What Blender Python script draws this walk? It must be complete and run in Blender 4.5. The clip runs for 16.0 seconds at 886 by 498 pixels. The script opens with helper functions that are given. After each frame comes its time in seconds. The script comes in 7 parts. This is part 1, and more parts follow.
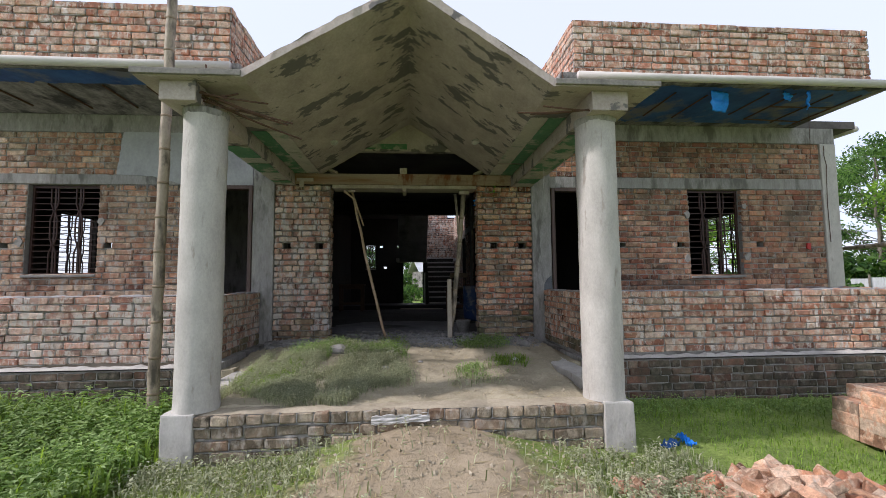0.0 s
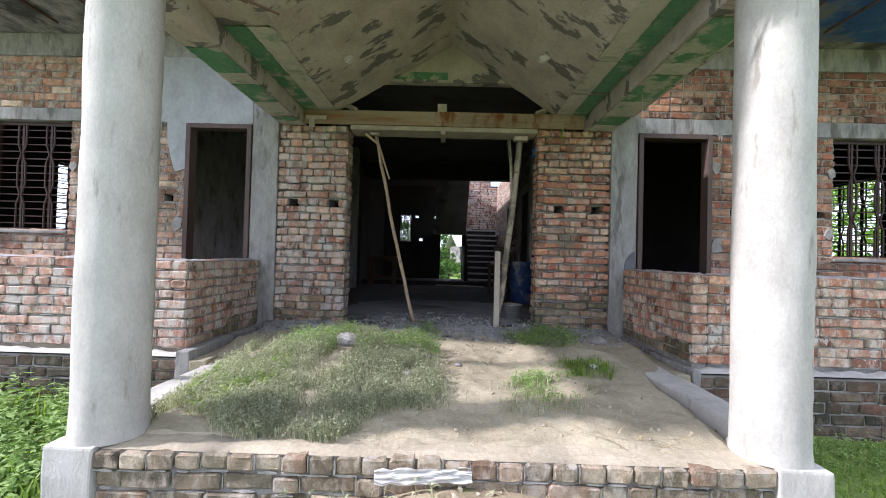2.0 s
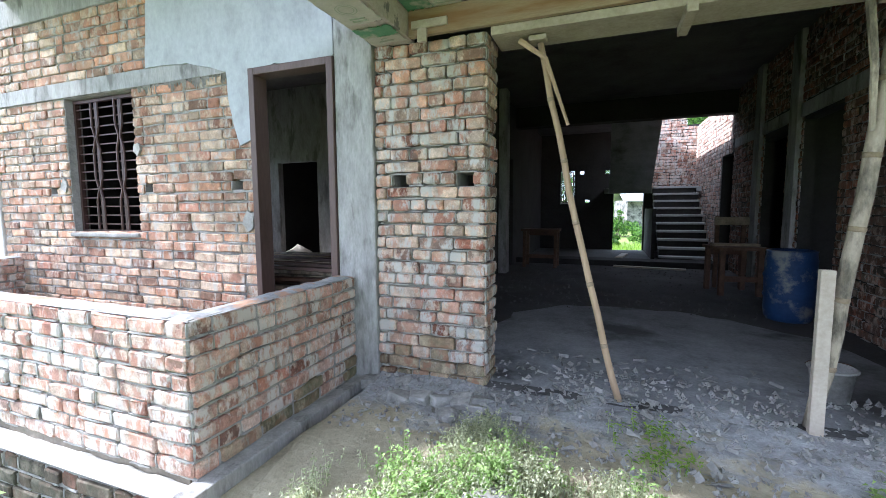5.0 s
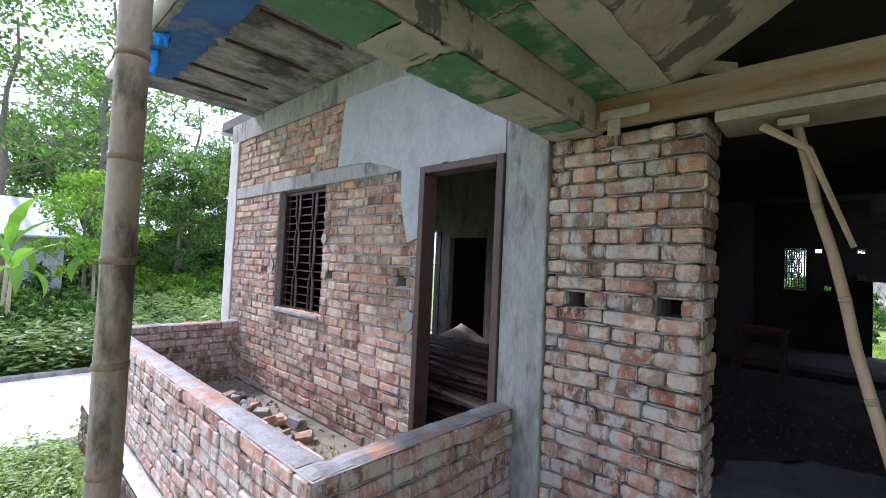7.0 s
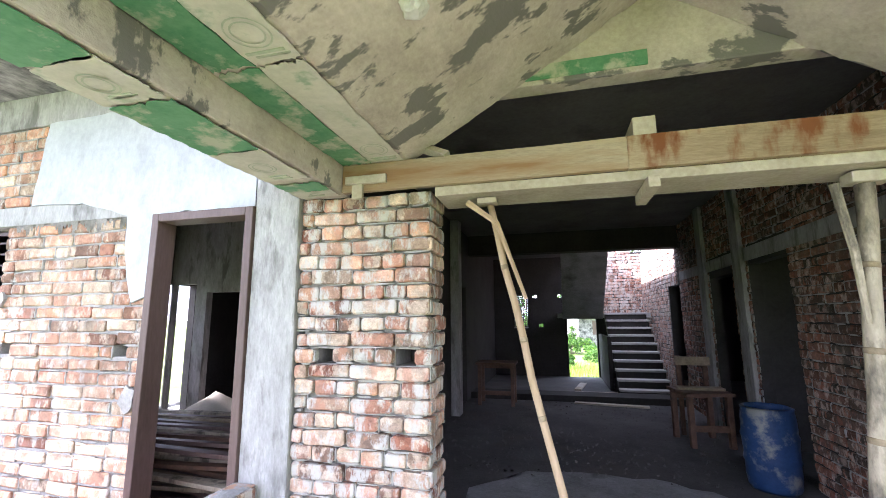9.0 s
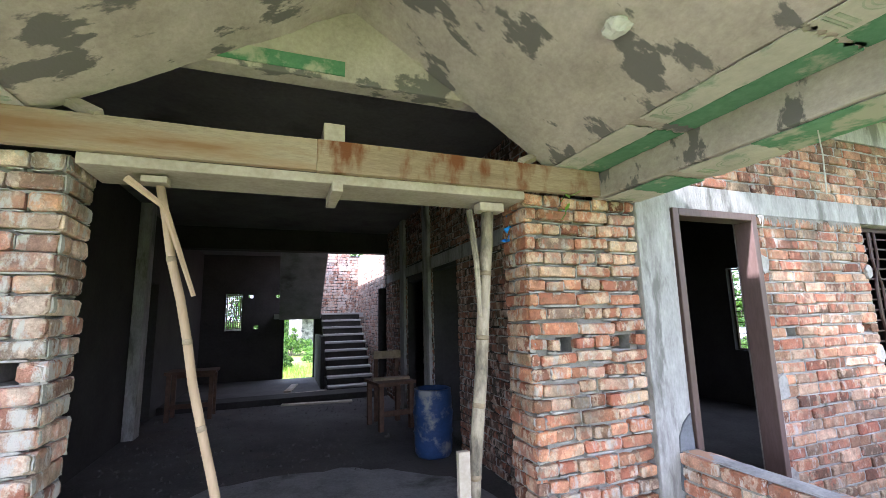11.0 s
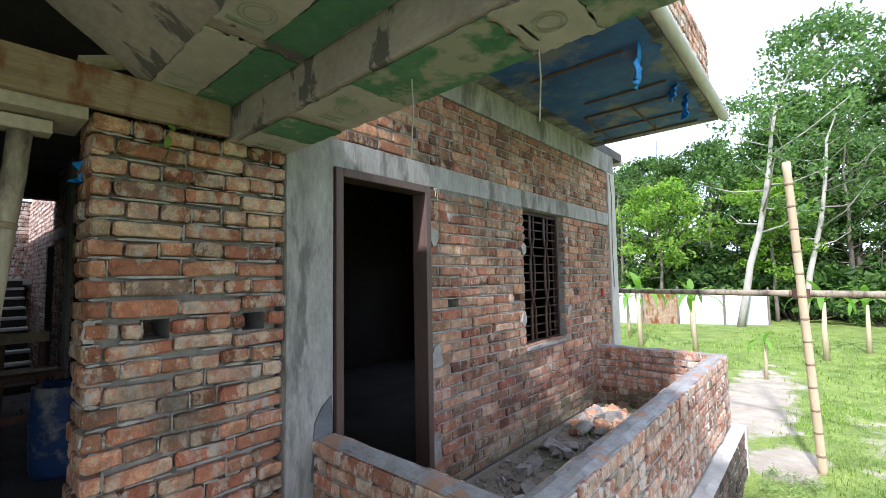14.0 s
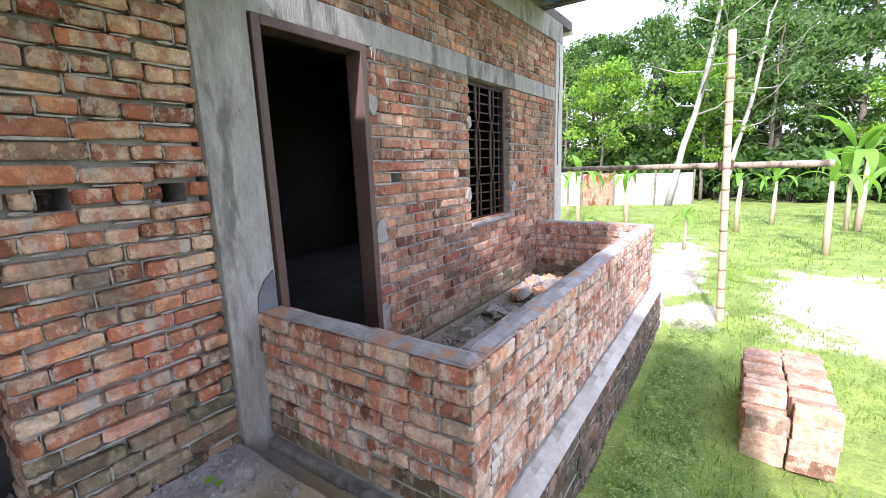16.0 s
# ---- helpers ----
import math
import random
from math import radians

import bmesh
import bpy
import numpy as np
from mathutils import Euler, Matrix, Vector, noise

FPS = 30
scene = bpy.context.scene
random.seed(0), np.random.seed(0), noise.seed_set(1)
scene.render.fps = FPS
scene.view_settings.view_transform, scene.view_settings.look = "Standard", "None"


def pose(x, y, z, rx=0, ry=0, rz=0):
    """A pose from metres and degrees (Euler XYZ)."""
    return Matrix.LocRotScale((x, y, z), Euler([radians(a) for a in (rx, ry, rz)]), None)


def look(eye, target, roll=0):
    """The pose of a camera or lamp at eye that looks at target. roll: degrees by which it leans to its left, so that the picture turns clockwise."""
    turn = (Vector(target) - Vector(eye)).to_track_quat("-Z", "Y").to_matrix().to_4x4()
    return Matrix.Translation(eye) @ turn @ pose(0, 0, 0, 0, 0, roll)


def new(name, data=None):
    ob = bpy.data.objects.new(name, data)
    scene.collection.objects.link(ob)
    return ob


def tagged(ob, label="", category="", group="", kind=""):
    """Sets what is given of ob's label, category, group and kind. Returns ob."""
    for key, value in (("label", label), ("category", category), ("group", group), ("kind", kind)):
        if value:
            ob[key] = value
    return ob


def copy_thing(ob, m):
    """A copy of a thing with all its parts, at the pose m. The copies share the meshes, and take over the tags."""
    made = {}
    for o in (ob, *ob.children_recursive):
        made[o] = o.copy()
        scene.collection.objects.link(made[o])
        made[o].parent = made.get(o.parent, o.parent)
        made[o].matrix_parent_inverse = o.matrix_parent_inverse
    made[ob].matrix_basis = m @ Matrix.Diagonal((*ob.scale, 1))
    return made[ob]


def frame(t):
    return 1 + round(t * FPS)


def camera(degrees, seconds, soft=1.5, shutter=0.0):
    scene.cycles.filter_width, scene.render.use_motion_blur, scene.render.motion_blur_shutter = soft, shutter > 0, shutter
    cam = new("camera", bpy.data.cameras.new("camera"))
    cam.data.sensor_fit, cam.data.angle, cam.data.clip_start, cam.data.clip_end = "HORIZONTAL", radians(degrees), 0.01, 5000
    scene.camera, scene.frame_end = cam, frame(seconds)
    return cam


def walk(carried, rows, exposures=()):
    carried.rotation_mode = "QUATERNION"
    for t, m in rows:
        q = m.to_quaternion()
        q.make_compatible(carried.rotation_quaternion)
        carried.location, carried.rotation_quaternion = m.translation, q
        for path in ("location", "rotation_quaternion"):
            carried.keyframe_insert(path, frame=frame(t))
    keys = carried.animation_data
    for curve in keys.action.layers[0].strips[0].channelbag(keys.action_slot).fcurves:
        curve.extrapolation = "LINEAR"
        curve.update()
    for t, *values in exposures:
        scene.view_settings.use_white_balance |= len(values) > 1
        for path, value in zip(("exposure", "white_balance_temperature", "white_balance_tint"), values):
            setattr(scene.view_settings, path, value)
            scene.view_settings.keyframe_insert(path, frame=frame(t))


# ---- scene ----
cam = camera(91.9, 16.0, 0.8)
METRES, EYE, TILT, LEAN, TURN = 5.9, 1.45, 0.0, 0.0, -4.3
ROWS = [
    (0.0, 0.0, 0.0, 0.0, 0.04, 4.32, 0.48),
    (0.5, -0.0122, 0.0484, -0.0008, 0.83, 3.44, -0.1),
    (1.0, -0.0122, 0.1038, -0.005, 1.5, 2.35, -0.58),
    (1.5, -0.006, 0.1658, -0.0039, 3.23, 1.77, -1.21),
    (2.0, -0.0169, 0.2372, -0.0077, 5.02, 1.04, -1.53),
    (2.5, -0.0255, 0.308, -0.0126, 6.06, 0.09, -1.46),
    (3.0, -0.0332, 0.3789, -0.006, 7.2, -1.08, -1.14),
    (5.5, -0.1421, 0.6261, 0.0757, 32.86, -6.82, -0.37),
    (6.0, -0.154, 0.6466, 0.0944, 41.49, -6.89, -1.79),
    (6.5, -0.1597, 0.6613, 0.1067, 47.01, -2.31, -2.74),
    (7.0, -0.1679, 0.6629, 0.1142, 47.4, 1.95, -2.6),
    (7.5, -0.1692, 0.6634, 0.1164, 46.73, 4.42, -2.45),
    (8.0, -0.1607, 0.6666, 0.1163, 38.49, 6.12, -1.36),
    (8.5, -0.1511, 0.6714, 0.118, 28.97, 7.7, -0.44),
    (9.0, -0.1408, 0.674, 0.1201, 19.03, 9.25, 0.3),
    (9.5, -0.1323, 0.677, 0.1196, 10.33, 10.13, 0.86),
    (10.0, -0.1263, 0.6776, 0.1185, 1.01, 10.2, 1.35),
    (12.5, -0.0307, 0.6835, 0.1168, -35.94, 6.05, 0.59),
    (13.0, 0.0022, 0.6947, 0.119, -40.74, 5.41, 0.87),
    (13.5, 0.0321, 0.6957, 0.1195, -42.61, 4.54, 0.96),
    (14.0, 0.0552, 0.6888, 0.1201, -44.48, 3.86, 0.99),
    (14.5, 0.0645, 0.685, 0.1184, -46.97, 3.07, 1.24),
    (15.0, 0.0689, 0.6853, 0.115, -52.18, 1.12, 1.45),
    (15.5, 0.0701, 0.69, 0.1079, -52.84, -4.63, 1.75),
    (16.0, 0.0668, 0.6951, 0.0988, -51.57, -10.88, 2.07),
]
EXPOSURES = [(0.0, -0.28, 6200, 21), (0.5, -0.15, 6300, 21), (1.0, 0.52, 6250, 23), (2.0, 0.6, 5900, 22), (3.0, 0.74, 5700, 20), (5.3, 1.6, 5500, 16), (5.5, 1.58, 5500, 17), (6.0, 1.4, 5500, 22), (6.5, 0.92, 5550, 27), (7.5, 0.66, 5700, 28), (8.0, 1.3, 5850, 24), (8.5, 2.05, 5750, 24), (9.0, 2.52, 5750, 28), (10.0, 2.6, 5900, 32), (11.5, 2.05, 5600, 22), (12.5, 1.72, 5600, 19), (13.5, 0.92, 5800, 18), (14.5, 0.62, 5900, 20), (15.2, 0.68, 6000, 22), (16.0, 1.15, 6000, 28)]
walk(cam, [(t, pose(0, 0, EYE, TILT, LEAN, TURN) @ pose(METRES * x, METRES * y, METRES * z, 90 + pitch, roll, yaw)) for t, x, y, z, yaw, pitch, roll in ROWS], EXPOSURES)

# ---------------------------------------------------------------- world, sun
SUN_EL, SUN_AZ = radians(39), radians(260)          # azimuth clockwise from +y
world = bpy.data.worlds.new("sky_world")
scene.world = world
world.use_nodes = True
wn = world.node_tree.nodes
sky = wn.new("ShaderNodeTexSky")
sky.sky_type, sky.sun_disc = "NISHITA", False
sky.sun_elevation, sky.sun_rotation = SUN_EL, SUN_AZ
sky.air_density, sky.dust_density, sky.ozone_density = 1.0, 1.6, 1.0
wn["Background"].inputs["Strength"].default_value = 0.15
haze = wn.new("ShaderNodeMix")                      # bright humid haze over the clear sky
haze.data_type = "RGBA"
haze.inputs["Factor"].default_value = 0.7
haze.inputs["B"].default_value = (9.0, 9.9, 10.8, 1)
world.node_tree.links.new(sky.outputs["Color"], haze.inputs["A"])
world.node_tree.links.new(haze.outputs["Result"], wn["Background"].inputs["Color"])
sun = new("sun", bpy.data.lights.new("sun", "SUN"))
sun.data.energy, sun.data.angle, sun.data.color = 4.4, radians(2.5), (1.0, 0.96, 0.90)
sun_dir = Vector((math.sin(SUN_AZ) * math.cos(SUN_EL), math.cos(SUN_AZ) * math.cos(SUN_EL), math.sin(SUN_EL)))
sun.matrix_world = look(sun_dir * 60, (0, 0, 0))

# ---------------------------------------------------------------- materials


def nodes_of(name, rough=0.9, metal=0.0):
    m = bpy.data.materials.new(name)
    m.use_nodes = True
    nt = m.node_tree
    b = nt.nodes["Principled BSDF"]
    b.inputs["Roughness"].default_value = rough
    b.inputs["Metallic"].default_value = metal
    b.inputs["Specular IOR Level"].default_value = 0.25
    return m, nt, b


def noise_node(nt, scale, detail=4.0, rough=0.6, src=None, stretch=None, turn=0.0):
    n = nt.nodes.new("ShaderNodeTexNoise")
    n.inputs["Scale"].default_value, n.inputs["Detail"].default_value, n.inputs["Roughness"].default_value = scale, detail, rough
    if src is None:
        src = nt.nodes.new("ShaderNodeNewGeometry").outputs["Position"]
    if stretch:
        mp = nt.nodes.new("ShaderNodeMapping")
        mp.inputs["Scale"].default_value = stretch
        mp.inputs["Rotation"].default_value = (0, 0, radians(turn))
        nt.links.new(src, mp.inputs["Vector"])
        src = mp.outputs["Vector"]
    nt.links.new(src, n.inputs["Vector"])
    return n.outputs["Fac"]


def ramp_node(nt, fac, stops):
    r = nt.nodes.new("ShaderNodeValToRGB")
    el = r.color_ramp.elements
    while len(el) < len(stops):
        el.new(0.5)
    for e, (p, c) in zip(el, stops):
        e.position = p
        e.color = (c, c, c, 1) if isinstance(c, (int, float)) else (*c, 1)
    nt.links.new(fac, r.inputs["Fac"])
    return r.outputs["Color"]


def mix_node(nt, fac, a, b, mode="MIX"):
    m = nt.nodes.new("ShaderNodeMix")
    m.data_type, m.blend_type = "RGBA", mode
    for sock, v in ((m.inputs["Factor"], fac), (m.inputs["A"], a), (m.inputs["B"], b)):
        if isinstance(v, (int, float)):
            sock.default_value = v
        elif isinstance(v, tuple):
            sock.default_value = (*v, 1)
        else:
            nt.links.new(v, sock)
    return m.outputs["Result"]


def math_node(nt, op, a, b=0.0):
    m = nt.nodes.new("ShaderNodeMath")
    m.operation = op
    for sock, v in ((m.inputs[0], a), (m.inputs[1], b)):
        if isinstance(v, (int, float)):
            sock.default_value = v
        else:
            nt.links.new(v, sock)
    return m.outputs[0]


def bump_node(nt, bsdf, height, strength=0.4, distance=0.01):
    b = nt.nodes.new("ShaderNodeBump")
    b.inputs["Strength"].default_value, b.inputs["Distance"].default_value = strength, distance
    nt.links.new(height, b.inputs["Height"])
    nt.links.new(b.outputs["Normal"], bsdf.inputs["Normal"])


def piece_random(nt):
    """One random number for a piece, whether it is an object or an island of a joined mesh."""
    a = nt.nodes.new("ShaderNodeObjectInfo").outputs["Random"]
    b = nt.nodes.new("ShaderNodeNewGeometry").outputs["Random Per Island"]
    return math_node(nt, "FRACT", math_node(nt, "ADD", a, b))


def mottled(name, dark, light, scale=3.0, fine=40.0, rough=0.9, bump=0.3, dist=0.006, stain=None, stain_at=(0.55, 0.7), stain_scale=1.3, stretch=None, metal=0.0, stain_turn=0.0, stain_stretch=None):
    m, nt, b = nodes_of(name, rough, metal)
    big = noise_node(nt, scale, 5, 0.65, stretch=stretch)
    small = noise_node(nt, fine, 3, 0.7, stretch=stretch)
    f = math_node(nt, "ADD", math_node(nt, "MULTIPLY", big, 0.65), math_node(nt, "MULTIPLY", small, 0.35))
    col = ramp_node(nt, f, [(0.33, dark), (0.67, light)])
    if stain:
        s = ramp_node(nt, noise_node(nt, stain_scale, 6, 0.62, stretch=stain_stretch or stretch, turn=stain_turn), [(stain_at[0], 0.0), (stain_at[1], 1.0)])
        col = mix_node(nt, s, col, stain)
    nt.links.new(col, b.inputs["Base Color"])
    bump_node(nt, b, f, bump, dist)
    return m


def brick_mat(name, palette, smear=(0.58, 0.68), mortar=(0.45, 0.43, 0.40), moss=None, moss_at=(0.52, 0.66), pale=(0.56, 0.42, 0.34), pale_at=(0.50, 0.58), blotch=(0.36, 0.13, 0.075)):
    """Fired brick: a colour for each piece, pale worn areas, mortar smears, dark weathering."""
    m, nt, b = nodes_of(name, 0.92)
    r = piece_random(nt)
    stops = [((i + 0.5) / len(palette), c) for i, c in enumerate(palette)]
    col = ramp_node(nt, r, stops)
    col = mix_node(nt, 1.0, col, ramp_node(nt, math_node(nt, "FRACT", math_node(nt, "MULTIPLY", r, 37.7)), [(0.05, 0.5), (0.5, 1.0), (0.95, 1.35)]), "MULTIPLY")
    grain = noise_node(nt, 110, 4, 0.75)
    patch = noise_node(nt, 15, 5, 0.7)
    worn = ramp_node(nt, noise_node(nt, 10, 5, 0.65, stretch=(1.3, 1.3, 0.8)), [(pale_at[0], 0.0), (pale_at[1], 1.0)])
    col = mix_node(nt, math_node(nt, "MULTIPLY", worn, 0.75), col, pale)
    col = mix_node(nt, 0.7, col, ramp_node(nt, patch, [(0.3, 0.35), (0.68, 1.4)]), "MULTIPLY")
    col = mix_node(nt, 0.5, col, ramp_node(nt, grain, [(0.3, 0.5), (0.7, 1.4)]), "MULTIPLY")
    red = ramp_node(nt, noise_node(nt, 13, 4, 0.6, stretch=(1.0, 1.0, 0.8)), [(0.55, 0.0), (0.60, 1.0)])
    col = mix_node(nt, math_node(nt, "MULTIPLY", red, 0.6), col, blotch)
    s = ramp_node(nt, noise_node(nt, 8, 6, 0.72, stretch=(1.6, 1.6, 0.7)), [(smear[0], 0.0), (smear[1], 1.0)])
    col = mix_node(nt, math_node(nt, "MULTIPLY", s, 0.85), col, mortar)
    if moss:
        k = ramp_node(nt, noise_node(nt, 1.7, 6, 0.7), [(moss_at[0], 0.0), (moss_at[1], 1.0)])
        col = mix_node(nt, math_node(nt, "MULTIPLY", k, 0.75), col, moss)
    nt.links.new(col, b.inputs["Base Color"])
    bump_node(nt, b, math_node(nt, "ADD", grain, patch), 0.8, 0.008)
    return m


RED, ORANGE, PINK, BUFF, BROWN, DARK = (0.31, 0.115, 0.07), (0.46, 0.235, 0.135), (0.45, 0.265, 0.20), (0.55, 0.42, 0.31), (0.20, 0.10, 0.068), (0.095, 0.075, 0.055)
M_BRICK_PIER = brick_mat("brick_pier", [(0.29, 0.11, 0.065), BUFF, RED, (0.45, 0.205, 0.11), (0.50, 0.35, 0.22), RED, (0.40, 0.17, 0.095), ORANGE, (0.24, 0.10, 0.06), (0.46, 0.22, 0.125)], (0.54, 0.63), (0.42, 0.395, 0.355), moss=(0.085, 0.07, 0.05), moss_at=(0.57, 0.70), pale=(0.55, 0.41, 0.285), pale_at=(0.50, 0.54))
M_BRICK_PIER_PALE = brick_mat("brick_pier_pale", [(0.34, 0.17, 0.12), BUFF, (0.42, 0.30, 0.23), ORANGE, (0.46, 0.38, 0.31), RED, (0.44, 0.26, 0.19), BUFF, (0.33, 0.20, 0.14), PINK], (0.50, 0.58), (0.46, 0.445, 0.41), moss=(0.11, 0.11, 0.085), moss_at=(0.57, 0.70), pale=(0.57, 0.45, 0.35), pale_at=(0.50, 0.56), blotch=(0.42, 0.20, 0.13))
M_BRICK_PARAPET = brick_mat("brick_parapet", [(0.42, 0.19, 0.12), PINK, (0.52, 0.29, 0.18), (0.38, 0.15, 0.09), (0.56, 0.42, 0.31), (0.48, 0.26, 0.18), (0.42, 0.18, 0.11), BUFF], (0.55, 0.60), (0.62, 0.57, 0.51), pale=(0.62, 0.47, 0.36), pale_at=(0.49, 0.53), blotch=(0.40, 0.15, 0.085))
M_BRICK_PARAPET_PALE = brick_mat("brick_parapet_pale", [(0.42, 0.23, 0.17), PINK, (0.50, 0.31, 0.23), (0.37, 0.17, 0.12), (0.54, 0.43, 0.35), (0.46, 0.29, 0.22), (0.44, 0.30, 0.24), (0.33, 0.19, 0.14)], (0.49, 0.57), (0.54, 0.50, 0.45), pale=(0.58, 0.46, 0.36), pale_at=(0.50, 0.56), blotch=(0.40, 0.18, 0.115))
M_BRICK_FACADE = brick_mat("brick_facade", [BROWN, RED, (0.30, 0.17, 0.105), (0.36, 0.20, 0.12), ORANGE, (0.26, 0.12, 0.075), (0.24, 0.16, 0.105), (0.42, 0.27, 0.18)], (0.57, 0.66), (0.40, 0.37, 0.33), moss=(0.085, 0.07, 0.05), moss_at=(0.50, 0.66), pale=(0.44, 0.31, 0.21))
M_BRICK_FACADE_PALE = brick_mat("brick_facade_pale", [(0.34, 0.20, 0.13), (0.33, 0.155, 0.10), (0.43, 0.29, 0.20), (0.39, 0.24, 0.155), ORANGE, (0.31, 0.17, 0.11), (0.34, 0.25, 0.17), (0.48, 0.36, 0.25)], (0.53, 0.62), (0.42, 0.39, 0.34), moss=(0.15, 0.125, 0.095), moss_at=(0.57, 0.73), pale=(0.52, 0.40, 0.29), blotch=(0.33, 0.165, 0.105))
M_BRICK_BASE = brick_mat("brick_base", [DARK, BROWN, (0.14, 0.10, 0.075), DARK, (0.2, 0.14, 0.10)], (0.58, 0.70), (0.3, 0.28, 0.25), moss=(0.05, 0.055, 0.035), moss_at=(0.45, 0.65), pale=(0.24, 0.20, 0.15), blotch=(0.14, 0.085, 0.06))
M_BRICK_PORCH = brick_mat("brick_porch", [(0.26, 0.205, 0.14), (0.33, 0.27, 0.19), (0.27, 0.175, 0.115), (0.39, 0.33, 0.24), (0.20, 0.165, 0.11)], (0.52, 0.64), (0.42, 0.38, 0.32), moss=(0.12, 0.11, 0.07), moss_at=(0.52, 0.66), pale=(0.43, 0.36, 0.27), blotch=(0.27, 0.20, 0.135))
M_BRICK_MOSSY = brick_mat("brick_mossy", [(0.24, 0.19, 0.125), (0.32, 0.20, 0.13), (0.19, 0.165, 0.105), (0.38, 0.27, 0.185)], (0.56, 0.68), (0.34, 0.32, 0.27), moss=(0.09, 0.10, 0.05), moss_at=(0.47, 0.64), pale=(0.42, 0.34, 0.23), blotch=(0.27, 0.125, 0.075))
M_BRICK_LOOSE = brick_mat("brick_loose", [ORANGE, BUFF, (0.55, 0.33, 0.21), (0.5, 0.27, 0.16), BUFF, (0.42, 0.19, 0.11)], (0.62, 0.72), pale=(0.62, 0.46, 0.33), blotch=(0.46, 0.22, 0.13))
M_JOINT = mottled("joint_mortar", (0.20, 0.19, 0.17), (0.43, 0.41, 0.37), 9, 70, 0.95, 0.9, 0.012, stain=(0.13, 0.12, 0.10), stain_at=(0.58, 0.72), stain_scale=3)
M_MORTAR = mottled("mortar", (0.15, 0.143, 0.13), (0.37, 0.352, 0.32), 6, 60, 0.95, 0.7, 0.01, stain=(0.15, 0.14, 0.12), stain_at=(0.58, 0.75))
M_MORTAR_DARK = mottled("mortar_weathered", (0.13, 0.125, 0.11), (0.31, 0.29, 0.26), 5, 50, 0.95, 0.7, 0.01)
M_CAP = mottled("mortar_cap", (0.20, 0.20, 0.20), (0.42, 0.415, 0.40), 7, 60, 0.95, 0.9, 0.012, stain=(0.40, 0.24, 0.16), stain_at=(0.52, 0.58), stain_scale=5)
M_CONCRETE = mottled("raw_concrete", (0.20, 0.192, 0.178), (0.40, 0.388, 0.362), 7, 50, 0.9, 1.0, 0.014, stain=(0.15, 0.143, 0.13), stain_at=(0.54, 0.64), stretch=(1.5, 1.5, 0.45), stain_scale=4)
M_COLUMN = mottled("column_plaster", (0.36, 0.34, 0.305), (0.55, 0.53, 0.48), 5, 60, 0.88, 1.0, 0.008, stain=(0.31, 0.28, 0.24), stain_at=(0.61, 0.70), stretch=(1.2, 1.2, 0.7), stain_scale=6, stain_stretch=(2.2, 2.2, 0.5))
M_PLASTER = mottled("cement_plaster", (0.29, 0.30, 0.30), (0.46, 0.47, 0.465), 2.2, 30, 0.88, 0.5, 0.006, stain=(0.26, 0.265, 0.26), stain_at=(0.54, 0.68), stretch=(1, 1, 0.7), stain_scale=2.2)
M_CANOPY = mottled("canopy_concrete", (0.30, 0.255, 0.22), (0.52, 0.46, 0.405), 2.4, 34, 0.9, 0.7, 0.012, stain=(0.155, 0.145, 0.138), stain_at=(0.555, 0.585), stain_scale=2.8, stretch=(1.3, 1.0, 1.3), stain_turn=28, stain_stretch=(0.85, 1.7, 1.0))
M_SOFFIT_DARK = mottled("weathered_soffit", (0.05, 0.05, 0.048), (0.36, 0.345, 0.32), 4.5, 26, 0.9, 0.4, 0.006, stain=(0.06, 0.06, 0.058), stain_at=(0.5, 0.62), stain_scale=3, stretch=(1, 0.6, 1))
# near-black: the dimness of the unlit rooms is put into this concrete's colour
M_INNER_SHADED = mottled("shaded_inner_concrete", (0.022, 0.020, 0.018), (0.05, 0.046, 0.042), 1.4, 20, 0.92, 0.3, 0.005)
# raw concrete made darker than it is, to hold the shade under the slab
M_CEILING_SHADED = mottled("shaded_ceiling_concrete", (0.085, 0.078, 0.077), (0.17, 0.158, 0.152), 1.6, 24, 0.92, 0.4, 0.005, stain=(0.07, 0.064, 0.063), stain_at=(0.56, 0.7))
# hall bricks: a dark palette that paints the hall's shade
M_INNER_BRICK_SHADED = brick_mat("brick_inner_shaded", [BROWN, (0.2, 0.09, 0.06), DARK, BROWN, DARK], (0.6, 0.72), moss=(0.10, 0.085, 0.07), moss_at=(0.48, 0.64))
# dust over cement, with the hall's shade darkening the colour as well
M_FLOOR_SHADED = mottled("shaded_dusty_floor", (0.055, 0.054, 0.053), (0.125, 0.12, 0.115), 1.5, 35, 0.95, 0.6, 0.01, stain=(0.10, 0.09, 0.08), stain_at=(0.56, 0.7))
M_STEP = mottled("stair_concrete", (0.30, 0.29, 0.27), (0.44, 0.42, 0.40), 3, 30)
M_FRAME = mottled("brown_door_frame", (0.07, 0.045, 0.037), (0.135, 0.092, 0.078), 4, 60, 0.45, 0.15, 0.003, stretch=(1, 1, 0.2))
M_GRILLE = mottled("painted_grille", (0.035, 0.018, 0.015), (0.065, 0.035, 0.028), 8, 60, 0.4, 0.1, 0.002)
M_TIMBER = mottled("formwork_timber", (0.19, 0.13, 0.08), (0.39, 0.30, 0.205), 2.6, 55, 0.85, 0.6, 0.006, stain=(0.16, 0.055, 0.02), stain_at=(0.50, 0.62), stretch=(0.4, 3, 3), stain_scale=3.0, stain_stretch=(1.6, 1.6, 0.7))
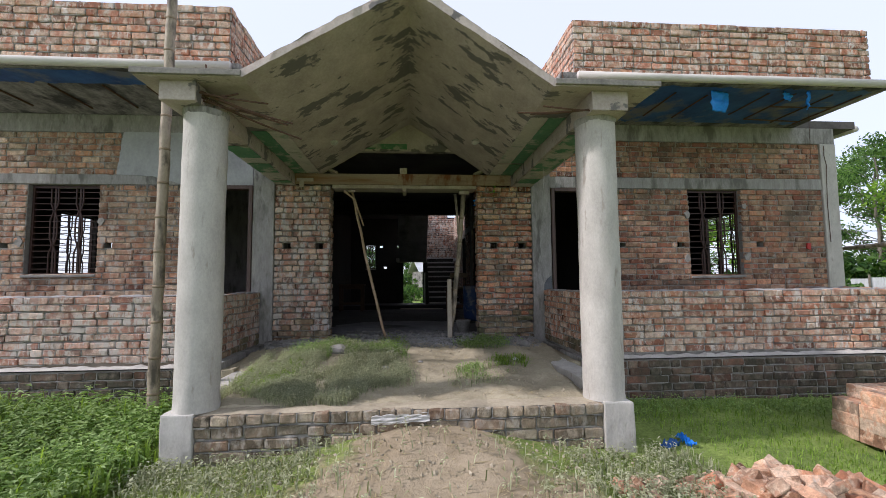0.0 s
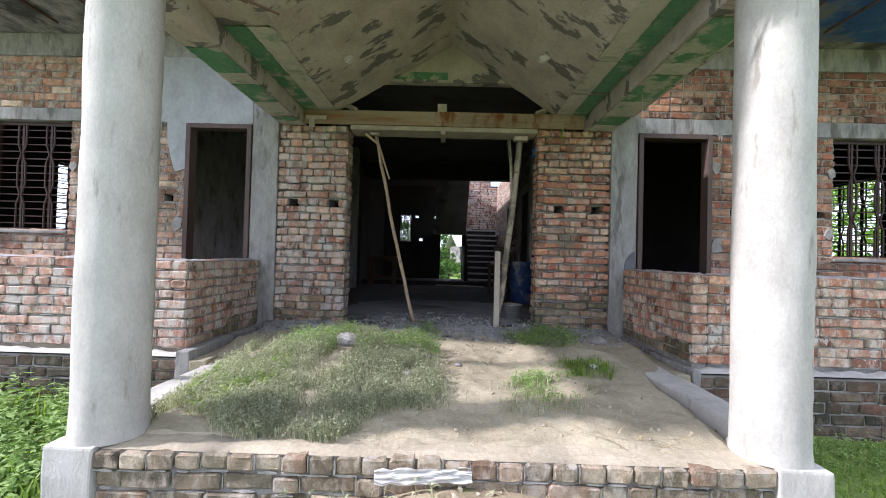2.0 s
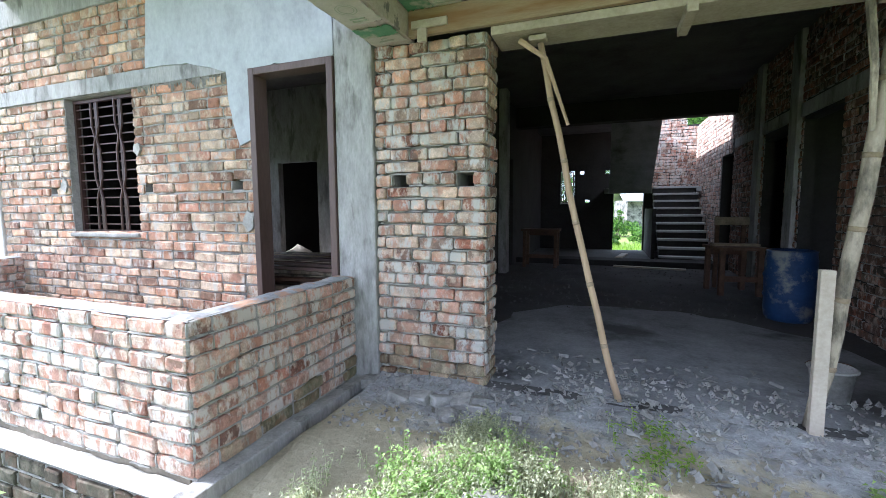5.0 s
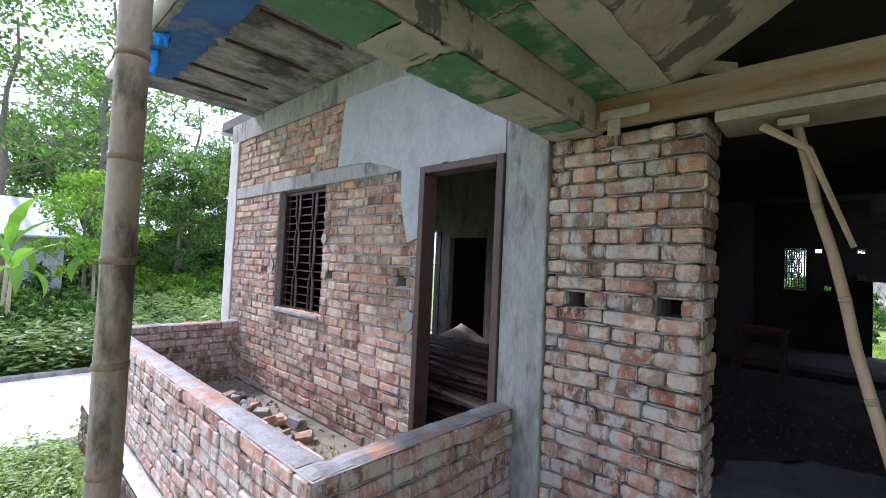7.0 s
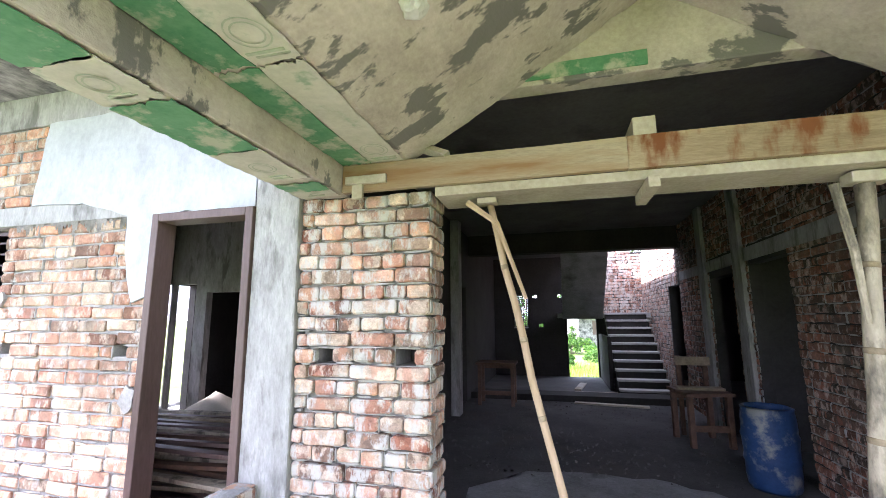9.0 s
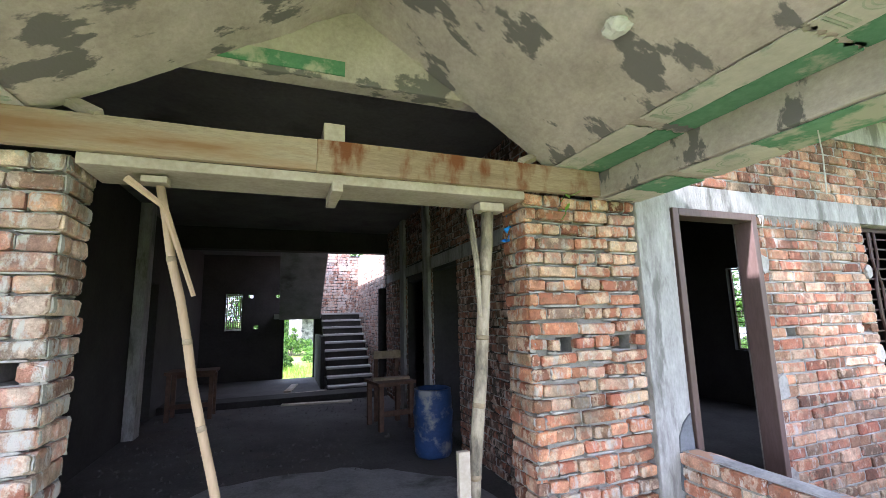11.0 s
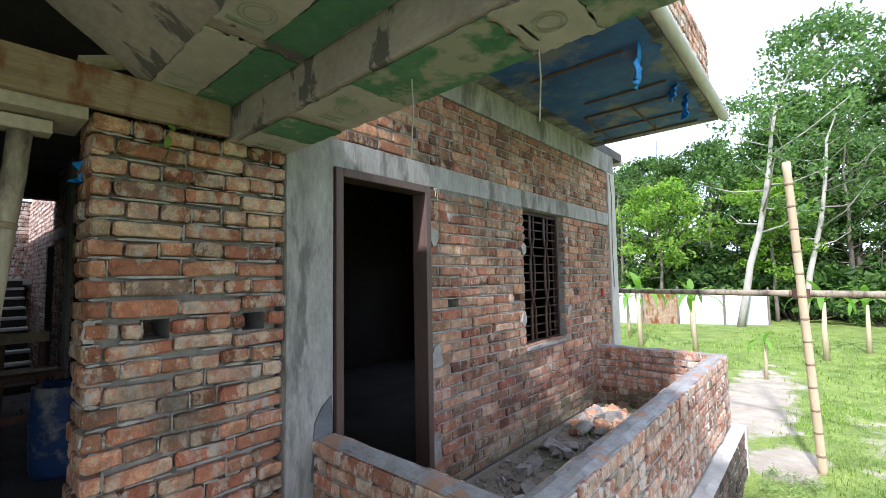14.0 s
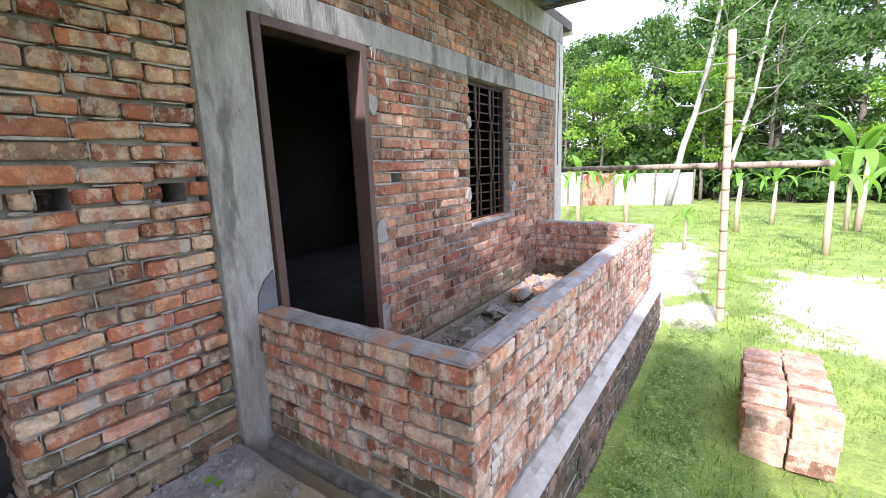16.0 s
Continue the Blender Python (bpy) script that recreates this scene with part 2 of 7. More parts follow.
M_TIMBER_PALE = mottled("pale_formwork_ply", (0.28, 0.235, 0.18), (0.46, 0.40, 0.325), 2.5, 40, 0.85, 0.3, 0.004, stain=(0.25, 0.19, 0.12), stain_at=(0.6, 0.7))
M_BAMBOO = mottled("dry_bamboo", (0.36, 0.27, 0.17), (0.56, 0.455, 0.31), 5, 60, 0.55, 0.25, 0.003, stain=(0.20, 0.15, 0.09), stain_at=(0.58, 0.7), stretch=(1, 1, 0.15))
M_BAMBOO_OLD = mottled("weathered_bamboo", (0.20, 0.165, 0.12), (0.42, 0.36, 0.27), 7, 60, 0.65, 0.4, 0.003, stain=(0.09, 0.078, 0.058), stain_at=(0.50, 0.64), stretch=(1, 1, 0.4), stain_scale=9)
M_BAMBOO_BROWN = mottled("brown_bamboo", (0.28, 0.19, 0.115), (0.45, 0.33, 0.215), 5, 60, 0.55, 0.25, 0.003, stain=(0.18, 0.12, 0.07), stain_at=(0.58, 0.7), stretch=(1, 1, 0.15))
M_DUST = mottled("grey_floor_dust", (0.15, 0.15, 0.152), (0.34, 0.34, 0.34), 2.2, 40, 0.95, 0.7, 0.012, stain=(0.09, 0.088, 0.085), stain_at=(0.54, 0.68))
M_NODE = mottled("bamboo_node", (0.15, 0.115, 0.075), (0.32, 0.25, 0.165), 12, 60, 0.7)
M_RUST = mottled("rusty_rebar", (0.06, 0.035, 0.025), (0.14, 0.08, 0.05), 12, 80, 0.75)
M_BLUE = mottled("blue_plastic_sheet", (0.012, 0.05, 0.16), (0.04, 0.14, 0.36), 2.2, 16, 0.55, 0.5, 0.01, stain=(0.15, 0.16, 0.17), stain_at=(0.52, 0.62), stain_scale=2.0)
M_BLUE_BRIGHT = mottled("bright_blue_plastic", (0.01, 0.16, 0.62), (0.03, 0.33, 0.85), 6, 30, 0.4, 0.3, 0.006)
M_BARREL = mottled("blue_barrel_plastic", (0.014, 0.036, 0.10), (0.028, 0.066, 0.165), 3, 30, 0.5, 0.1, 0.003, stain=(0.22, 0.22, 0.21), stain_at=(0.53, 0.64), stain_scale=4)
M_GREEN = mottled("green_bag_print", (0.05, 0.17, 0.085), (0.14, 0.28, 0.165), 3, 30, 0.8, 0.2, 0.003, stain=(0.36, 0.36, 0.28), stain_at=(0.52, 0.62), stain_scale=5.5)
M_CREAM = mottled("pale_bag_print", (0.36, 0.345, 0.29), (0.52, 0.49, 0.43), 4, 30, 0.8, 0.2, 0.003, stain=(0.24, 0.31, 0.23), stain_at=(0.58, 0.66), stain_scale=5)
M_PRINT = mottled("faded_green_ink", (0.25, 0.30, 0.23), (0.42, 0.43, 0.35), 8, 50, 0.85)
M_PIPE = mottled("cement_drip_edge", (0.46, 0.44, 0.40), (0.64, 0.61, 0.56), 3, 40, 0.85, 0.2, 0.004, stain=(0.26, 0.24, 0.2), stain_at=(0.6, 0.75), stretch=(0.3, 1, 1))
M_SAND = mottled("sand_heap", (0.44, 0.39, 0.31), (0.62, 0.56, 0.46), 4, 80, 0.95, 0.6, 0.006)
M_DIRT = mottled("dry_mud", (0.28, 0.242, 0.17), (0.50, 0.435, 0.325), 2.0, 40, 0.95, 0.8, 0.02, stain=(0.24, 0.21, 0.16), stain_at=(0.55, 0.68), stain_scale=1.6)


def porch_mat():
    """Tan mud that turns to grey mortar dust towards the doorway."""
    m, nt, b = nodes_of("porch_mud", 0.95)
    pos = nt.nodes.new("ShaderNodeNewGeometry").outputs["Position"]
    sep = nt.nodes.new("ShaderNodeSeparateXYZ")
    nt.links.new(pos, sep.inputs[0])
    big, fine = noise_node(nt, 2.2, 6, 0.7), noise_node(nt, 45, 4, 0.75)
    f = math_node(nt, "ADD", math_node(nt, "MULTIPLY", big, 0.6), math_node(nt, "MULTIPLY", fine, 0.4))
    mud = ramp_node(nt, f, [(0.33, (0.24, 0.208, 0.14)), (0.67, (0.47, 0.415, 0.295))])
    dust = ramp_node(nt, f, [(0.35, (0.16, 0.16, 0.16)), (0.65, (0.46, 0.46, 0.455))])
    k = math_node(nt, "ADD", math_node(nt, "SUBTRACT", sep.outputs[1], 5.6), math_node(nt, "MULTIPLY", math_node(nt, "SUBTRACT", noise_node(nt, 2.6, 6, 0.7), 0.5), 1.6))
    col = mix_node(nt, ramp_node(nt, k, [(0.0, 0.0), (0.25, 1.0)]), mud, dust)
    nt.links.new(col, b.inputs["Base Color"])
    bump_node(nt, b, f, 0.9, 0.02)
    return m


M_PORCH = porch_mat()
M_RUBBLE = mottled("grey_rubble", (0.14, 0.135, 0.125), (0.38, 0.365, 0.34), 6, 40, 0.95, 0.7, 0.012)
M_PAVE = mottled("pale_path", (0.58, 0.56, 0.52), (0.76, 0.74, 0.69), 2, 30, 0.92, 0.3, 0.006)
M_TIN = mottled("grey_tin_sheet", (0.36, 0.38, 0.39), (0.56, 0.58, 0.58), 1.2, 20, 0.5, 0.1, 0.004, stain=(0.30, 0.22, 0.16), stain_at=(0.6, 0.72), stretch=(1, 1, 0.3))
M_WHITEWALL = mottled("whitewashed_wall", (0.40, 0.42, 0.42), (0.58, 0.60, 0.59), 1.2, 20, 0.9)
M_TRUNK = mottled("grey_bark", (0.10, 0.085, 0.065), (0.24, 0.21, 0.17), 4, 30, 0.95, 0.8, 0.02, stretch=(1, 1, 0.3))
M_TRUNK_PALE = mottled("pale_bark", (0.25, 0.235, 0.205), (0.43, 0.41, 0.365), 3, 30, 0.9, 0.5, 0.01, stretch=(1, 1, 0.3))
M_STALK = mottled("banana_stalk", (0.36, 0.30, 0.19), (0.52, 0.44, 0.30), 4, 30, 0.8, 0.3, 0.006, stretch=(1, 1, 0.2))
M_SOIL = mottled("dark_soil", (0.13, 0.11, 0.085), (0.27, 0.235, 0.185), 4, 40, 0.95, 0.8, 0.02, stain=(0.09, 0.10, 0.055), stain_at=(0.55, 0.68))
M_FRESH = mottled("fresh_cement", (0.085, 0.092, 0.10), (0.16, 0.168, 0.178), 5, 40, 0.9, 0.5, 0.006)
M_REDMARK = mottled("red_paint_mark", (0.35, 0.03, 0.03), (0.55, 0.08, 0.07), 8, 50, 0.8)
M_PAPER = mottled("torn_cement_bag", (0.40, 0.39, 0.36), (0.58, 0.57, 0.54), 6, 40, 0.85)


def leaf_mat(name, a, b2, trans=0.45):
    m, nt, b = nodes_of(name, 0.55)
    r = nt.nodes.new("ShaderNodeNewGeometry").outputs["Random Per Island"]
    col = ramp_node(nt, r, [(0.1, a), (0.9, b2)])
    col = mix_node(nt, 0.5, col, ramp_node(nt, noise_node(nt, 0.6, 3), [(0.35, 0.55), (0.65, 1.4)]), "MULTIPLY")
    nt.links.new(col, b.inputs["Base Color"])
    t = nt.nodes.new("ShaderNodeBsdfTranslucent")
    nt.links.new(mix_node(nt, 1.0, col, (1.5, 1.6, 0.7), "MULTIPLY"), t.inputs["Color"])
    mx = nt.nodes.new("ShaderNodeMixShader")
    mx.inputs[0].default_value = trans
    nt.links.new(b.outputs[0], mx.inputs[1])
    nt.links.new(t.outputs[0], mx.inputs[2])
    nt.links.new(mx.outputs[0], nt.nodes["Material Output"].inputs["Surface"])
    return m


M_LEAF = leaf_mat("tree_leaf", (0.045, 0.105, 0.036), (0.15, 0.255, 0.08))
M_LEAF_DARK = leaf_mat("dark_tree_leaf", (0.028, 0.075, 0.022), (0.13, 0.235, 0.06))
M_LEAF_LIGHT = leaf_mat("light_tree_leaf", (0.10, 0.21, 0.03), (0.25, 0.40, 0.06))
M_BANANA = leaf_mat("banana_leaf", (0.13, 0.27, 0.05), (0.24, 0.42, 0.08), 0.45)
M_GRASS = leaf_mat("grass_blade", (0.12, 0.205, 0.03), (0.27, 0.38, 0.085), 0.4)
M_WEED = leaf_mat("weed_leaf", (0.13, 0.22, 0.055), (0.31, 0.42, 0.16), 0.3)
M_WEED_GREY = leaf_mat("dusty_weed_leaf", (0.19, 0.21, 0.115), (0.47, 0.48, 0.335), 0.25)
M_STRAW = leaf_mat("dry_straw", (0.34, 0.27, 0.15), (0.52, 0.43, 0.27), 0.15)


def ground_mat():
    m, nt, b = nodes_of("grass_and_sand", 0.95)
    pos = nt.nodes.new("ShaderNodeNewGeometry").outputs["Position"]
    sep = nt.nodes.new("ShaderNodeSeparateXYZ")
    nt.links.new(pos, sep.inputs[0])
    grass = ramp_node(nt, noise_node(nt, 2.2, 6, 0.7), [(0.3, (0.10, 0.155, 0.035)), (0.7, (0.27, 0.35, 0.085))])
    fine = noise_node(nt, 45, 4, 0.75)
    grass = mix_node(nt, 0.7, grass, ramp_node(nt, fine, [(0.3, 0.45), (0.7, 1.5)]), "MULTIPLY")
    sand = ramp_node(nt, noise_node(nt, 3.0, 6, 0.7), [(0.3, (0.30, 0.255, 0.19)), (0.7, (0.47, 0.42, 0.34))])
    dirt = ramp_node(nt, noise_node(nt, 3.0, 6, 0.7), [(0.3, (0.24, 0.19, 0.12)), (0.7, (0.44, 0.36, 0.25))])

    def blob(cx, cy, rx, ry):
        dx = math_node(nt, "DIVIDE", math_node(nt, "SUBTRACT", sep.outputs[0], cx), rx)
        dy = math_node(nt, "DIVIDE", math_node(nt, "SUBTRACT", sep.outputs[1], cy), ry)
        d = math_node(nt, "ADD", math_node(nt, "MULTIPLY", dx, dx), math_node(nt, "MULTIPLY", dy, dy))
        return math_node(nt, "SUBTRACT", 1.0, math_node(nt, "MINIMUM", d, 1.6))

    wob = math_node(nt, "MULTIPLY", math_node(nt, "SUBTRACT", noise_node(nt, 1.5, 6, 0.7), 0.5), 2.6)
    s = None
    for args in SAND_PATCHES:
        f = blob(*args)
        s = f if s is None else math_node(nt, "MAXIMUM", s, f)
    k = ramp_node(nt, math_node(nt, "ADD", s, wob), [(0.25, 0.0), (0.55, 1.0)])
    col = mix_node(nt, k, grass, sand)
    d = None
    for args in DIRT_PATCHES:
        f = blob(*args)
        d = f if d is None else math_node(nt, "MAXIMUM", d, f)
    k = ramp_node(nt, math_node(nt, "ADD", d, wob), [(0.2, 0.0), (0.5, 1.0)])
    col = mix_node(nt, k, col, dirt)
    nt.links.new(col, b.inputs["Base Color"])
    bump_node(nt, b, fine, 0.7, 0.02)
    return m


SAND_PATCHES = [(7.9, 2.5, 2.4, 1.5), (9.6, 4.9, 3.2, 0.7), (6.6, 4.4, 0.9, 0.4)]
DIRT_PATCHES = [(0.0, 2.3, 1.3, 1.5), (0.1, 0.2, 0.9, 1.4)]
M_GROUND = ground_mat()

# ---------------------------------------------------------------- builders
rng = np.random.default_rng(7)


def mesh_object(name, bm, material, smooth=False):
    me = bpy.data.meshes.new(name)
    if smooth:
        for f in bm.faces:
            f.smooth = True
    bm.to_mesh(me)
    bm.free()
    if material:
        me.materials.append(material)
    return new(name, me)


def part(name, bm, material, parent, label="", smooth=False):
    ob = mesh_object(name, bm, material, smooth)
    ob.parent = parent
    if label:
        ob["label"] = label
    return ob


def thing(name, label, category, group="", kind="", at=(0, 0, 0), turn=0):
    ob = new(name)
    ob.empty_display_size = 0.1
    ob.matrix_basis = pose(*at, 0, 0, turn)
    return tagged(ob, label, category, group, kind)


def structure(name, bm, material, label, category):
    return tagged(mesh_object(name, bm, material), label, category, kind="structure")


def box(bm, x0, x1, y0, y1, z0, z1):
    vs = [bm.verts.new(p) for p in ((x0, y0, z0), (x1, y0, z0), (x1, y1, z0), (x0, y1, z0), (x0, y0, z1), (x1, y0, z1), (x1, y1, z1), (x0, y1, z1))]
    for q in ((3, 2, 1, 0), (4, 5, 6, 7), (0, 1, 5, 4), (1, 2, 6, 5), (2, 3, 7, 6), (3, 0, 4, 7)):
        bm.faces.new([vs[i] for i in q])
    return vs


def block(x0, x1, y0, y1, z0, z1, bevel=0.0, cuts=0, rough=0.0, seed=0):
    """A block with worn edges and an uneven face."""
    bm = bmesh.new()
    box(bm, x0, x1, y0, y1, z0, z1)
    if bevel:
        bmesh.ops.bevel(bm, geom=bm.edges[:], offset=bevel, segments=2, affect="EDGES", profile=0.6)
    if cuts:
        bmesh.ops.subdivide_edges(bm, edges=[e for e in bm.edges if e.calc_length() > 0.12], cuts=cuts, use_grid_fill=True)
    if rough:
        for v in bm.verts:
            v.co += noise.noise_vector(v.co * 5 + Vector((seed, 0, 0))) * rough
    return bm


def tube(bm, points, radii, sides=10, cap=True):
    """A round bar through points."""
    rings = []
    for i, p in enumerate(points):
        a, b = Vector(points[max(i - 1, 0)]), Vector(points[min(i + 1, len(points) - 1)])
        d = (b - a).normalized()
        s = d.orthogonal().normalized() if abs(d.z) > 0.95 else d.cross(Vector((0, 0, 1))).normalized()
        if abs(d.z) > 0.95:
            s = (Vector((1, 0, 0)) - d * d.x).normalized()
        u = d.cross(s)
        r = radii[i] if isinstance(radii, (list, tuple)) else radii
        rings.append([bm.verts.new(Vector(p) + (s * math.cos(k * math.tau / sides) + u * math.sin(k * math.tau / sides)) * r) for k in range(sides)])
    for a, b in zip(rings, rings[1:]):
        for k in range(sides):
            bm.faces.new((a[k], a[(k + 1) % sides], b[(k + 1) % sides], b[k]))
    if cap:
        bm.faces.new(rings[0][::-1])
        bm.faces.new(rings[-1])


def from_arrays(name, verts, faces, material):
    me = bpy.data.meshes.new(name)
    me.from_pydata(verts, [], faces)
    me.materials.append(material)
    return new(name, me)


def rects(u0, u1, z0, z1, holes):
    """The rectangle less its rectangular holes, as rectangles."""
    us = sorted({u0, u1, *(min(max(h[i], u0), u1) for h in holes for i in (0, 1))})
    out = []
    for a, b in zip(us, us[1:]):
        if b - a < 1e-6:
            continue
        cut = sorted((h[2], h[3]) for h in holes if h[0] < (a + b) / 2 < h[1])
        z = z0
        for c, d in cut:
            if c > z:
                out.append((a, b, z, c))
            z = max(z, d)
        if z < z1:
            out.append((a, b, z, z1))
    return out


def wall_x(y0, y1, x0, x1, z0, z1, holes=()):
    """A wall that runs along x."""
    bm = bmesh.new()
    for a, b, c, d in rects(x0, x1, z0, z1, list(holes)):
        box(bm, a, b, y0, y1, c, d)
    return bm


def wall_y(x0, x1, y0, y1, z0, z1, holes=()):
    """A wall that runs along y."""
    bm = bmesh.new()
    for a, b, c, d in rects(y0, y1, z0, z1, list(holes)):
        box(bm, x0, x1, a, b, c, d)
    return bm


# bricks: worn shapes, shared between the pieces
COURSE, JOINT, DEPTH = 0.081, 0.011, 0.06


def brick_shape(length, seed):
    """A worn brick: rounded, chipped corners and a slightly dished face."""
    r = random.Random(seed)
    h, w = (COURSE - JOINT) / 2, length / 2
    ring = []
    for sx, sz in ((-1, -1), (1, -1), (1, 1), (-1, 1)):
        c = r.uniform(0.006, 0.015) * (1.7 if r.random() < 0.15 else 1)
        d = r.uniform(0.006, 0.014)
        pair = [(sx * w, sz * (h - d)), (sx * (w - c), sz * h)]
        ring += pair if sx == sz else pair[::-1]
        if sx * sz < 0 and sz < 0 or sx < 0 and sz > 0:
            continue
        ring.append((r.uniform(-0.2, 0.2) * length, sz * (h + r.uniform(-0.004, 0.003))))
    ring = [(x + r.uniform(-0.003, 0.003), z + r.uniform(-0.0025, 0.0025)) for x, z in ring]
    n = len(ring)
    verts, faces = [], []
    chip = [r.uniform(0.6, 1.5) for _ in ring]
    for y, inset in ((DEPTH, 0.0), (0.007, 0.0), (0.0, 0.007)):
        for k, (x, z) in enumerate(ring):
            f = inset * chip[k]
            verts.append((x * (1 - f / w), y + (r.uniform(-0.002, 0.004) if y == 0 else 0), z * (1 - f / h)))
    for lvl in range(2):
        for k in range(n):
            p, q = lvl * n + k, lvl * n + (k + 1) % n
            faces.append((p, q, q + n, p + n))
    faces.append(tuple(range(2 * n, 3 * n)))
    return verts, faces


CLASSES = {"whole": 0.238, "half": 0.113, "bat": 0.175, "bit": 0.07}
SHAPES = {k: [brick_shape(v, hash_seed) for hash_seed in range(100 * i, 100 * i + 8)] for i, (k, v) in enumerate(CLASSES.items())}
BRICK_MESHES = {}


def brick_mesh(cls, i, material):
    key = (cls, i, material.name)
    if key not in BRICK_MESHES:
        v, f = SHAPES[cls][i]
        me = bpy.data.meshes.new("brick")
        me.from_pydata(v, [], f)
        me.materials.append(material)
        BRICK_MESHES[key] = me
    return BRICK_MESHES[key]


def joint_bed(parent, laid, origin, along, out, pitch, proud, r, filled):
    """Uneven mortar squeezed out under and beside the bricks, with gaps."""
    vs, fs = [], []
    up = Vector((0, 0, 1))
    for u, z, sx, cls, i, p, tilt, zs in laid:
        w = CLASSES[cls] * sx
        for kind in (0, 1):
            if r.random() > (filled if kind == 0 else filled - 0.17):
                continue
            if kind == 0:
                ln, c = w * r.uniform(0.45, 1.05) / 2, Vector((u + r.uniform(-0.2, 0.2) * w, z - pitch / 2))
                a, b, h = along, up, JOINT * r.uniform(0.5, 0.95)
                mid = origin + along * c.x + up * c.y
            else:
                ln, h = pitch * r.uniform(0.3, 0.5), JOINT * r.uniform(0.4, 0.8)
                a, b = up, along
                mid = origin + along * (u + w / 2 + JOINT / 2) + up * z
            d = max(0.003, p * r.uniform(0.35, 1.0))
            k = len(vs)
            n = 4
            for j in range(n + 1):
                q = mid + a * (ln * (2 * j / n - 1))
                taper = 0.35 if j in (0, n) else 1.0
                hh = h * r.uniform(0.6, 1.25) * taper
                dd = d * r.uniform(0.7, 1.1)
                vs += [tuple(q - b * hh), tuple(q - b * hh * 0.6 + out * dd), tuple(q + b * hh * 0.6 + out * dd), tuple(q + b * hh)]
            for j in range(n):
                for e in range(3):
                    fs.append((k + j * 4 + e, k + j * 4 + e + 1, k + j * 4 + e + 5, k + j * 4 + e + 4))
    if vs:
        ob = from_arrays("mortar_joint", vs, fs, M_JOINT)
        ob.parent = parent
        tagged(ob, "rough grey mortar between the bricks", kind="stuff")


def lay_bricks(parent, material, origin, along, out, length, height, holes=(), headers=0.25, limit=300, near=(0, 4.6, 1.4), seed=1, proud=0.016, uneven=1.0, filled=0.85, english=False, low=None, slim=1.0):
    """Courses of worn bricks on a wall face. origin: the face's lower corner; along, out: unit vectors; holes: (u0, u1, z0, z1), from the origin."""
    r = random.Random(seed)
    along, out, origin = Vector(along), Vector(out), Vector(origin)
    base = Matrix((along, -out, Vector((0, 0, 1)))).transposed()
    laid = []
    courses = int(round(height / COURSE))
    pitch = height / courses
    for c in range(courses):
        z = (c + 0.5) * pitch
        spans, cut = [], sorted((h[0], h[1]) for h in holes if h[2] < z < h[3])
        u = 0.0
        for a, b in cut:
            if a - u > 0.03:
                spans.append((u, a))
            u = max(u, b)
        if length - u > 0.03:
            spans.append((u, length))
        for a, b in spans:
            u = a
            first = True
            while b - u > 0.04:
                left = b - u
                if english and r.random() < 0.94:
                    w = CLASSES["half"] * r.uniform(0.9, 1.12) if c % 2 else CLASSES["whole"] * r.uniform(0.92, 1.05)
                    if first and not c % 2:
                        w = CLASSES["half"] * r.uniform(0.45, 0.62)
                elif first and c % 2:
                    w = CLASSES["half"]
                elif r.random() < headers:
                    w = CLASSES["half"]
                else:
                    w = CLASSES["whole"] * r.uniform(0.92, 1.06)
                first = False
                if left < w + JOINT + 0.05:
                    w = left - JOINT * 0.5
                if w > 0.27:
                    w = w / 2 - JOINT / 2
                cls = min(CLASSES, key=lambda k: abs(CLASSES[k] - w))
                laid.append((u + w / 2, z + r.uniform(-0.004, 0.004) * max(1.0, uneven * 0.8), w / CLASSES[cls], cls, r.randrange(8), proud + r.uniform(-0.006, 0.007) * uneven, r.uniform(-1.5, 1.5) * uneven, r.uniform(0.88, 1.06) * slim))
                u += w + JOINT
    joint_bed(parent, laid, origin, along, out, pitch, proud, r, filled)
    near = Vector(near)
    rows = []
    for u, z, sx, cls, i, p, tilt, zs in laid:
        place = origin + along * u + Vector((0, 0, z)) + out * p
        m = Matrix.Translation(place) @ base.to_4x4() @ Matrix.Rotation(radians(tilt), 4, "Y") @ Matrix.Diagonal((sx, 1, pitch / COURSE * zs, 1))
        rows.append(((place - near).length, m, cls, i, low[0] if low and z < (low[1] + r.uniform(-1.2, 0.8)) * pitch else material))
    rows.sort(key=lambda q: q[0])
    for _, m, cls, i, mat in rows[:limit]:
        ob = new("brick", brick_mesh(cls, i, mat))
        ob.parent = parent
        ob.matrix_parent_inverse = parent.matrix_basis.inverted()
        ob.matrix_basis = m
    if len(rows) > limit:
        vs, fs = [], []
        for _, m, cls, i, mat in rows[limit:]:
            v, f = SHAPES[cls][i]
            k = len(vs)
            a = np.array(m)
            vs.extend((np.array(v) @ a[:3, :3].T + a[:3, 3]).tolist())
            fs.extend(tuple(j + k for j in q) for q in f)
        ob = from_arrays("brick_courses", vs, fs, material)
        ob.parent = parent
        tagged(ob, "far courses of weathered red bricks", kind="stuff")


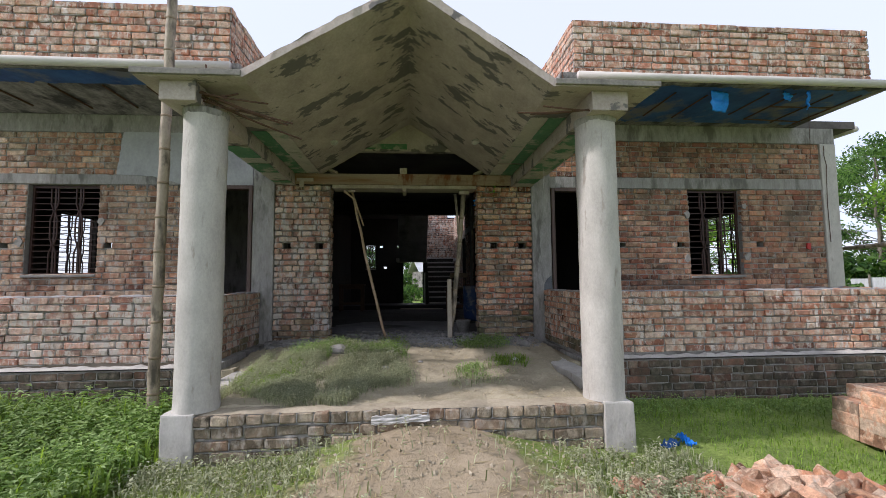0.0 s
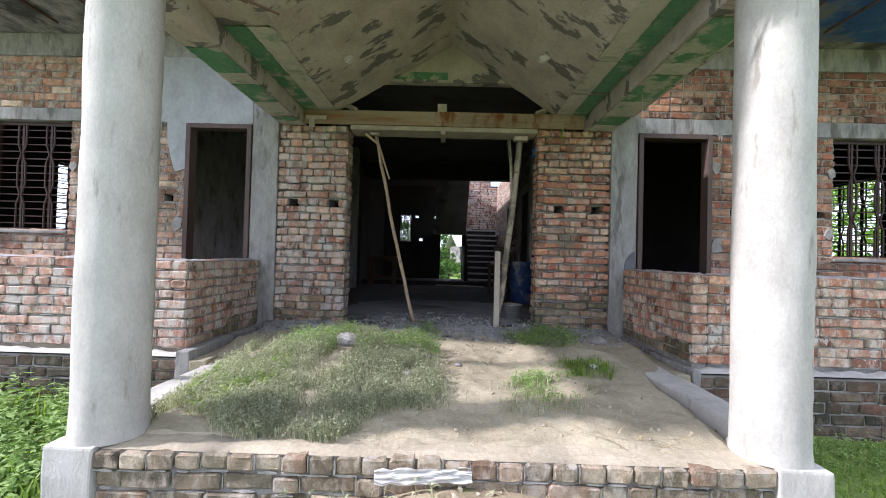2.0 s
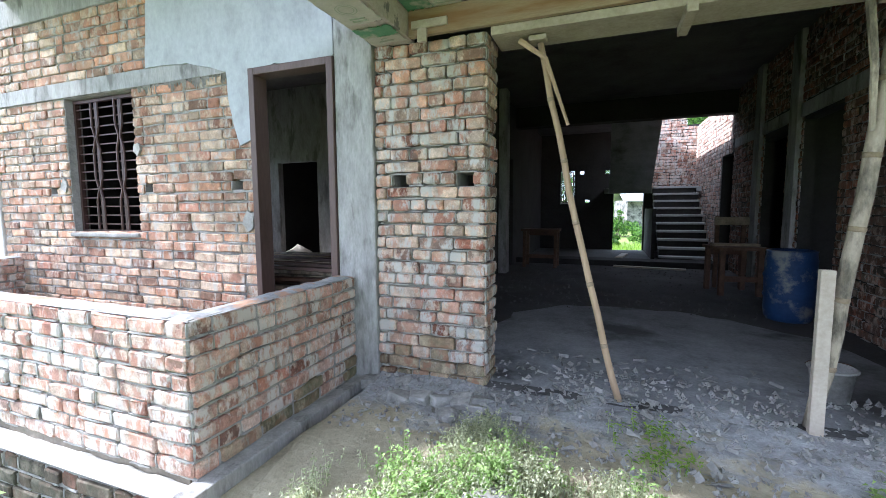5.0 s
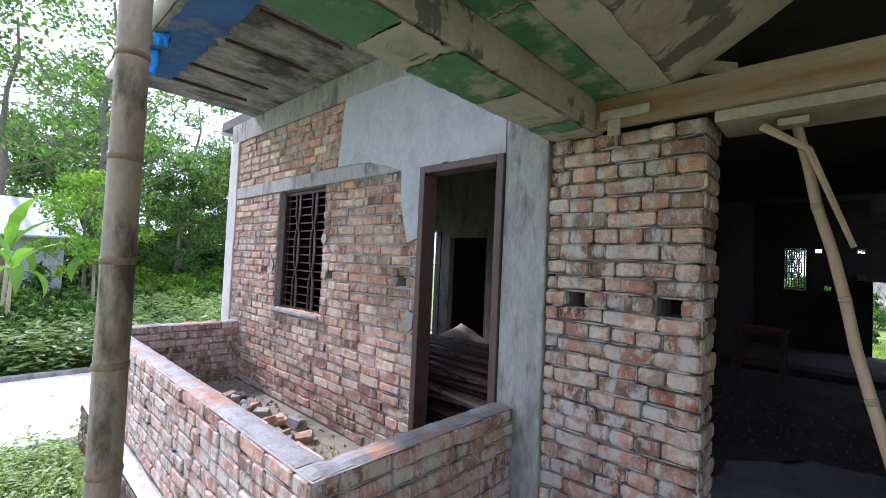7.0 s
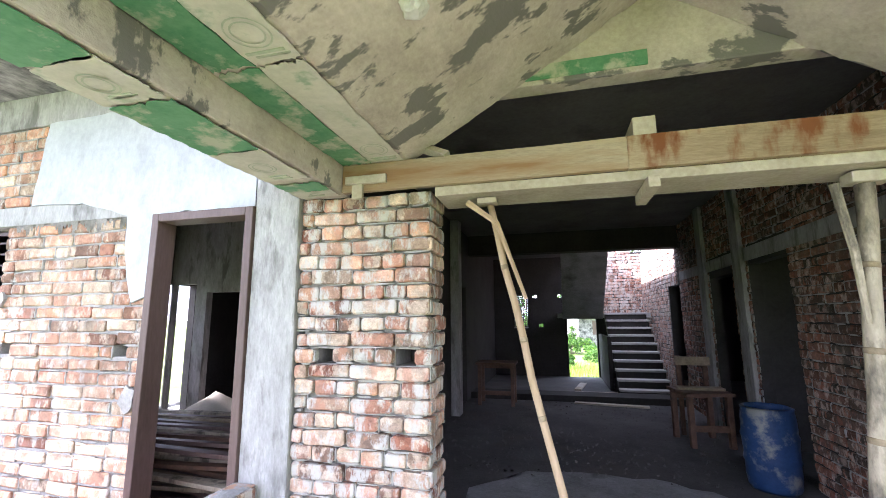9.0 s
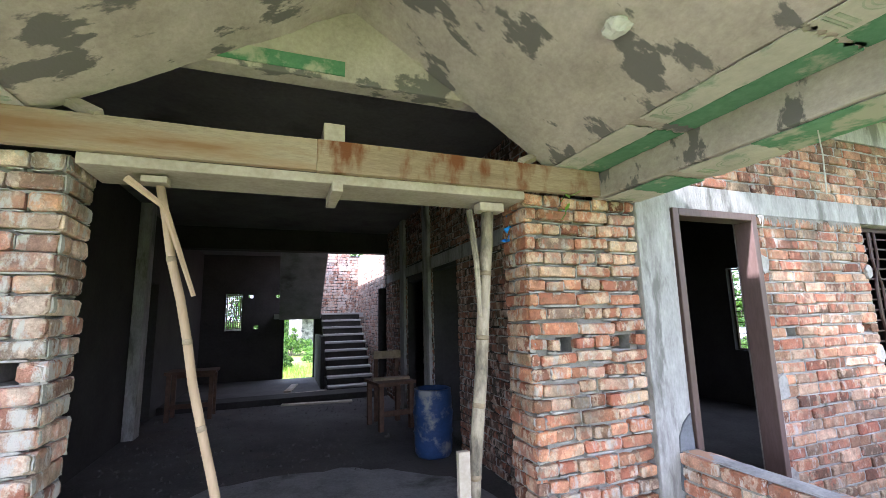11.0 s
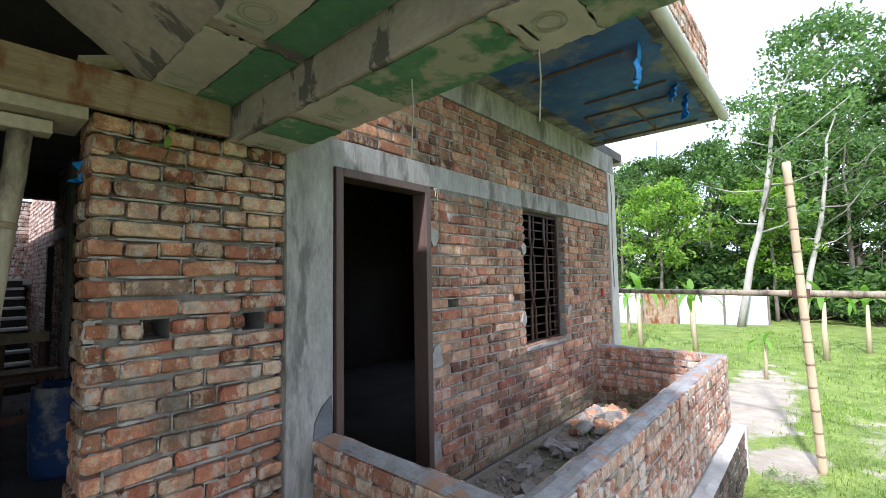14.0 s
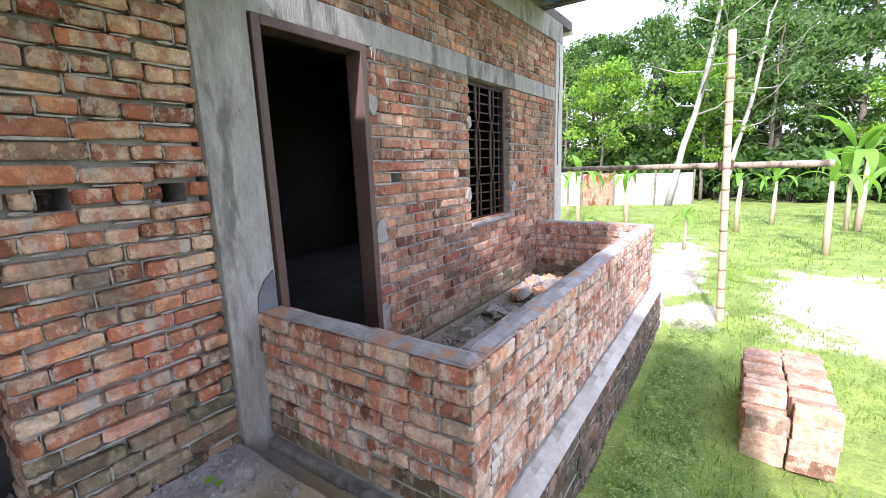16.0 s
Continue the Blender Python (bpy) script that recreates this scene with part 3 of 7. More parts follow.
def mortar_cap(name, x0, x1, y0, y1, z, parent, material, seed=0, thick=0.022):
    """A rough trowelled bed along a wall's top."""
    bm = bmesh.new()
    lx, ly = x1 - x0, y1 - y0
    nx, ny = max(3, int(lx / 0.05)), max(3, int(ly / 0.05))
    grid = [[bm.verts.new((x0 + lx * i / nx, y0 + ly * j / ny, 0)) for j in range(ny + 1)] for i in range(nx + 1)]
    for i in range(nx + 1):
        for j in range(ny + 1):
            v = grid[i][j]
            edge = i in (0, nx) or j in (0, ny)
            n = noise.noise(Vector((v.co.x * 9, v.co.y * 9, seed)))
            v.co.z = z - 0.004 if edge else z + thick * max(0.15, 0.55 + n)
            if edge:
                v.co.x += noise.noise(Vector((v.co.x * 14, v.co.y * 14, seed + 3))) * 0.008
    for i in range(nx):
        for j in range(ny):
            bm.faces.new((grid[i][j], grid[i + 1][j], grid[i + 1][j + 1], grid[i][j + 1]))
    return part(name, bm, material, parent, "rough grey mortar bed")

# ---------------------------------------------------------------- the plan, in metres
F = 6.125                                   # face of the front wall
XL, XR = -6.55, 6.62                        # ends of the house
FLOOR, BEAM, SOFFIT = 0.66, 3.54, 3.79
DOOR_L, DOOR_R = (-2.93, -2.20), (2.055, 2.85)
WIN_L, WIN_R = (-5.16, -4.24, 1.58, 2.81), (4.18, 5.02, 1.50, 2.81)
PIER_L, PIER_R = (-1.90, -1.145), (0.965, 1.76)
HALL = (-2.20, 1.62)
REAR = 16.0

# ---------------------------------------------------------------- ground


def ground_height(x, y):
    h = 0.10 + 0.05 * noise.noise(Vector((x * 0.5, y * 0.5, 0))) + 0.03 * noise.noise(Vector((x * 2.3, y * 2.3, 4))) + 0.014 * noise.noise(Vector((x * 6.5, y * 6.5, 9)))
    h -= 0.10 * max(0.0, min(1.0, (2.4 - y) / 1.6)) * math.exp(-(x / 3.0) ** 2)
    h += 0.25 * math.exp(-((x - 0.15) / 0.85) ** 2 - ((y - 3.25) / 0.55) ** 2)
    h += 0.12 * math.exp(-((x + 4.2) / 1.8) ** 2 - ((y - 4.2) / 0.8) ** 2)
    h -= 0.17 * math.exp(-((x - 4.5) / 1.2) ** 2 - ((y - 3.3) / 0.8) ** 2)
    if -9.9 < x < -6.3:
        h -= 0.10
    if math.hypot(x, y) > 30:
        h = 0.08
    return h


def ground_sheet():
    xs = sorted({*np.round(np.arange(-9, 12.01, 0.09), 3).tolist(), *np.arange(-40, 41, 2.0).tolist(), -1500.0, -300.0, -100.0, 100.0, 300.0, 1500.0})
    ys = sorted({*np.round(np.arange(-2, 6.31, 0.09), 3).tolist(), *np.arange(-40, 41, 2.0).tolist(), -1500.0, -300.0, -100.0, 100.0, 300.0, 1500.0})
    vs = [(x, y, ground_height(x, y)) for x in xs for y in ys]
    n = len(ys)
    fs = [(i * n + j, (i + 1) * n + j, (i + 1) * n + j + 1, i * n + j + 1) for i in range(len(xs) - 1) for j in range(n - 1)]
    return tagged(from_arrays("ground", vs, fs, M_GROUND), "uneven yard with grass, bare mud and pale sand", "ground", kind="structure")


ground_sheet()

# grey dust trodden into the hall
def dust_sheet():
    bm = bmesh.new()
    pts = []
    for i in range(60):
        a = math.tau * i / 60
        rr = 1 + 0.25 * noise.noise(Vector((math.cos(a) * 2, math.sin(a) * 2, 5))) + 0.1 * noise.noise(Vector((math.cos(a) * 7, math.sin(a) * 7, 6)))
        pts.append(bm.verts.new((max(-1.6, min(1.5, -0.05 + 1.5 * rr * math.cos(a))), max(6.2, 7.0 + 1.7 * rr * math.sin(a)), 0.664)))
    f = bm.faces.new(pts)
    bmesh.ops.triangulate(bm, faces=[f])
    structure("floor_dust", bm, M_DUST, "grey cement dust trodden over the hall floor", "floor")


dust_sheet()
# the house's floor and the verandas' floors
structure("floor_hall", block(XL + 0.05, XR - 0.05, F - 0.02, REAR, 0.12, FLOOR), M_FLOOR_SHADED, "dusty earth and cement floor, darkened for the dim inside", "floor")
structure("floor_veranda_left", block(-6.2, -2.12, 4.82, F - 0.02, 0.12, 0.64), M_SOIL, "earth-filled veranda floor", "floor")
structure("floor_veranda_right", block(1.98, 5.92, 4.82, F - 0.02, 0.12, 0.64), M_SOIL, "earth-filled veranda floor", "floor")


def porch_height(x, y):
    t = (y - 3.4) / (F - 3.4)
    h = 0.478 + 0.152 * min(1, t * 1.3)
    h += 0.09 * math.exp(-((x + 0.75) / 0.7) ** 2 - ((y - 4.75) / 0.6) ** 2)
    h += 0.045 * max(0.0, min(1.0, (y - 5.75) / 0.5)) - 0.075 * max(0.0, y - F) / 0.5
    h -= 0.08 * max(0.0, min(1.0, (abs(x + 0.04) - 1.48) / 0.14)) * max(0.0, min(1.0, (5.2 - y) / 0.5))
    h += 0.028 * noise.noise(Vector((x * 3, y * 3, 1))) + 0.014 * noise.noise(Vector((x * 9, y * 9, 2)))
    return h


def porch_fill():
    bm = bmesh.new()
    nx, ny = 120, 110
    g = [[bm.verts.new((-1.88 + 3.62 * i / nx, 3.5 + 3.2 * j / ny, 0)) for j in range(ny + 1)] for i in range(nx + 1)]
    for row in g:
        for v in row:
            v.co.z = porch_height(v.co.x, v.co.y) - (0.03 if v.co.y < 3.53 else 0)
    for i in range(nx):
        for j in range(ny):
            bm.faces.new((g[i][j], g[i + 1][j], g[i + 1][j + 1], g[i][j + 1]))
    return structure("floor_porch", bm, M_PORCH, "dry mud fill of the entrance porch", "floor")


porch_fill()

# ---------------------------------------------------------------- front walls
T = 0.13


def local(holes, u0, z0):
    return [(a - u0, b - u0, c - z0, d - z0) for a, b, c, d in holes]


def putlogs(*at):
    return [(x - 0.055, x + 0.055, z - 0.045, z + 0.04) for x, z in at]


def front_wall(name, x0, x1, holes, seed, label):
    """One side of the front: bricks below and above the lintel band."""
    bm = wall_x(F, F + T, x0, x1, FLOOR - 0.3, BEAM, holes)
    w = structure(name, bm, M_MORTAR, label, "wall")
    z0 = FLOOR - 0.02
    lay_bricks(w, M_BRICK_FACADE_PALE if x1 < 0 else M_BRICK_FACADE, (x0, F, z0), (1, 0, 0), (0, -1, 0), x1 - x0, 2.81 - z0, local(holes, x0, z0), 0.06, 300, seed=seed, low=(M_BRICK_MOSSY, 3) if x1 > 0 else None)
    return w


holes_l = [(*DOOR_L, 0.3, 2.81), WIN_L, *putlogs((-3.12, 1.985), (-4.10, 1.985), (-5.42, 1.99))]
holes_r = [(*DOOR_R, 0.3, 2.81), WIN_R, *putlogs((3.12, 1.98), (4.04, 1.98), (5.3, 1.98))]
wl = front_wall("wall_front_left", -6.30, -2.198, holes_l, 11, "weathered red brick front wall with patches of grey plaster")
wr = front_wall("wall_front_right", 2.045, 6.36, holes_r, 12, "weathered brown brick front wall with stained mortar")
lay_bricks(wl, M_BRICK_FACADE_PALE, (-6.30, F, 2.95), (1, 0, 0), (0, -1, 0), 2.31, 0.59, (), 0.12, 120, seed=13)
lay_bricks(wr, M_BRICK_FACADE, (2.045, F, 2.98), (1, 0, 0), (0, -1, 0), 4.315, 0.56, (), 0.12, 180, seed=14)

# lintel bands
structure("lintel_left", block(-6.30, -2.93, F - 0.022, F + 0.1, 2.815, 2.95, 0.006, 2, 0.006, 1), M_CONCRETE, "grey concrete lintel band", "lintel")
structure("lintel_right", block(2.045, 6.36, F - 0.022, F + 0.1, 2.815, 2.98, 0.006, 2, 0.006, 2), M_CONCRETE, "grey concrete lintel band", "lintel")
# beam over the walls
structure("ring_beam_left", block(XL, -1.9, F - 0.026, F + 0.22, BEAM, SOFFIT, 0.008, 2, 0.006, 3), M_CONCRETE, "grey concrete ring beam", "beam")
structure("ring_beam_right", block(1.76, XR, F - 0.026, F + 0.22, BEAM, SOFFIT, 0.008, 2, 0.006, 4), M_CONCRETE, "grey concrete ring beam", "beam")
structure("ring_beam_middle", block(-1.9, 1.76, F - 0.016, F + 0.10, 3.335, SOFFIT, 0.008, 2, 0.006, 5), M_CANOPY, "concrete beam over the entrance with green print marks", "beam")


# plaster coats on the left wall
def plaster_coat(name, outline, y, seed):
    """A trowelled coat with a ragged rim, proud of the bricks."""
    bm = bmesh.new()
    pts = []
    n = len(outline)
    for i in range(n):
        a, b = Vector(outline[i]), Vector(outline[(i + 1) % n])
        k = max(1, int((b - a).length / 0.06))
        for j in range(k):
            p = a.lerp(b, j / k)
            d = noise.noise_vector(Vector((p.x * 11, p.y * 11, seed))) * 0.016
            pts.append((p.x + d.x, p.y + d.y))
    front = [bm.verts.new((x, y, z)) for x, z in pts]
    back = [bm.verts.new((x, y + 0.03, z)) for x, z in pts]
    bm.faces.new(front)
    for i in range(len(pts)):
        j = (i + 1) % len(pts)
        bm.faces.new((front[i], back[i], back[j], front[j]))
    bmesh.ops.triangulate(bm, faces=[f for f in bm.faces if len(f.verts) > 4])
    bmesh.ops.recalc_face_normals(bm, faces=bm.faces[:])
    return bm


structure("plaster_left", plaster_coat("p", [(-4.02, 2.95), (-3.55, 2.93), (-3.15, 2.82), (-3.13, 2.55), (-3.04, 2.26), (-2.935, 2.30), (-2.935, 2.813), (-2.20, 2.813), (-2.20, 3.545), (-3.95, 3.545)], F - 0.034, 3),
          M_PLASTER, "smooth grey cement plaster patch with ragged rim", "plaster")
def daub(index, x, z, w, h):
    """A lumpy hand-thrown daub."""
    r = random.Random(index)
    ring = []
    for k in range(11):
        a, q = k * math.tau / 11, r.uniform(0.7, 1.2)
        ring.append((x + w * q * math.cos(a), z + h * q * math.sin(a)))
    structure("plaster_patch_%d" % index, plaster_coat("p", ring, F - 0.032, 20 + index), M_JOINT, "rough pale daub of mortar round an anchor", "plaster")


for i, (x, z, w, h) in enumerate(((2.92, 1.60, 0.06, 0.10), (2.90, 2.46, 0.045, 0.07), (2.90, 0.98, 0.045, 0.12), (4.13, 1.77, 0.045, 0.06), (4.14, 2.42, 0.04, 0.05), (5.07, 1.79, 0.05, 0.06), (5.06, 2.55, 0.04, 0.05), (-3.0, 1.70, 0.055, 0.08), (-5.22, 2.02, 0.05, 0.07), (-4.19, 2.3, 0.04, 0.06))):
    daub(i + 1, x, z, w, h)


structure("plaster_fresh", plaster_coat("p", [(1.90, 1.10), (2.035, 1.05), (2.03, 1.52), (1.97, 1.47), (1.93, 1.40)], F - 0.047, 41), M_FRESH, "dark smear of fresh cement on the post", "plaster")
structure("paint_mark", plaster_coat("p", [(6.04, 1.90), (6.10, 1.89), (6.11, 1.98), (6.05, 1.99)], F - 0.032, 42), M_REDMARK, "small red paint mark on the bricks", "paint mark")

# concrete posts in the front wall
def post(name, x0, x1, z0, z1, label, y0=F - 0.035, y1=F + 0.22, mat=None, seed=0):
    structure(name, block(x0, x1, y0, y1, z0, z1, 0.012, 3, 0.007, seed), mat or M_CONCRETE, label, "post")


post("post_entrance_left", -2.197, -1.90, 0.3, BEAM, "cast concrete post streaked with cement", seed=1)
post("post_entrance_right", 1.76, 2.045, 0.3, BEAM, "cast concrete post streaked with cement", seed=2)
post("post_corner_left", XL, -6.30, 0.1, BEAM, "pale concrete corner post", seed=3, mat=M_COLUMN)
post("post_corner_right", 6.36, XR, 0.1, BEAM, "pale concrete corner post", seed=4, mat=M_COLUMN)

# brick piers beside the entrance
PD = 0.26
for name, (x0, x1), inner, logs, seed in (("wall_pier_left", PIER_L, 1, ((-1.73, 1.972), (-1.285, 1.968)), 21), ("wall_pier_right", PIER_R, -1, ((1.20, 1.965), (1.62, 1.965)), 22)):
    holes = putlogs(*logs)
    w = structure(name, wall_x(F + 0.026, F + PD, x0 + 0.03, x1 - 0.03, 0.3, 2.83, holes), M_MORTAR_DARK, "unplastered pink and buff brick pier with two putlog holes", "wall")
    z0 = 0.54
    kind = M_BRICK_PIER_PALE if inner > 0 else M_BRICK_PIER
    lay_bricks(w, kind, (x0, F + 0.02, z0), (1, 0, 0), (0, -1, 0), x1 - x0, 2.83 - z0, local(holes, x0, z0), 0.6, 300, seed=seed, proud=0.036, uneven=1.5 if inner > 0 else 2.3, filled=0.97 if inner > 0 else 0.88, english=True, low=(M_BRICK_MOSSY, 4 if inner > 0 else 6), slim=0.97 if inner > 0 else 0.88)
    if inner > 0:
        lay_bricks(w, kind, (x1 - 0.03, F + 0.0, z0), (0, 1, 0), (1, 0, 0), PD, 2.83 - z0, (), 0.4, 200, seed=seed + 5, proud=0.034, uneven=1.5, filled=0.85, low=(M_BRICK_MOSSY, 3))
    else:
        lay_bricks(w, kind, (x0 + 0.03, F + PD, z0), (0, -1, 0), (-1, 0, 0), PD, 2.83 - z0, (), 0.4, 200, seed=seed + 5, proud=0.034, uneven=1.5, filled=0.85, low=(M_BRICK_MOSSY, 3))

# ---------------------------------------------------------------- veranda parapets and their bases




TOP, LEDGE, PT = 1.32, 0.61, 0.125


def low_wall(name, x0, x1, y0, y1, faces, seed, lim=300):
    w = structure(name, block(x0 + 0.008, x1 - 0.008, y0 + 0.008, y1 - 0.008, 0.45, TOP), M_MORTAR, "low veranda wall of pink bricks with a mortar-topped edge", "wall")
    for i, (o, a, n, ln) in enumerate(faces):
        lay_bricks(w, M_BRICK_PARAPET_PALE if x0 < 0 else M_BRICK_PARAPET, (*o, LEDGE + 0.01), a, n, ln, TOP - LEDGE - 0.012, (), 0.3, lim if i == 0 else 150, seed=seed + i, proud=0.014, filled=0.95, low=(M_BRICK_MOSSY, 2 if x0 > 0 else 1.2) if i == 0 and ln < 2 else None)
    mortar_cap("mortar_bed", x0 - 0.004, x1 + 0.004, y0 - 0.004, y1 + 0.004, TOP, w, M_CAP, seed, 0.016)


PF = 4.82
# left veranda: the side beside the porch, the front, the far end
low_wall("wall_low_left_side", -2.08 - PT, -2.08, PF, F - 0.04, [((-2.08, PF), (0, 1, 0), (1, 0, 0), F - 0.04 - PF), ((-2.08 - PT, F - 0.04), (0, -1, 0), (-1, 0, 0), F - 0.04 - PF - PT)], 31)
low_wall("wall_low_left_front", -6.16, -2.08 - PT, PF, PF + PT, [((-6.16, PF), (1, 0, 0), (0, -1, 0), 4.08), ((-2.08 - PT, PF + PT), (-1, 0, 0), (0, 1, 0), 3.83)], 33)
low_wall("wall_low_left_end", -6.16, -6.16 + PT, PF + PT, F - 0.01, [((-6.16 + PT, PF + PT), (0, 1, 0), (1, 0, 0), F - PF - PT), ((-6.16, F), (0, -1, 0), (-1, 0, 0), F - PF - PT)], 35)
# right veranda
PFR = 4.80
low_wall("wall_low_right_side", 1.925, 1.925 + PT, PFR, F - 0.04, [((1.925, F - 0.04), (0, -1, 0), (-1, 0, 0), F - 0.04 - PFR), ((1.925 + PT, PFR + PT), (0, 1, 0), (1, 0, 0), F - 0.04 - PFR - PT)], 41)
low_wall("wall_low_right_front", 1.925 + PT, 5.92, PFR, PFR + PT, [((1.925 + PT, PFR), (1, 0, 0), (0, -1, 0), 3.87), ((5.92 - PT, PFR + PT), (-1, 0, 0), (0, 1, 0), 3.6)], 43)
low_wall("wall_low_right_end", 5.92 - PT, 5.92, PFR + PT, F - 0.01, [((5.92 - PT, F), (0, -1, 0), (-1, 0, 0), F - PFR - PT), ((5.92, PFR + PT), (0, 1, 0), (1, 0, 0), F - PFR - PT)], 45)
# the ends of the front walls towards the porch
for w, x, n, sd in ((bpy.data.objects["wall_low_left_side"], -2.08 - PT, 1, 47), (bpy.data.objects["wall_low_right_side"], 1.925, 1, 48)):
    lay_bricks(w, M_BRICK_PARAPET_PALE if sd == 47 else M_BRICK_PARAPET, (x, PF if sd == 47 else PFR, LEDGE + 0.01), (1, 0, 0), (0, -1, 0), PT, TOP - LEDGE - 0.012, (), 0.42, 100, seed=sd, proud=0.014)


def base_wall(name, x0, x1, y0, seed):
    w = structure(name, block(x0, x1, y0 + 0.01, 4.9, -0.1, LEDGE - 0.05), M_MORTAR_DARK, "dark weathered brick base under the veranda", "wall")
    lay_bricks(w, M_BRICK_BASE, (x0, y0 + 0.01, -0.04), (1, 0, 0), (0, -1, 0), x1 - x0, LEDGE - 0.02, (), 0.45, 300, seed=seed)
    mortar_cap("ledge_bed", x0, x1, y0 - 0.01, 4.84, LEDGE - 0.03, w, M_COLUMN, seed, 0.028)
    return w


base_wall("wall_base_left", -6.3, -2.06, 4.72, 51)
base_wall("wall_base_right", 1.92, 5.98, 4.69, 52)
structure("wall_base_left_side", block(-2.09, -1.98, 4.71, F - 0.03, 0.2, 0.62, 0.012, 3, 0.012, 7), M_CONCRETE, "cement-rendered kerb below the low wall", "kerb")
structure("wall_base_right_side", block(1.875, 1.935, 4.68, F - 0.03, 0.2, 0.59, 0.012, 4, 0.012, 8), M_CONCRETE, "cement-rendered kerb below the low wall", "kerb")
structure("wall_base_end", block(5.98, 6.06, 4.67, 4.92, -0.05, 0.6, 0.01, 2, 0.006, 9), M_COLUMN, "pale rendered end of the veranda base", "kerb")

# ---------------------------------------------------------------- porch plinth, columns, beams, canopy
w = structure("wall_porch_front", block(-1.60, 1.52, 3.40, 3.62, -0.15, 0.47), M_MORTAR, "low weathered brick wall in front of the porch", "wall")
lay_bricks(w, M_BRICK_PORCH, (-1.60, 3.40, 0.02), (1, 0, 0), (0, -1, 0), 3.12, 0.364, (), 0.35, 300, seed=61, proud=0.02, uneven=1.7)
lay_bricks(w, M_BRICK_PORCH, (-1.60, 3.39, 0.386), (1, 0, 0), (0, -1, 0), 3.12, 0.0915, (), 1.0, 300, seed=62, proud=0.02, uneven=1.7)
mortar_cap("mortar_bed", -1.6, 1.52, 3.395, 3.62, 0.474, w, M_DIRT, 61, 0.014)
for name, x0, x1, sd in (("plinth_left", -1.835, -1.60, 1), ("plinth_right", 1.52, 1.765, 2)):
    structure(name, block(x0, x1, 3.36, 3.75, -0.15, 0.485, 0.012, 4, 0.012, sd), M_COLUMN, "rendered concrete plinth block", "plinth")
structure("kerb_porch_left", block(-1.88, -1.64, 3.75, 6.0, 0.0, 0.525, 0.02, 4, 0.02, 3), M_COLUMN, "rough cement kerb along the porch", "kerb")
structure("kerb_porch_right", block(1.55, 1.78, 3.75, 6.0, 0.0, 0.545, 0.02, 4, 0.02, 4), M_COLUMN, "rough cement kerb along the porch", "kerb")

# rubble-filled strips between the porch kerbs and the low walls
structure("kerb_fill_left", block(-1.985, -1.86, 4.72, 6.05, 0.0, 0.555, 0.012, 5, 0.02, 31), M_PORCH, "mortar-crusted strip beside the porch kerb", "kerb")
structure("kerb_fill_right", block(1.76, 1.88, 4.69, 6.05, 0.0, 0.555, 0.012, 5, 0.02, 32), M_PORCH, "mortar-crusted strip beside the porch kerb", "kerb")


def round_column(x, y, r, z0, z1, seed):
    th = thing("column", "round plastered concrete column on a square plinth", "column", "porch columns", at=(x, y, z0))
    bm = bmesh.new()
    n, k = 28, 44
    rings = []
    for j in range(k + 1):
        z = (z1 - z0) * j / k
        ring = []
        for i in range(n):
            a = math.tau * i / n
            rr = r * (1 + (0.03 if j == 0 else 0)) + 0.006 * noise.noise(Vector((math.cos(a) * 2, math.sin(a) * 2, z * 2.2 + seed))) + 0.003 * noise.noise(Vector((math.cos(a) * 9, math.sin(a) * 9, z * 9 + seed)))
            ring.append(bm.verts.new((rr * math.cos(a), rr * math.sin(a), z)))
        rings.append(ring)
    for a, b in zip(rings, rings[1:]):
        for i in range(n):
            bm.faces.new((a[i], a[(i + 1) % n], b[(i + 1) % n], b[i]))
    part("shaft", bm, M_COLUMN, th, smooth=True)
    bm = bmesh.new()
    tube(bm, [(0, 0, z1 - z0 - 0.05), (0, 0, z1 - z0 - 0.02), (0, 0, z1 - z0)], [r * 0.99, r * 1.05, r * 1.06], 24)
    for v in bm.verts:
        v.co += noise.noise_vector(v.co * 12) * 0.012
    part("collar", bm, M_CONCRETE, th, "ragged mortar collar")
    return th


round_column(-1.66, 3.54, 0.163, 0.48, 2.83, 1)
round_column(1.60, 3.54, 0.166, 0.48, 2.83, 5)

beam_l = structure("beam_porch_left", block(-1.885, -1.62, 3.27, F + 0.02, 2.83, 2.985, 0.008, 4, 0.006, 11), M_CANOPY, "raw concrete porch beam with green cement-bag prints", "beam")
beam_r = structure("beam_porch_right", block(1.47, 1.765, 3.27, F + 0.02, 2.825, 2.985, 0.008, 4, 0.006, 12), M_CANOPY, "raw concrete porch beam with green cement-bag prints", "beam")
EAVE_L, VALLEY_L, RIDGE, VALLEY_R, EAVE_R = (-2.04, 2.985), (-1.25, 2.985), (-0.01, 3.74), (1.13, 2.985), (1.99, 2.985)


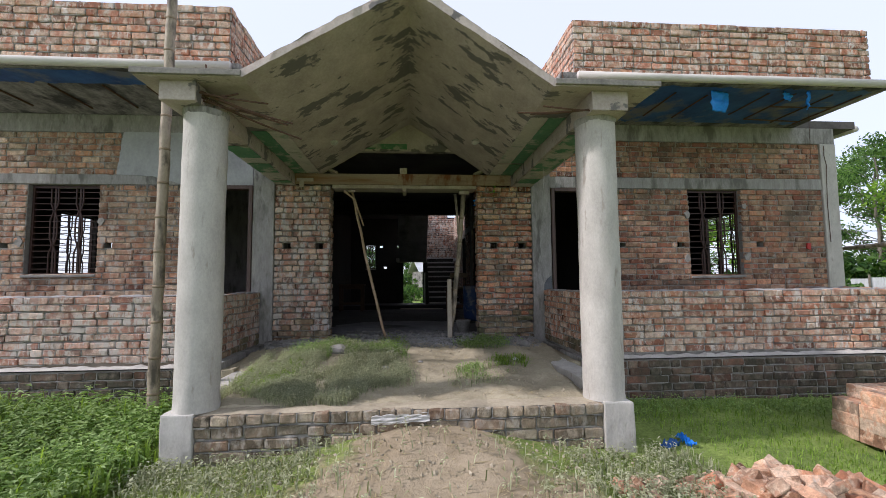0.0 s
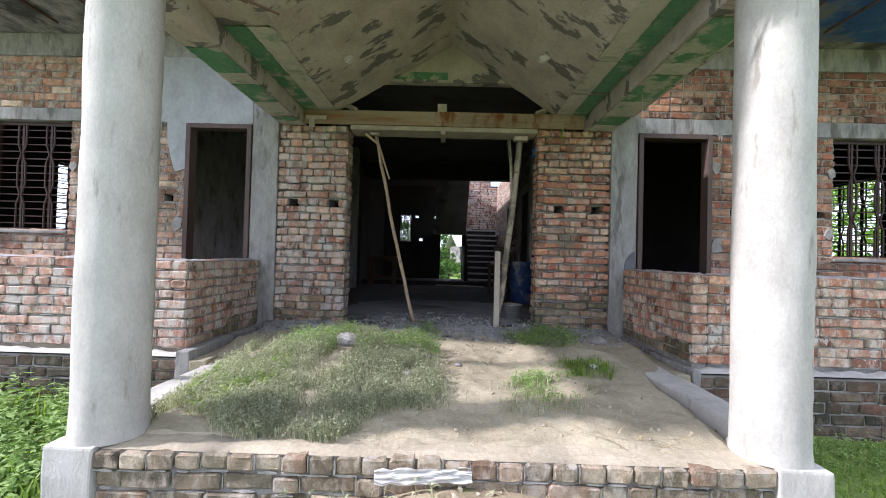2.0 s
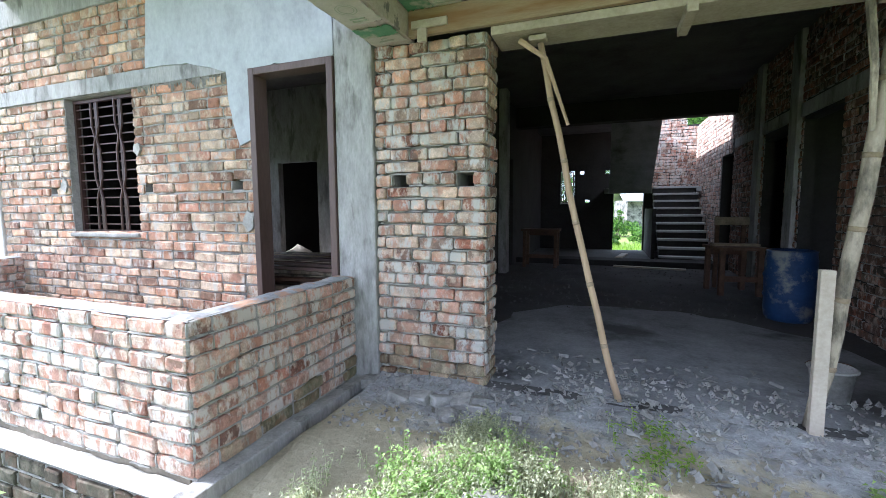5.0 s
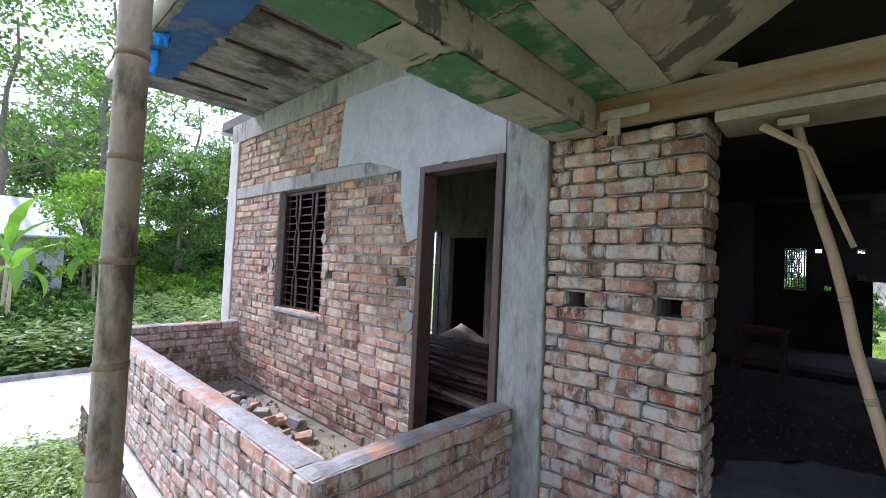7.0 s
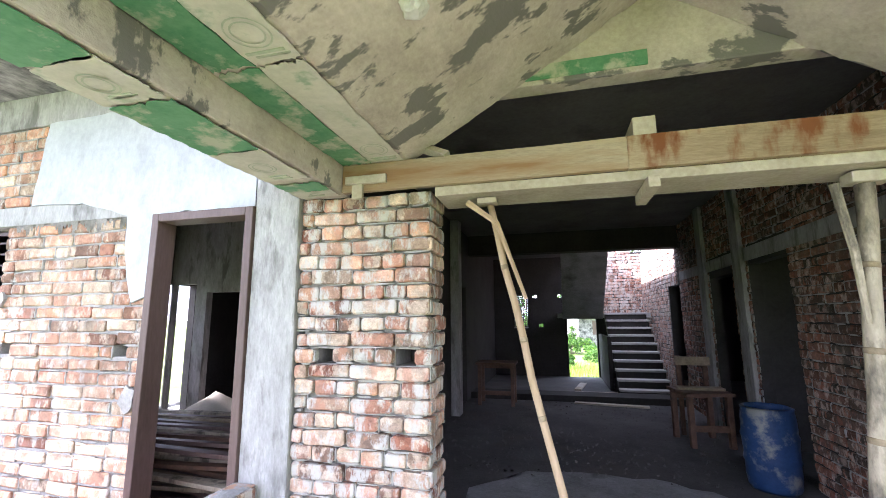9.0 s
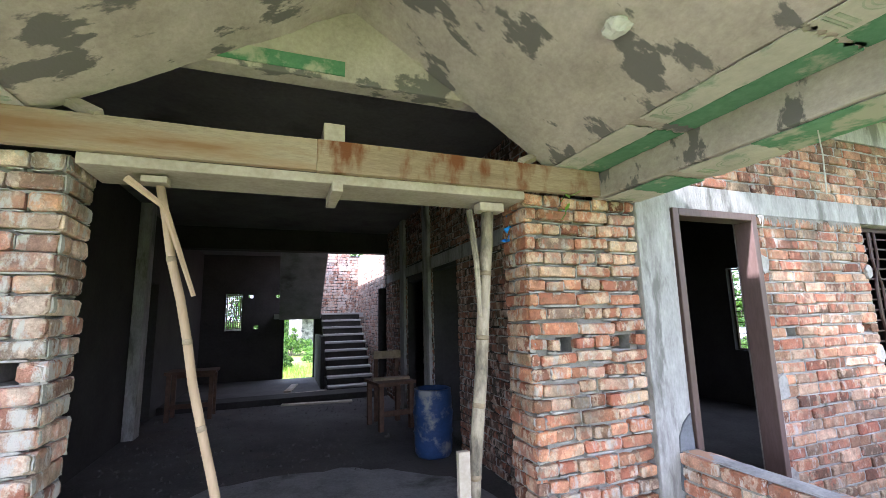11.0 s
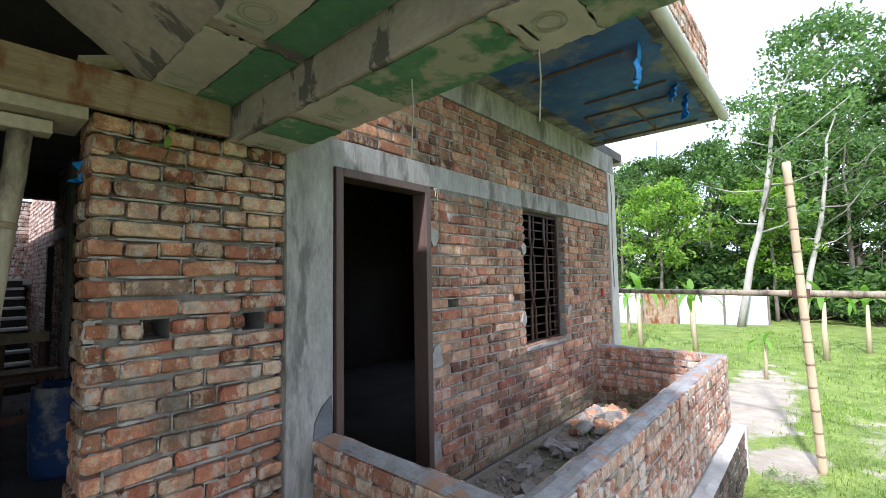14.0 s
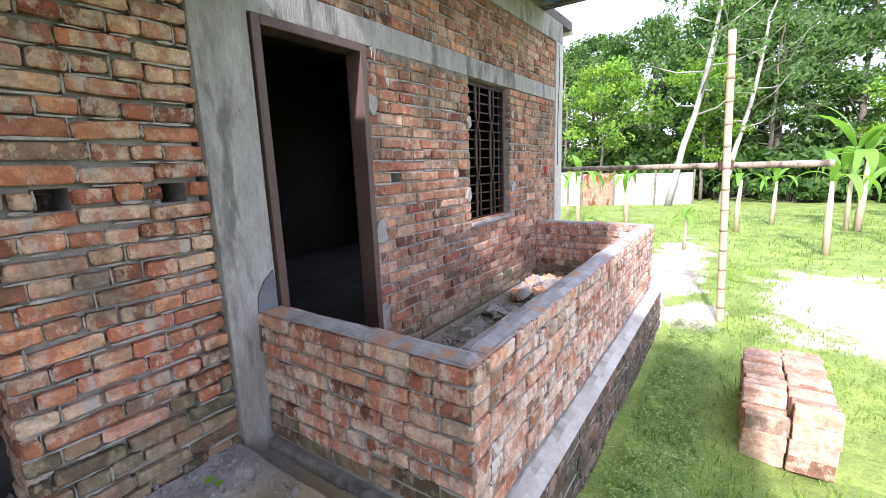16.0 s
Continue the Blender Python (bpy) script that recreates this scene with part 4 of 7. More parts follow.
def canopy():
    """Flat strips over the beams and two slopes that meet at the ridge."""
    bm = bmesh.new()
    y0, y1 = 3.2, F - 0.02
    under = [EAVE_L, VALLEY_L, RIDGE, VALLEY_R, EAVE_R]
    over = [(EAVE_L[0], 3.035), (VALLEY_L[0] - 0.02, 3.04), (RIDGE[0], RIDGE[1] + 0.078), (VALLEY_R[0] + 0.02, 3.04), (EAVE_R[0], 3.035)]
    prof = []
    for seq in (under, over[::-1]):
        for a, b in zip(seq, seq[1:]):
            k = max(1, int(math.dist(a, b) / 0.07))
            prof += [(a[0] + (b[0] - a[0]) * i / k, a[1] + (b[1] - a[1]) * i / k) for i in range(k)]
        prof.append(seq[-1])
    ny = 40
    rings = []
    for j in range(ny + 1):
        ring = []
        for x, z in prof:
            y = y0 + (y1 - y0) * j / ny
            p = Vector((x, y, z))
            d = noise.noise_vector(p * 4) * 0.006 + noise.noise_vector(p * 14) * 0.003
            if j in (0, ny):
                d += noise.noise_vector(p * 17) * 0.012
            ring.append(bm.verts.new(p + d))
        rings.append(ring)
    n = len(prof)
    for a, b in zip(rings, rings[1:]):
        for i in range(n):
            bm.faces.new((a[i], b[i], b[(i + 1) % n], a[(i + 1) % n]))
    bm.faces.new(rings[0])
    bm.faces.new(rings[-1][::-1])
    bmesh.ops.triangulate(bm, faces=[f for f in bm.faces if len(f.verts) > 4])
    bmesh.ops.recalc_face_normals(bm, faces=bm.faces[:])
    return structure("canopy_roof", bm, M_CANOPY, "raw concrete gabled porch canopy with dark formwork stains", "canopy")


canopy()
# the cast edge that the canopy's rim shows
for i, (x0, x1) in enumerate(((-2.05, -1.26), (1.14, 2.0))):
    structure("canopy_rim_%d" % (i + 1), block(x0, x1, 3.175, 3.205, 2.99, 3.035, 0.004, 3, 0.004, 40 + i), M_MORTAR_DARK, "dark cast rim of the canopy", "trim")


def infill(name, pts):
    """Masonry above the canopy's slope, up to the ring beam."""
    bm = bmesh.new()
    a = [bm.verts.new((x, F + 0.004, z)) for x, z in pts]
    b = [bm.verts.new((x, F + 0.05, z + 0.03)) for x, z in pts]
    bm.faces.new(a)
    bm.faces.new(b[::-1])
    for i in range(len(pts)):
        j = (i + 1) % len(pts)
        bm.faces.new((a[i], b[i], b[j], a[j]))
    bmesh.ops.recalc_face_normals(bm, faces=bm.faces[:])
    structure(name, bm, M_CONCRETE, "rough infill between canopy and ring beam", "wall")


infill("wall_infill_left", [(-1.898, 2.84), (-1.62, 2.84), (-1.27, 3.02), (-0.57, 3.42), (-1.898, 3.42)])
infill("wall_infill_right", [(1.758, 2.84), (1.47, 2.84), (1.15, 3.02), (0.50, 3.42), (1.758, 3.42)])

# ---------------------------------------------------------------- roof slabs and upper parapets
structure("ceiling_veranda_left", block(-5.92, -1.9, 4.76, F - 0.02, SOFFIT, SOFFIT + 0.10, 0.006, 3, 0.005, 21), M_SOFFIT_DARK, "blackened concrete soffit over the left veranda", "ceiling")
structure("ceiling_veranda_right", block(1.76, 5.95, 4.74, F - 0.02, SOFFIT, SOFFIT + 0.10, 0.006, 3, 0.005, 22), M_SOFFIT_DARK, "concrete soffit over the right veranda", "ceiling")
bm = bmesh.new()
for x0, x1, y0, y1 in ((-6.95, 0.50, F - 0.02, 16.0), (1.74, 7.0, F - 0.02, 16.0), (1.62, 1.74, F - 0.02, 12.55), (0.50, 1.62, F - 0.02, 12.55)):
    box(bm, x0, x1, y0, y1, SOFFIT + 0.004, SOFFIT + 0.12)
structure("ceiling", bm, M_CEILING_SHADED, "raw concrete roof slab over the rooms, shade in its colour", "ceiling")


def drip_edge(name, pts, label):
    bm = bmesh.new()
    tube(bm, pts, 0.048, 12)
    return tagged(mesh_object(name, bm, M_PIPE, True), label, "trim", kind="structure")


drip_edge("trim_edge_left", [(-5.98, 4.72, 3.835), (-4.5, 4.72, 3.838), (-3, 4.72, 3.834), (-1.98, 4.72, 3.836)], "rounded pale cement edge of the roof slab")
drip_edge("trim_edge_right", [(1.95, 4.70, 3.836), (3, 4.70, 3.833), (4.5, 4.70, 3.838), (6.0, 4.70, 3.835)], "rounded pale cement edge of the roof slab")
drip_edge("trim_edge_side_right", [(7.02, F - 0.02, 3.80), (7.02, 9, 3.80), (7.02, 17, 3.80)], "rounded pale cement edge of the side slab")
drip_edge("trim_edge_side_left", [(-6.98, F - 0.02, 3.80), (-6.98, 9, 3.80), (-6.98, 17, 3.80)], "rounded pale cement edge of the side slab")
for name, x0, x1, inner, y0, sd in (("wall_roof_parapet_left", -5.78, -2.02, -2.02, 4.80, 71), ("wall_roof_parapet_right", 1.94, 5.75, 1.94, 4.79, 75)):
    bm = bmesh.new()
    z1 = 4.57
    box(bm, x0 + 0.006, x1 - 0.006, y0 + 0.006, y0 + 0.125, SOFFIT + 0.08, z1)
    xi = (inner - 0.125, inner - 0.006) if inner < 0 else (inner + 0.006, inner + 0.125)
    box(bm, *xi, y0 + 0.126, 8.2, SOFFIT + 0.08, z1)
    xo = (x0 + 0.006, x0 + 0.125) if inner < 0 else (x1 - 0.125, x1 - 0.006)
    box(bm, *xo, y0 + 0.126, 8.2, SOFFIT + 0.08, z1)
    w = structure(name, bm, M_MORTAR, "unplastered pink brick parapet on the roof edge", "wall")
    zz = SOFFIT + 0.10
    lay_bricks(w, M_BRICK_PARAPET, (x0, y0, zz), (1, 0, 0), (0, -1, 0), x1 - x0, z1 - zz, (), 0.3, 300, seed=sd, proud=0.014)
    if inner < 0:
        lay_bricks(w, M_BRICK_PARAPET, (inner, y0, zz), (0, 1, 0), (1, 0, 0), 3.2, z1 - zz, (), 0.3, 120, seed=sd + 1, proud=0.01)
        lay_bricks(w, M_BRICK_PARAPET, (x0, 8.0, zz), (0, -1, 0), (-1, 0, 0), 3.2, z1 - zz, (), 0.3, 100, seed=sd + 2, proud=0.01)
    else:
        lay_bricks(w, M_BRICK_PARAPET, (inner, 8.0, zz), (0, -1, 0), (-1, 0, 0), 3.2, z1 - zz, (), 0.3, 120, seed=sd + 1, proud=0.01)
        lay_bricks(w, M_BRICK_PARAPET, (x1, y0, zz), (0, 1, 0), (1, 0, 0), 3.2, z1 - zz, (), 0.3, 100, seed=sd + 2, proud=0.01)
    mortar_cap("mortar_bed", x0, x1, y0, y0 + 0.125, z1, w, M_JOINT, sd)

# ---------------------------------------------------------------- inner walls
SIDE_L = [(8.3, 9.2, 1.55, 2.8), (9.46, 9.98, FLOOR, 2.72)]
SIDE_R = [(7.9, 9.0, 1.5, 2.8)]
structure("wall_side_left", wall_y(XL + 0.02, XL + 0.15, F + 0.2, REAR, 0.0, SOFFIT, SIDE_L), M_INNER_SHADED, "unplastered side wall of the house", "wall")
structure("wall_side_right", wall_y(XR - 0.15, XR - 0.02, F + 0.2, REAR, 0.0, SOFFIT, SIDE_R), M_INNER_SHADED, "unplastered side wall of the house", "wall")
w = structure("wall_hall_right", wall_y(HALL[1], HALL[1] + 0.12, F + PD, REAR, 0.3, SOFFIT, [(8.75, 9.65, FLOOR, 2.76), (10.1, 10.95, FLOOR, 2.70), (12.5, 13.3, FLOOR, 2.75)]), M_INNER_SHADED, "dim brick wall of the hall with door openings", "wall")
lay_bricks(w, M_INNER_BRICK_SHADED, (HALL[1], REAR, FLOOR), (0, -1, 0), (-1, 0, 0), REAR - F - PD, SOFFIT - FLOOR, [(REAR - b, REAR - a, 0, d - FLOOR) for a, b, d in ((8.75, 9.65, 3.0), (10.1, 10.95, 3.0), (12.5, 13.3, 3.0), (9.7, 9.95, 4.0), (11.0, 11.25, 4.0), (12.62, 16.1, 5.0))], 0.2, 300, seed=81)
# same wall inside the stairwell: paler bricks paint the daylight falling there
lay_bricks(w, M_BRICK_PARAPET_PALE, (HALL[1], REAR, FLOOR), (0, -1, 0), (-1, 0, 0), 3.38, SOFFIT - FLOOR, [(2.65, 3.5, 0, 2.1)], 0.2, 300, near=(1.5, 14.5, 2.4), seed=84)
structure("wall_hall_left", wall_y(HALL[0] - 0.12, HALL[0], F + PD, REAR, 0.3, SOFFIT, [(11.2, 12.1, FLOOR, 2.75), (8.2, 9.1, FLOOR, 2.75)]), M_INNER_SHADED, "dim wall of the hall with door openings", "wall")
structure("post_hall_left", block(HALL[0] + 0.002, HALL[0] + 0.14, 10.85, 11.1, FLOOR - 0.1, SOFFIT, 0.01, 2, 0.004, 5), M_CONCRETE, "concrete post in the hall", "post")
structure("post_hall_right", block(HALL[1] - 0.06, HALL[1] - 0.002, 9.7, 9.95, FLOOR - 0.1, SOFFIT, 0.01, 2, 0.004, 6), M_CONCRETE, "concrete post in the hall", "post")
structure("post_hall_right_rear", block(HALL[1] - 0.06, HALL[1] - 0.002, 11.0, 11.25, FLOOR - 0.1, SOFFIT, 0.01, 2, 0.004, 7), M_CONCRETE, "concrete post in the hall", "post")
structure("lintel_hall_right", block(HALL[1] - 0.03, HALL[1] - 0.002, F + PD + 0.01, 12.4, 2.80, 2.95, 0.004, 2, 0.003, 8), M_CONCRETE, "concrete lintel band in the hall", "lintel")
structure("beam_hall", block(HALL[0], HALL[1], 12.35, 12.6, 3.40, SOFFIT, 0.008, 2, 0.004, 9), M_INNER_SHADED, "shade-coloured concrete beam across the hall", "beam")
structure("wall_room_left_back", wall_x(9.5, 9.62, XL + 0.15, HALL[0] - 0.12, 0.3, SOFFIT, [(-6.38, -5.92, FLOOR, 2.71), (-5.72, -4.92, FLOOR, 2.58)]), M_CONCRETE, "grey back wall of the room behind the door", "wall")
structure("wall_room_right_back", wall_x(10.0, 10.12, HALL[1] + 0.12, XR - 0.15, 0.3, SOFFIT), M_INNER_SHADED, "dim back wall of the right room", "wall")
structure("wall_room_left_rear", wall_x(13.0, 13.12, XL + 0.15, HALL[0] - 0.12, 0.3, SOFFIT), M_INNER_SHADED, "dim rear wall of a back room", "wall")
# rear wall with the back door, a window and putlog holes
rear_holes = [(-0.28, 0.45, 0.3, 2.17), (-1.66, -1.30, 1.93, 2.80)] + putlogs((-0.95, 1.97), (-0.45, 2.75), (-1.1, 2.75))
w = structure("wall_rear", wall_x(REAR, REAR + 0.13, XL, XR, 0.0, 5.6, [*rear_holes, (1.38, 7.0, 3.85, 5.6), (-7.0, 0.0, 4.0, 5.6)]), M_INNER_SHADED, "brick rear wall that rises over the stairwell", "wall")
# pale bricks again, for the daylight on the stairwell's back wall
lay_bricks(w, M_BRICK_PARAPET_PALE, (0.55, REAR, 2.2), (1, 0, 0), (0, -1, 0), 1.07, 3.3, [(0.83, 1.2, 1.65, 3.4)], 0.25, 300, seed=83)


def staircase():
    th = thing("staircase", "bare concrete staircase that climbs to a landing", "stairs", kind="structure", at=(1.10, 13.0, FLOOR))
    n, run, rise = 10, 0.21, 0.162
    for i in range(n):
        # dark step body and light tread paint the light that comes from above
        bm = block(-0.53, 0.37, i * run + 0.035, (i + 1) * run + 0.035, max(0, i * rise - 0.12), (i + 1) * rise - 0.045, 0.004)
        step = part("step", bm, M_INNER_SHADED, th, "concrete step with the riser's shade in its colour")
        part("tread", block(-0.54, 0.38, i * run, (i + 1) * run + 0.033, (i + 1) * rise - 0.044, (i + 1) * rise, 0.01), M_STEP, step, "tread coloured lighter for the light from above")
    bm = block(-1.62, 0.51, n * run + 0.02, 2.98, n * rise - 0.12, n * rise - 0.002, 0.01)
    part("landing", bm, M_STEP, th)
    bm = bmesh.new()
    a = (n * run + 0.05, n * rise - 0.14)
    b = (0.0, 3.05)
    vs = [bm.verts.new((x, y, z)) for x in (-1.50, -0.56) for y, z in (a, (a[0], a[1] + 0.18), (b[0], b[1] + 0.12), b)]
    for q in ((0, 1, 2, 3), (7, 6, 5, 4), (0, 3, 7, 4), (1, 5, 6, 2), (0, 4, 5, 1), (3, 2, 6, 7)):
        bm.faces.new([vs[i] for i in q])
    bmesh.ops.recalc_face_normals(bm, faces=bm.faces[:])
    part("upper_flight", bm, M_DUST, th, "smooth dark soffit of the upper flight")
    part("side_wall", block(-0.62, -0.54, 0.9, 2.9, 0, 1.1, 0.005), M_INNER_SHADED, th)
    return th


staircase()
structure("floor_step_rear", block(HALL[0] + 0.002, HALL[1] - 0.002, 12.45, 12.95, FLOOR - 0.02, FLOOR + 0.11, 0.012, 2, 0.01, 3), M_INNER_SHADED, "low concrete step at the back of the hall", "step")

# ---------------------------------------------------------------- doors, windows


def door_frame(name, x0, x1, z1, label):
    th = thing(name, label, "door frame", kind="structure", at=((x0 + x1) / 2, F, FLOOR))
    w, h, y0, y1, t = (x1 - x0) / 2, z1 - FLOOR, -0.05, 0.085, 0.052
    part("jamb", block(-w, -w + t, y0, y1, -0.05, h, 0.006), M_FRAME, th)
    part("jamb", block(w - t, w, y0, y1, -0.05, h, 0.006), M_FRAME, th)
    part("head", block(-w + t, w - t, y0, y1, h - t, h, 0.006), M_FRAME, th)
    return th


door_frame("door_1", *DOOR_L, 2.81, "empty dark brown steel door frame in the brick wall")
door_frame("door_2", *DOOR_R, 2.81, "empty dark brown steel door frame in the brick wall")


def window_grille(name, x0, x1, z0, z1, label, facing="y", at=F):
    th = thing(name, label, "window", kind="structure", at=((x0 + x1) / 2, at + 0.075, z0) if facing == "y" else (at, (x0 + x1) / 2, z0), turn=0 if facing == "y" else 90)
    w, h = (x1 - x0) / 2 - 0.012, z1 - z0 - 0.01
    bm = bmesh.new()
    for a in ((-w, -w + 0.028, 0, h), (w - 0.028, w, 0, h), (-w + 0.028, w - 0.028, 0, 0.028), (-w + 0.028, w - 0.028, h - 0.028, h)):
        box(bm, a[0], a[1], -0.018, 0.018, a[2], a[3])
    rim = part("window_frame", bm, M_GRILLE, th)
    n = 15
    for i in range(1, n):
        z = h * i / n
        bm = bmesh.new()
        box(bm, -w + 0.028, w - 0.028, -0.005, 0.005, z - 0.006, z + 0.006)
        part("bar", bm, M_GRILLE, rim)
    for cx in (-w * 0.36, w * 0.36):
        for s in (-1, 1):
            bm = bmesh.new()
            g, q = 0.045, 0.012
            path = [(cx + s * g, h - 0.03), (cx + s * g, h * 0.80), (cx + s * q, h * 0.72), (cx + s * q, h * 0.70), (cx + s * g, h * 0.62), (cx + s * g, h * 0.42), (cx + s * q, h * 0.34), (cx + s * q, h * 0.32), (cx + s * g, h * 0.24), (cx + s * g, 0.03)]
            tube(bm, [(x, -0.012, z) for x, z in path], 0.011, 6)
            part("ornament", bm, M_GRILLE, rim)
        bm = bmesh.new()
        box(bm, cx - 0.012, cx + 0.012, -0.006, 0.012, 0.03, h - 0.03)
        part("upright", bm, M_GRILLE, rim)
    if facing == "y":
        bm = block(-w - 0.02, w + 0.02, -0.115, 0.05, -0.035, 0.004, 0.01, 2, 0.012, z0)
        part("window_sill", bm, M_MORTAR, th, "rough mortar sill")
    return th


window_grille("window_1", *WIN_L, "brown steel window grille with hexagon ornament")
window_grille("window_2", *WIN_R, "brown steel window grille with hexagon ornament")
window_grille("window_3", 7.9, 9.0, 1.5, 2.8, "brown steel window grille in the side wall", "x", XR - 0.08)
window_grille("window_4", 8.3, 9.2, 1.55, 2.8, "brown steel window grille in the side wall", "x", XL + 0.08)
window_grille("window_5", -1.66, -1.30, 1.93, 2.80, "small barred window in the rear wall", "y", REAR)


def drips(name, x0, x1, z1, count, seed):
    """Runs of dried cement under the lintel."""
    r = random.Random(seed)
    vs, fs = [], []
    for _ in range(count):
        x, ln, w = r.uniform(x0, x1), r.uniform(0.02, 0.12) * r.uniform(0.25, 1), r.uniform(0.003, 0.008)
        k = len(vs)
        y = F - 0.026
        vs += [(x - w, y + 0.012, z1), (x, y, z1), (x + w, y + 0.012, z1), (x - w * 0.6, y + 0.012, z1 - ln * 0.8), (x, y + 0.002, z1 - ln * 0.85), (x + w * 0.6, y + 0.012, z1 - ln * 0.8), (x, y + 0.010, z1 - ln)]
        fs += [(k, k + 3, k + 4, k + 1), (k + 1, k + 4, k + 5, k + 2), (k + 3, k + 6, k + 4), (k + 4, k + 6, k + 5)]
    tagged(from_arrays(name, vs, fs, M_JOINT), "pale cement runs dried on the bricks", "cement runs", kind="stuff")


drips("cement_runs_right", 2.9, 4.15, 2.815, 110, 1)
drips("cement_runs_left", -4.15, -3.1, 2.815, 90, 2)

# ---------------------------------------------------------------- formwork over the entrance


M_TIMBER_OLD = mottled("greyed_timber", (0.20, 0.155, 0.105), (0.42, 0.34, 0.245), 2.6, 55, 0.88, 0.6, 0.006, stain=(0.23, 0.13, 0.065), stain_at=(0.52, 0.66), stretch=(0.4, 3, 3))


def formwork():
    th = thing("formwork_beam", "rough timber formwork beam spanning the entrance between brick piers", "formwork", at=(-0.085, 6.07, 2.78))
    part("side_plank", block(-1.53, -0.10, -0.035, 0.0, 0.046, 0.197, 0.004, 3, 0.004, 1), M_TIMBER_OLD, th)
    part("side_plank", block(-0.10, 1.53, -0.037, 0.0, 0.044, 0.199, 0.004, 3, 0.004, 2), M_TIMBER, th, "rust-brown stained plank")
    part("soffit_board", block(-1.02, 1.03, 0.0, 0.28, -0.002, 0.046, 0.004, 3, 0.003, 3), M_TIMBER_PALE, th)
    part("cleat", block(-1.50, -1.27, -0.06, -0.038, 0.08, 0.125, 0.004), M_TIMBER_PALE, th)
    part("cleat", block(-1.46, -1.40, -0.06, -0.038, 0.0, 0.079, 0.004), M_TIMBER_PALE, th)
    part("block", block(-0.07, 0.03, -0.03, 0.24, 0.2, 0.29, 0.006, 0), M_TIMBER_PALE, th)
    bm = block(-0.03, 0.02, -0.06, 0.27, -0.055, -0.004, 0.004)
    part("batten", bm, M_TIMBER_PALE, th)
    for x0, s in ((-0.95, -1), (1.0, 1)):
        bm = bmesh.new()
        tube(bm, [(x0, -0.02, 0.2), (x0 + s * 0.16, 0.05, 0.29)], 0.028, 4)
        part("wedge", bm, M_TIMBER_PALE, th)
    return th


formwork()


def bamboo(name, label, base, top, r0, r1, material, group="", bow=0.0, spacing=0.3, category="bamboo pole", seed=0):
    """A bamboo pole: a tapered, slightly bowed culm and its rings."""
    th = thing(name, label, category, group, at=base)
    rr = random.Random(seed)
    a, b = Vector((0, 0, 0)), Vector(top) - Vector(base)
    side = b.cross(Vector((0, 1, 0))).normalized() if abs(b.y) < abs(b.z) else b.cross(Vector((0, 0, 1))).normalized()
    n = max(6, int(b.length / spacing))
    pts, rad = [], []
    for i in range(n * 2 + 1):
        f = i / (n * 2)
        pts.append(a.lerp(b, f) + side * (bow * math.sin(math.pi * f) + rr.uniform(-0.006, 0.006)))
        rad.append(r0 + (r1 - r0) * f)
    bm = bmesh.new()
    tube(bm, pts, rad, 12)
    culm = part("culm", bm, material, th, smooth=True)
    for i in range(1, n):
        p, q = pts[i * 2], pts[i * 2 + 1]
        d = (q - p).normalized()
        r = rad[i * 2]
        bm = bmesh.new()
        tube(bm, [p - d * 0.014, p - d * 0.004, p + d * 0.004, p + d * 0.012], [r * 1.0, r * 1.07, r * 1.07, r * 1.0], 12)
        part("node_ring", bm, M_NODE, culm, smooth=True)
    return th


prop = bamboo("bamboo_prop", "thin leaning bamboo prop under the formwork", (-0.35, 6.16, 0.63), (-0.845, 6.2, 2.775), 0.020, 0.018, M_BAMBOO_BROWN, "formwork props", 0.02, 0.36, "prop", 1)
bm = bmesh.new()
tube(bm, [(-0.32, -0.03, 1.62), (-0.45, -0.03, 2.0), (-0.60, -0.02, 2.12)], [0.010, 0.014, 0.018], 6)
part("split_brace", bm, M_BAMBOO_BROWN, prop, "split bamboo brace")
bm = block(-0.55, -0.45, -0.03, 0.04, 2.11, 2.14, 0.006)
part("head_block", bm, M_TIMBER_PALE, prop)
prop = bamboo("bamboo_prop", "stout bamboo prop with a split brace under the formwork", (0.555, 6.19, 0.63), (0.77, 6.20, 2.72), 0.034, 0.035, M_BAMBOO_OLD, "formwork props", -0.015, 0.34, "prop", 2)
bm = bmesh.new()
tube(bm, [(0.13, -0.03, 1.5), (0.12, -0.03, 1.8), (0.09, -0.02, 2.09)], [0.012, 0.017, 0.02], 8)
part("split_brace", bm, M_BAMBOO_OLD, prop, "split bamboo brace")
part("head_block", block(0.15, 0.30, -0.04, 0.05, 2.09, 2.14, 0.006), M_TIMBER_PALE, prop)
part("side_board", block(-0.04, 0.02, -0.09, -0.055, 0.0, 0.85, 0.004), M_TIMBER_PALE, prop, "thin board beside the foot")

bamboo("bamboo_pole", "tall weathered bamboo pole standing in the grass by the porch", (-2.40, 4.27, 0.1), (-2.36, 4.26, 5.4), 0.05, 0.043, M_BAMBOO_OLD, "", 0.0, 0.33, "pole", 3)
bamboo("bamboo_post", "pale upright bamboo post carrying a crossbar", (6.56, 4.11, 0.05), (6.30, 4.22, 3.30), 0.040, 0.036, M_BAMBOO, "", 0.0, 0.22, "post", 4)
bar = bamboo("bamboo_crossbar", "long bamboo crossbar tied to an upright post", (7.35, 7.6, 1.93), (6.30, 3.30, 1.93), 0.030, 0.036, M_BAMBOO_OLD, "", 0.02, 0.45, "bar", 5)
bm = bmesh.new()
tube(bm, [(-0.88, -3.42, -0.05), (-0.88, -3.42, 0.05)], 0.075, 12)
part("rope_tie", bm, M_RUST, bar, "dark rope binding")

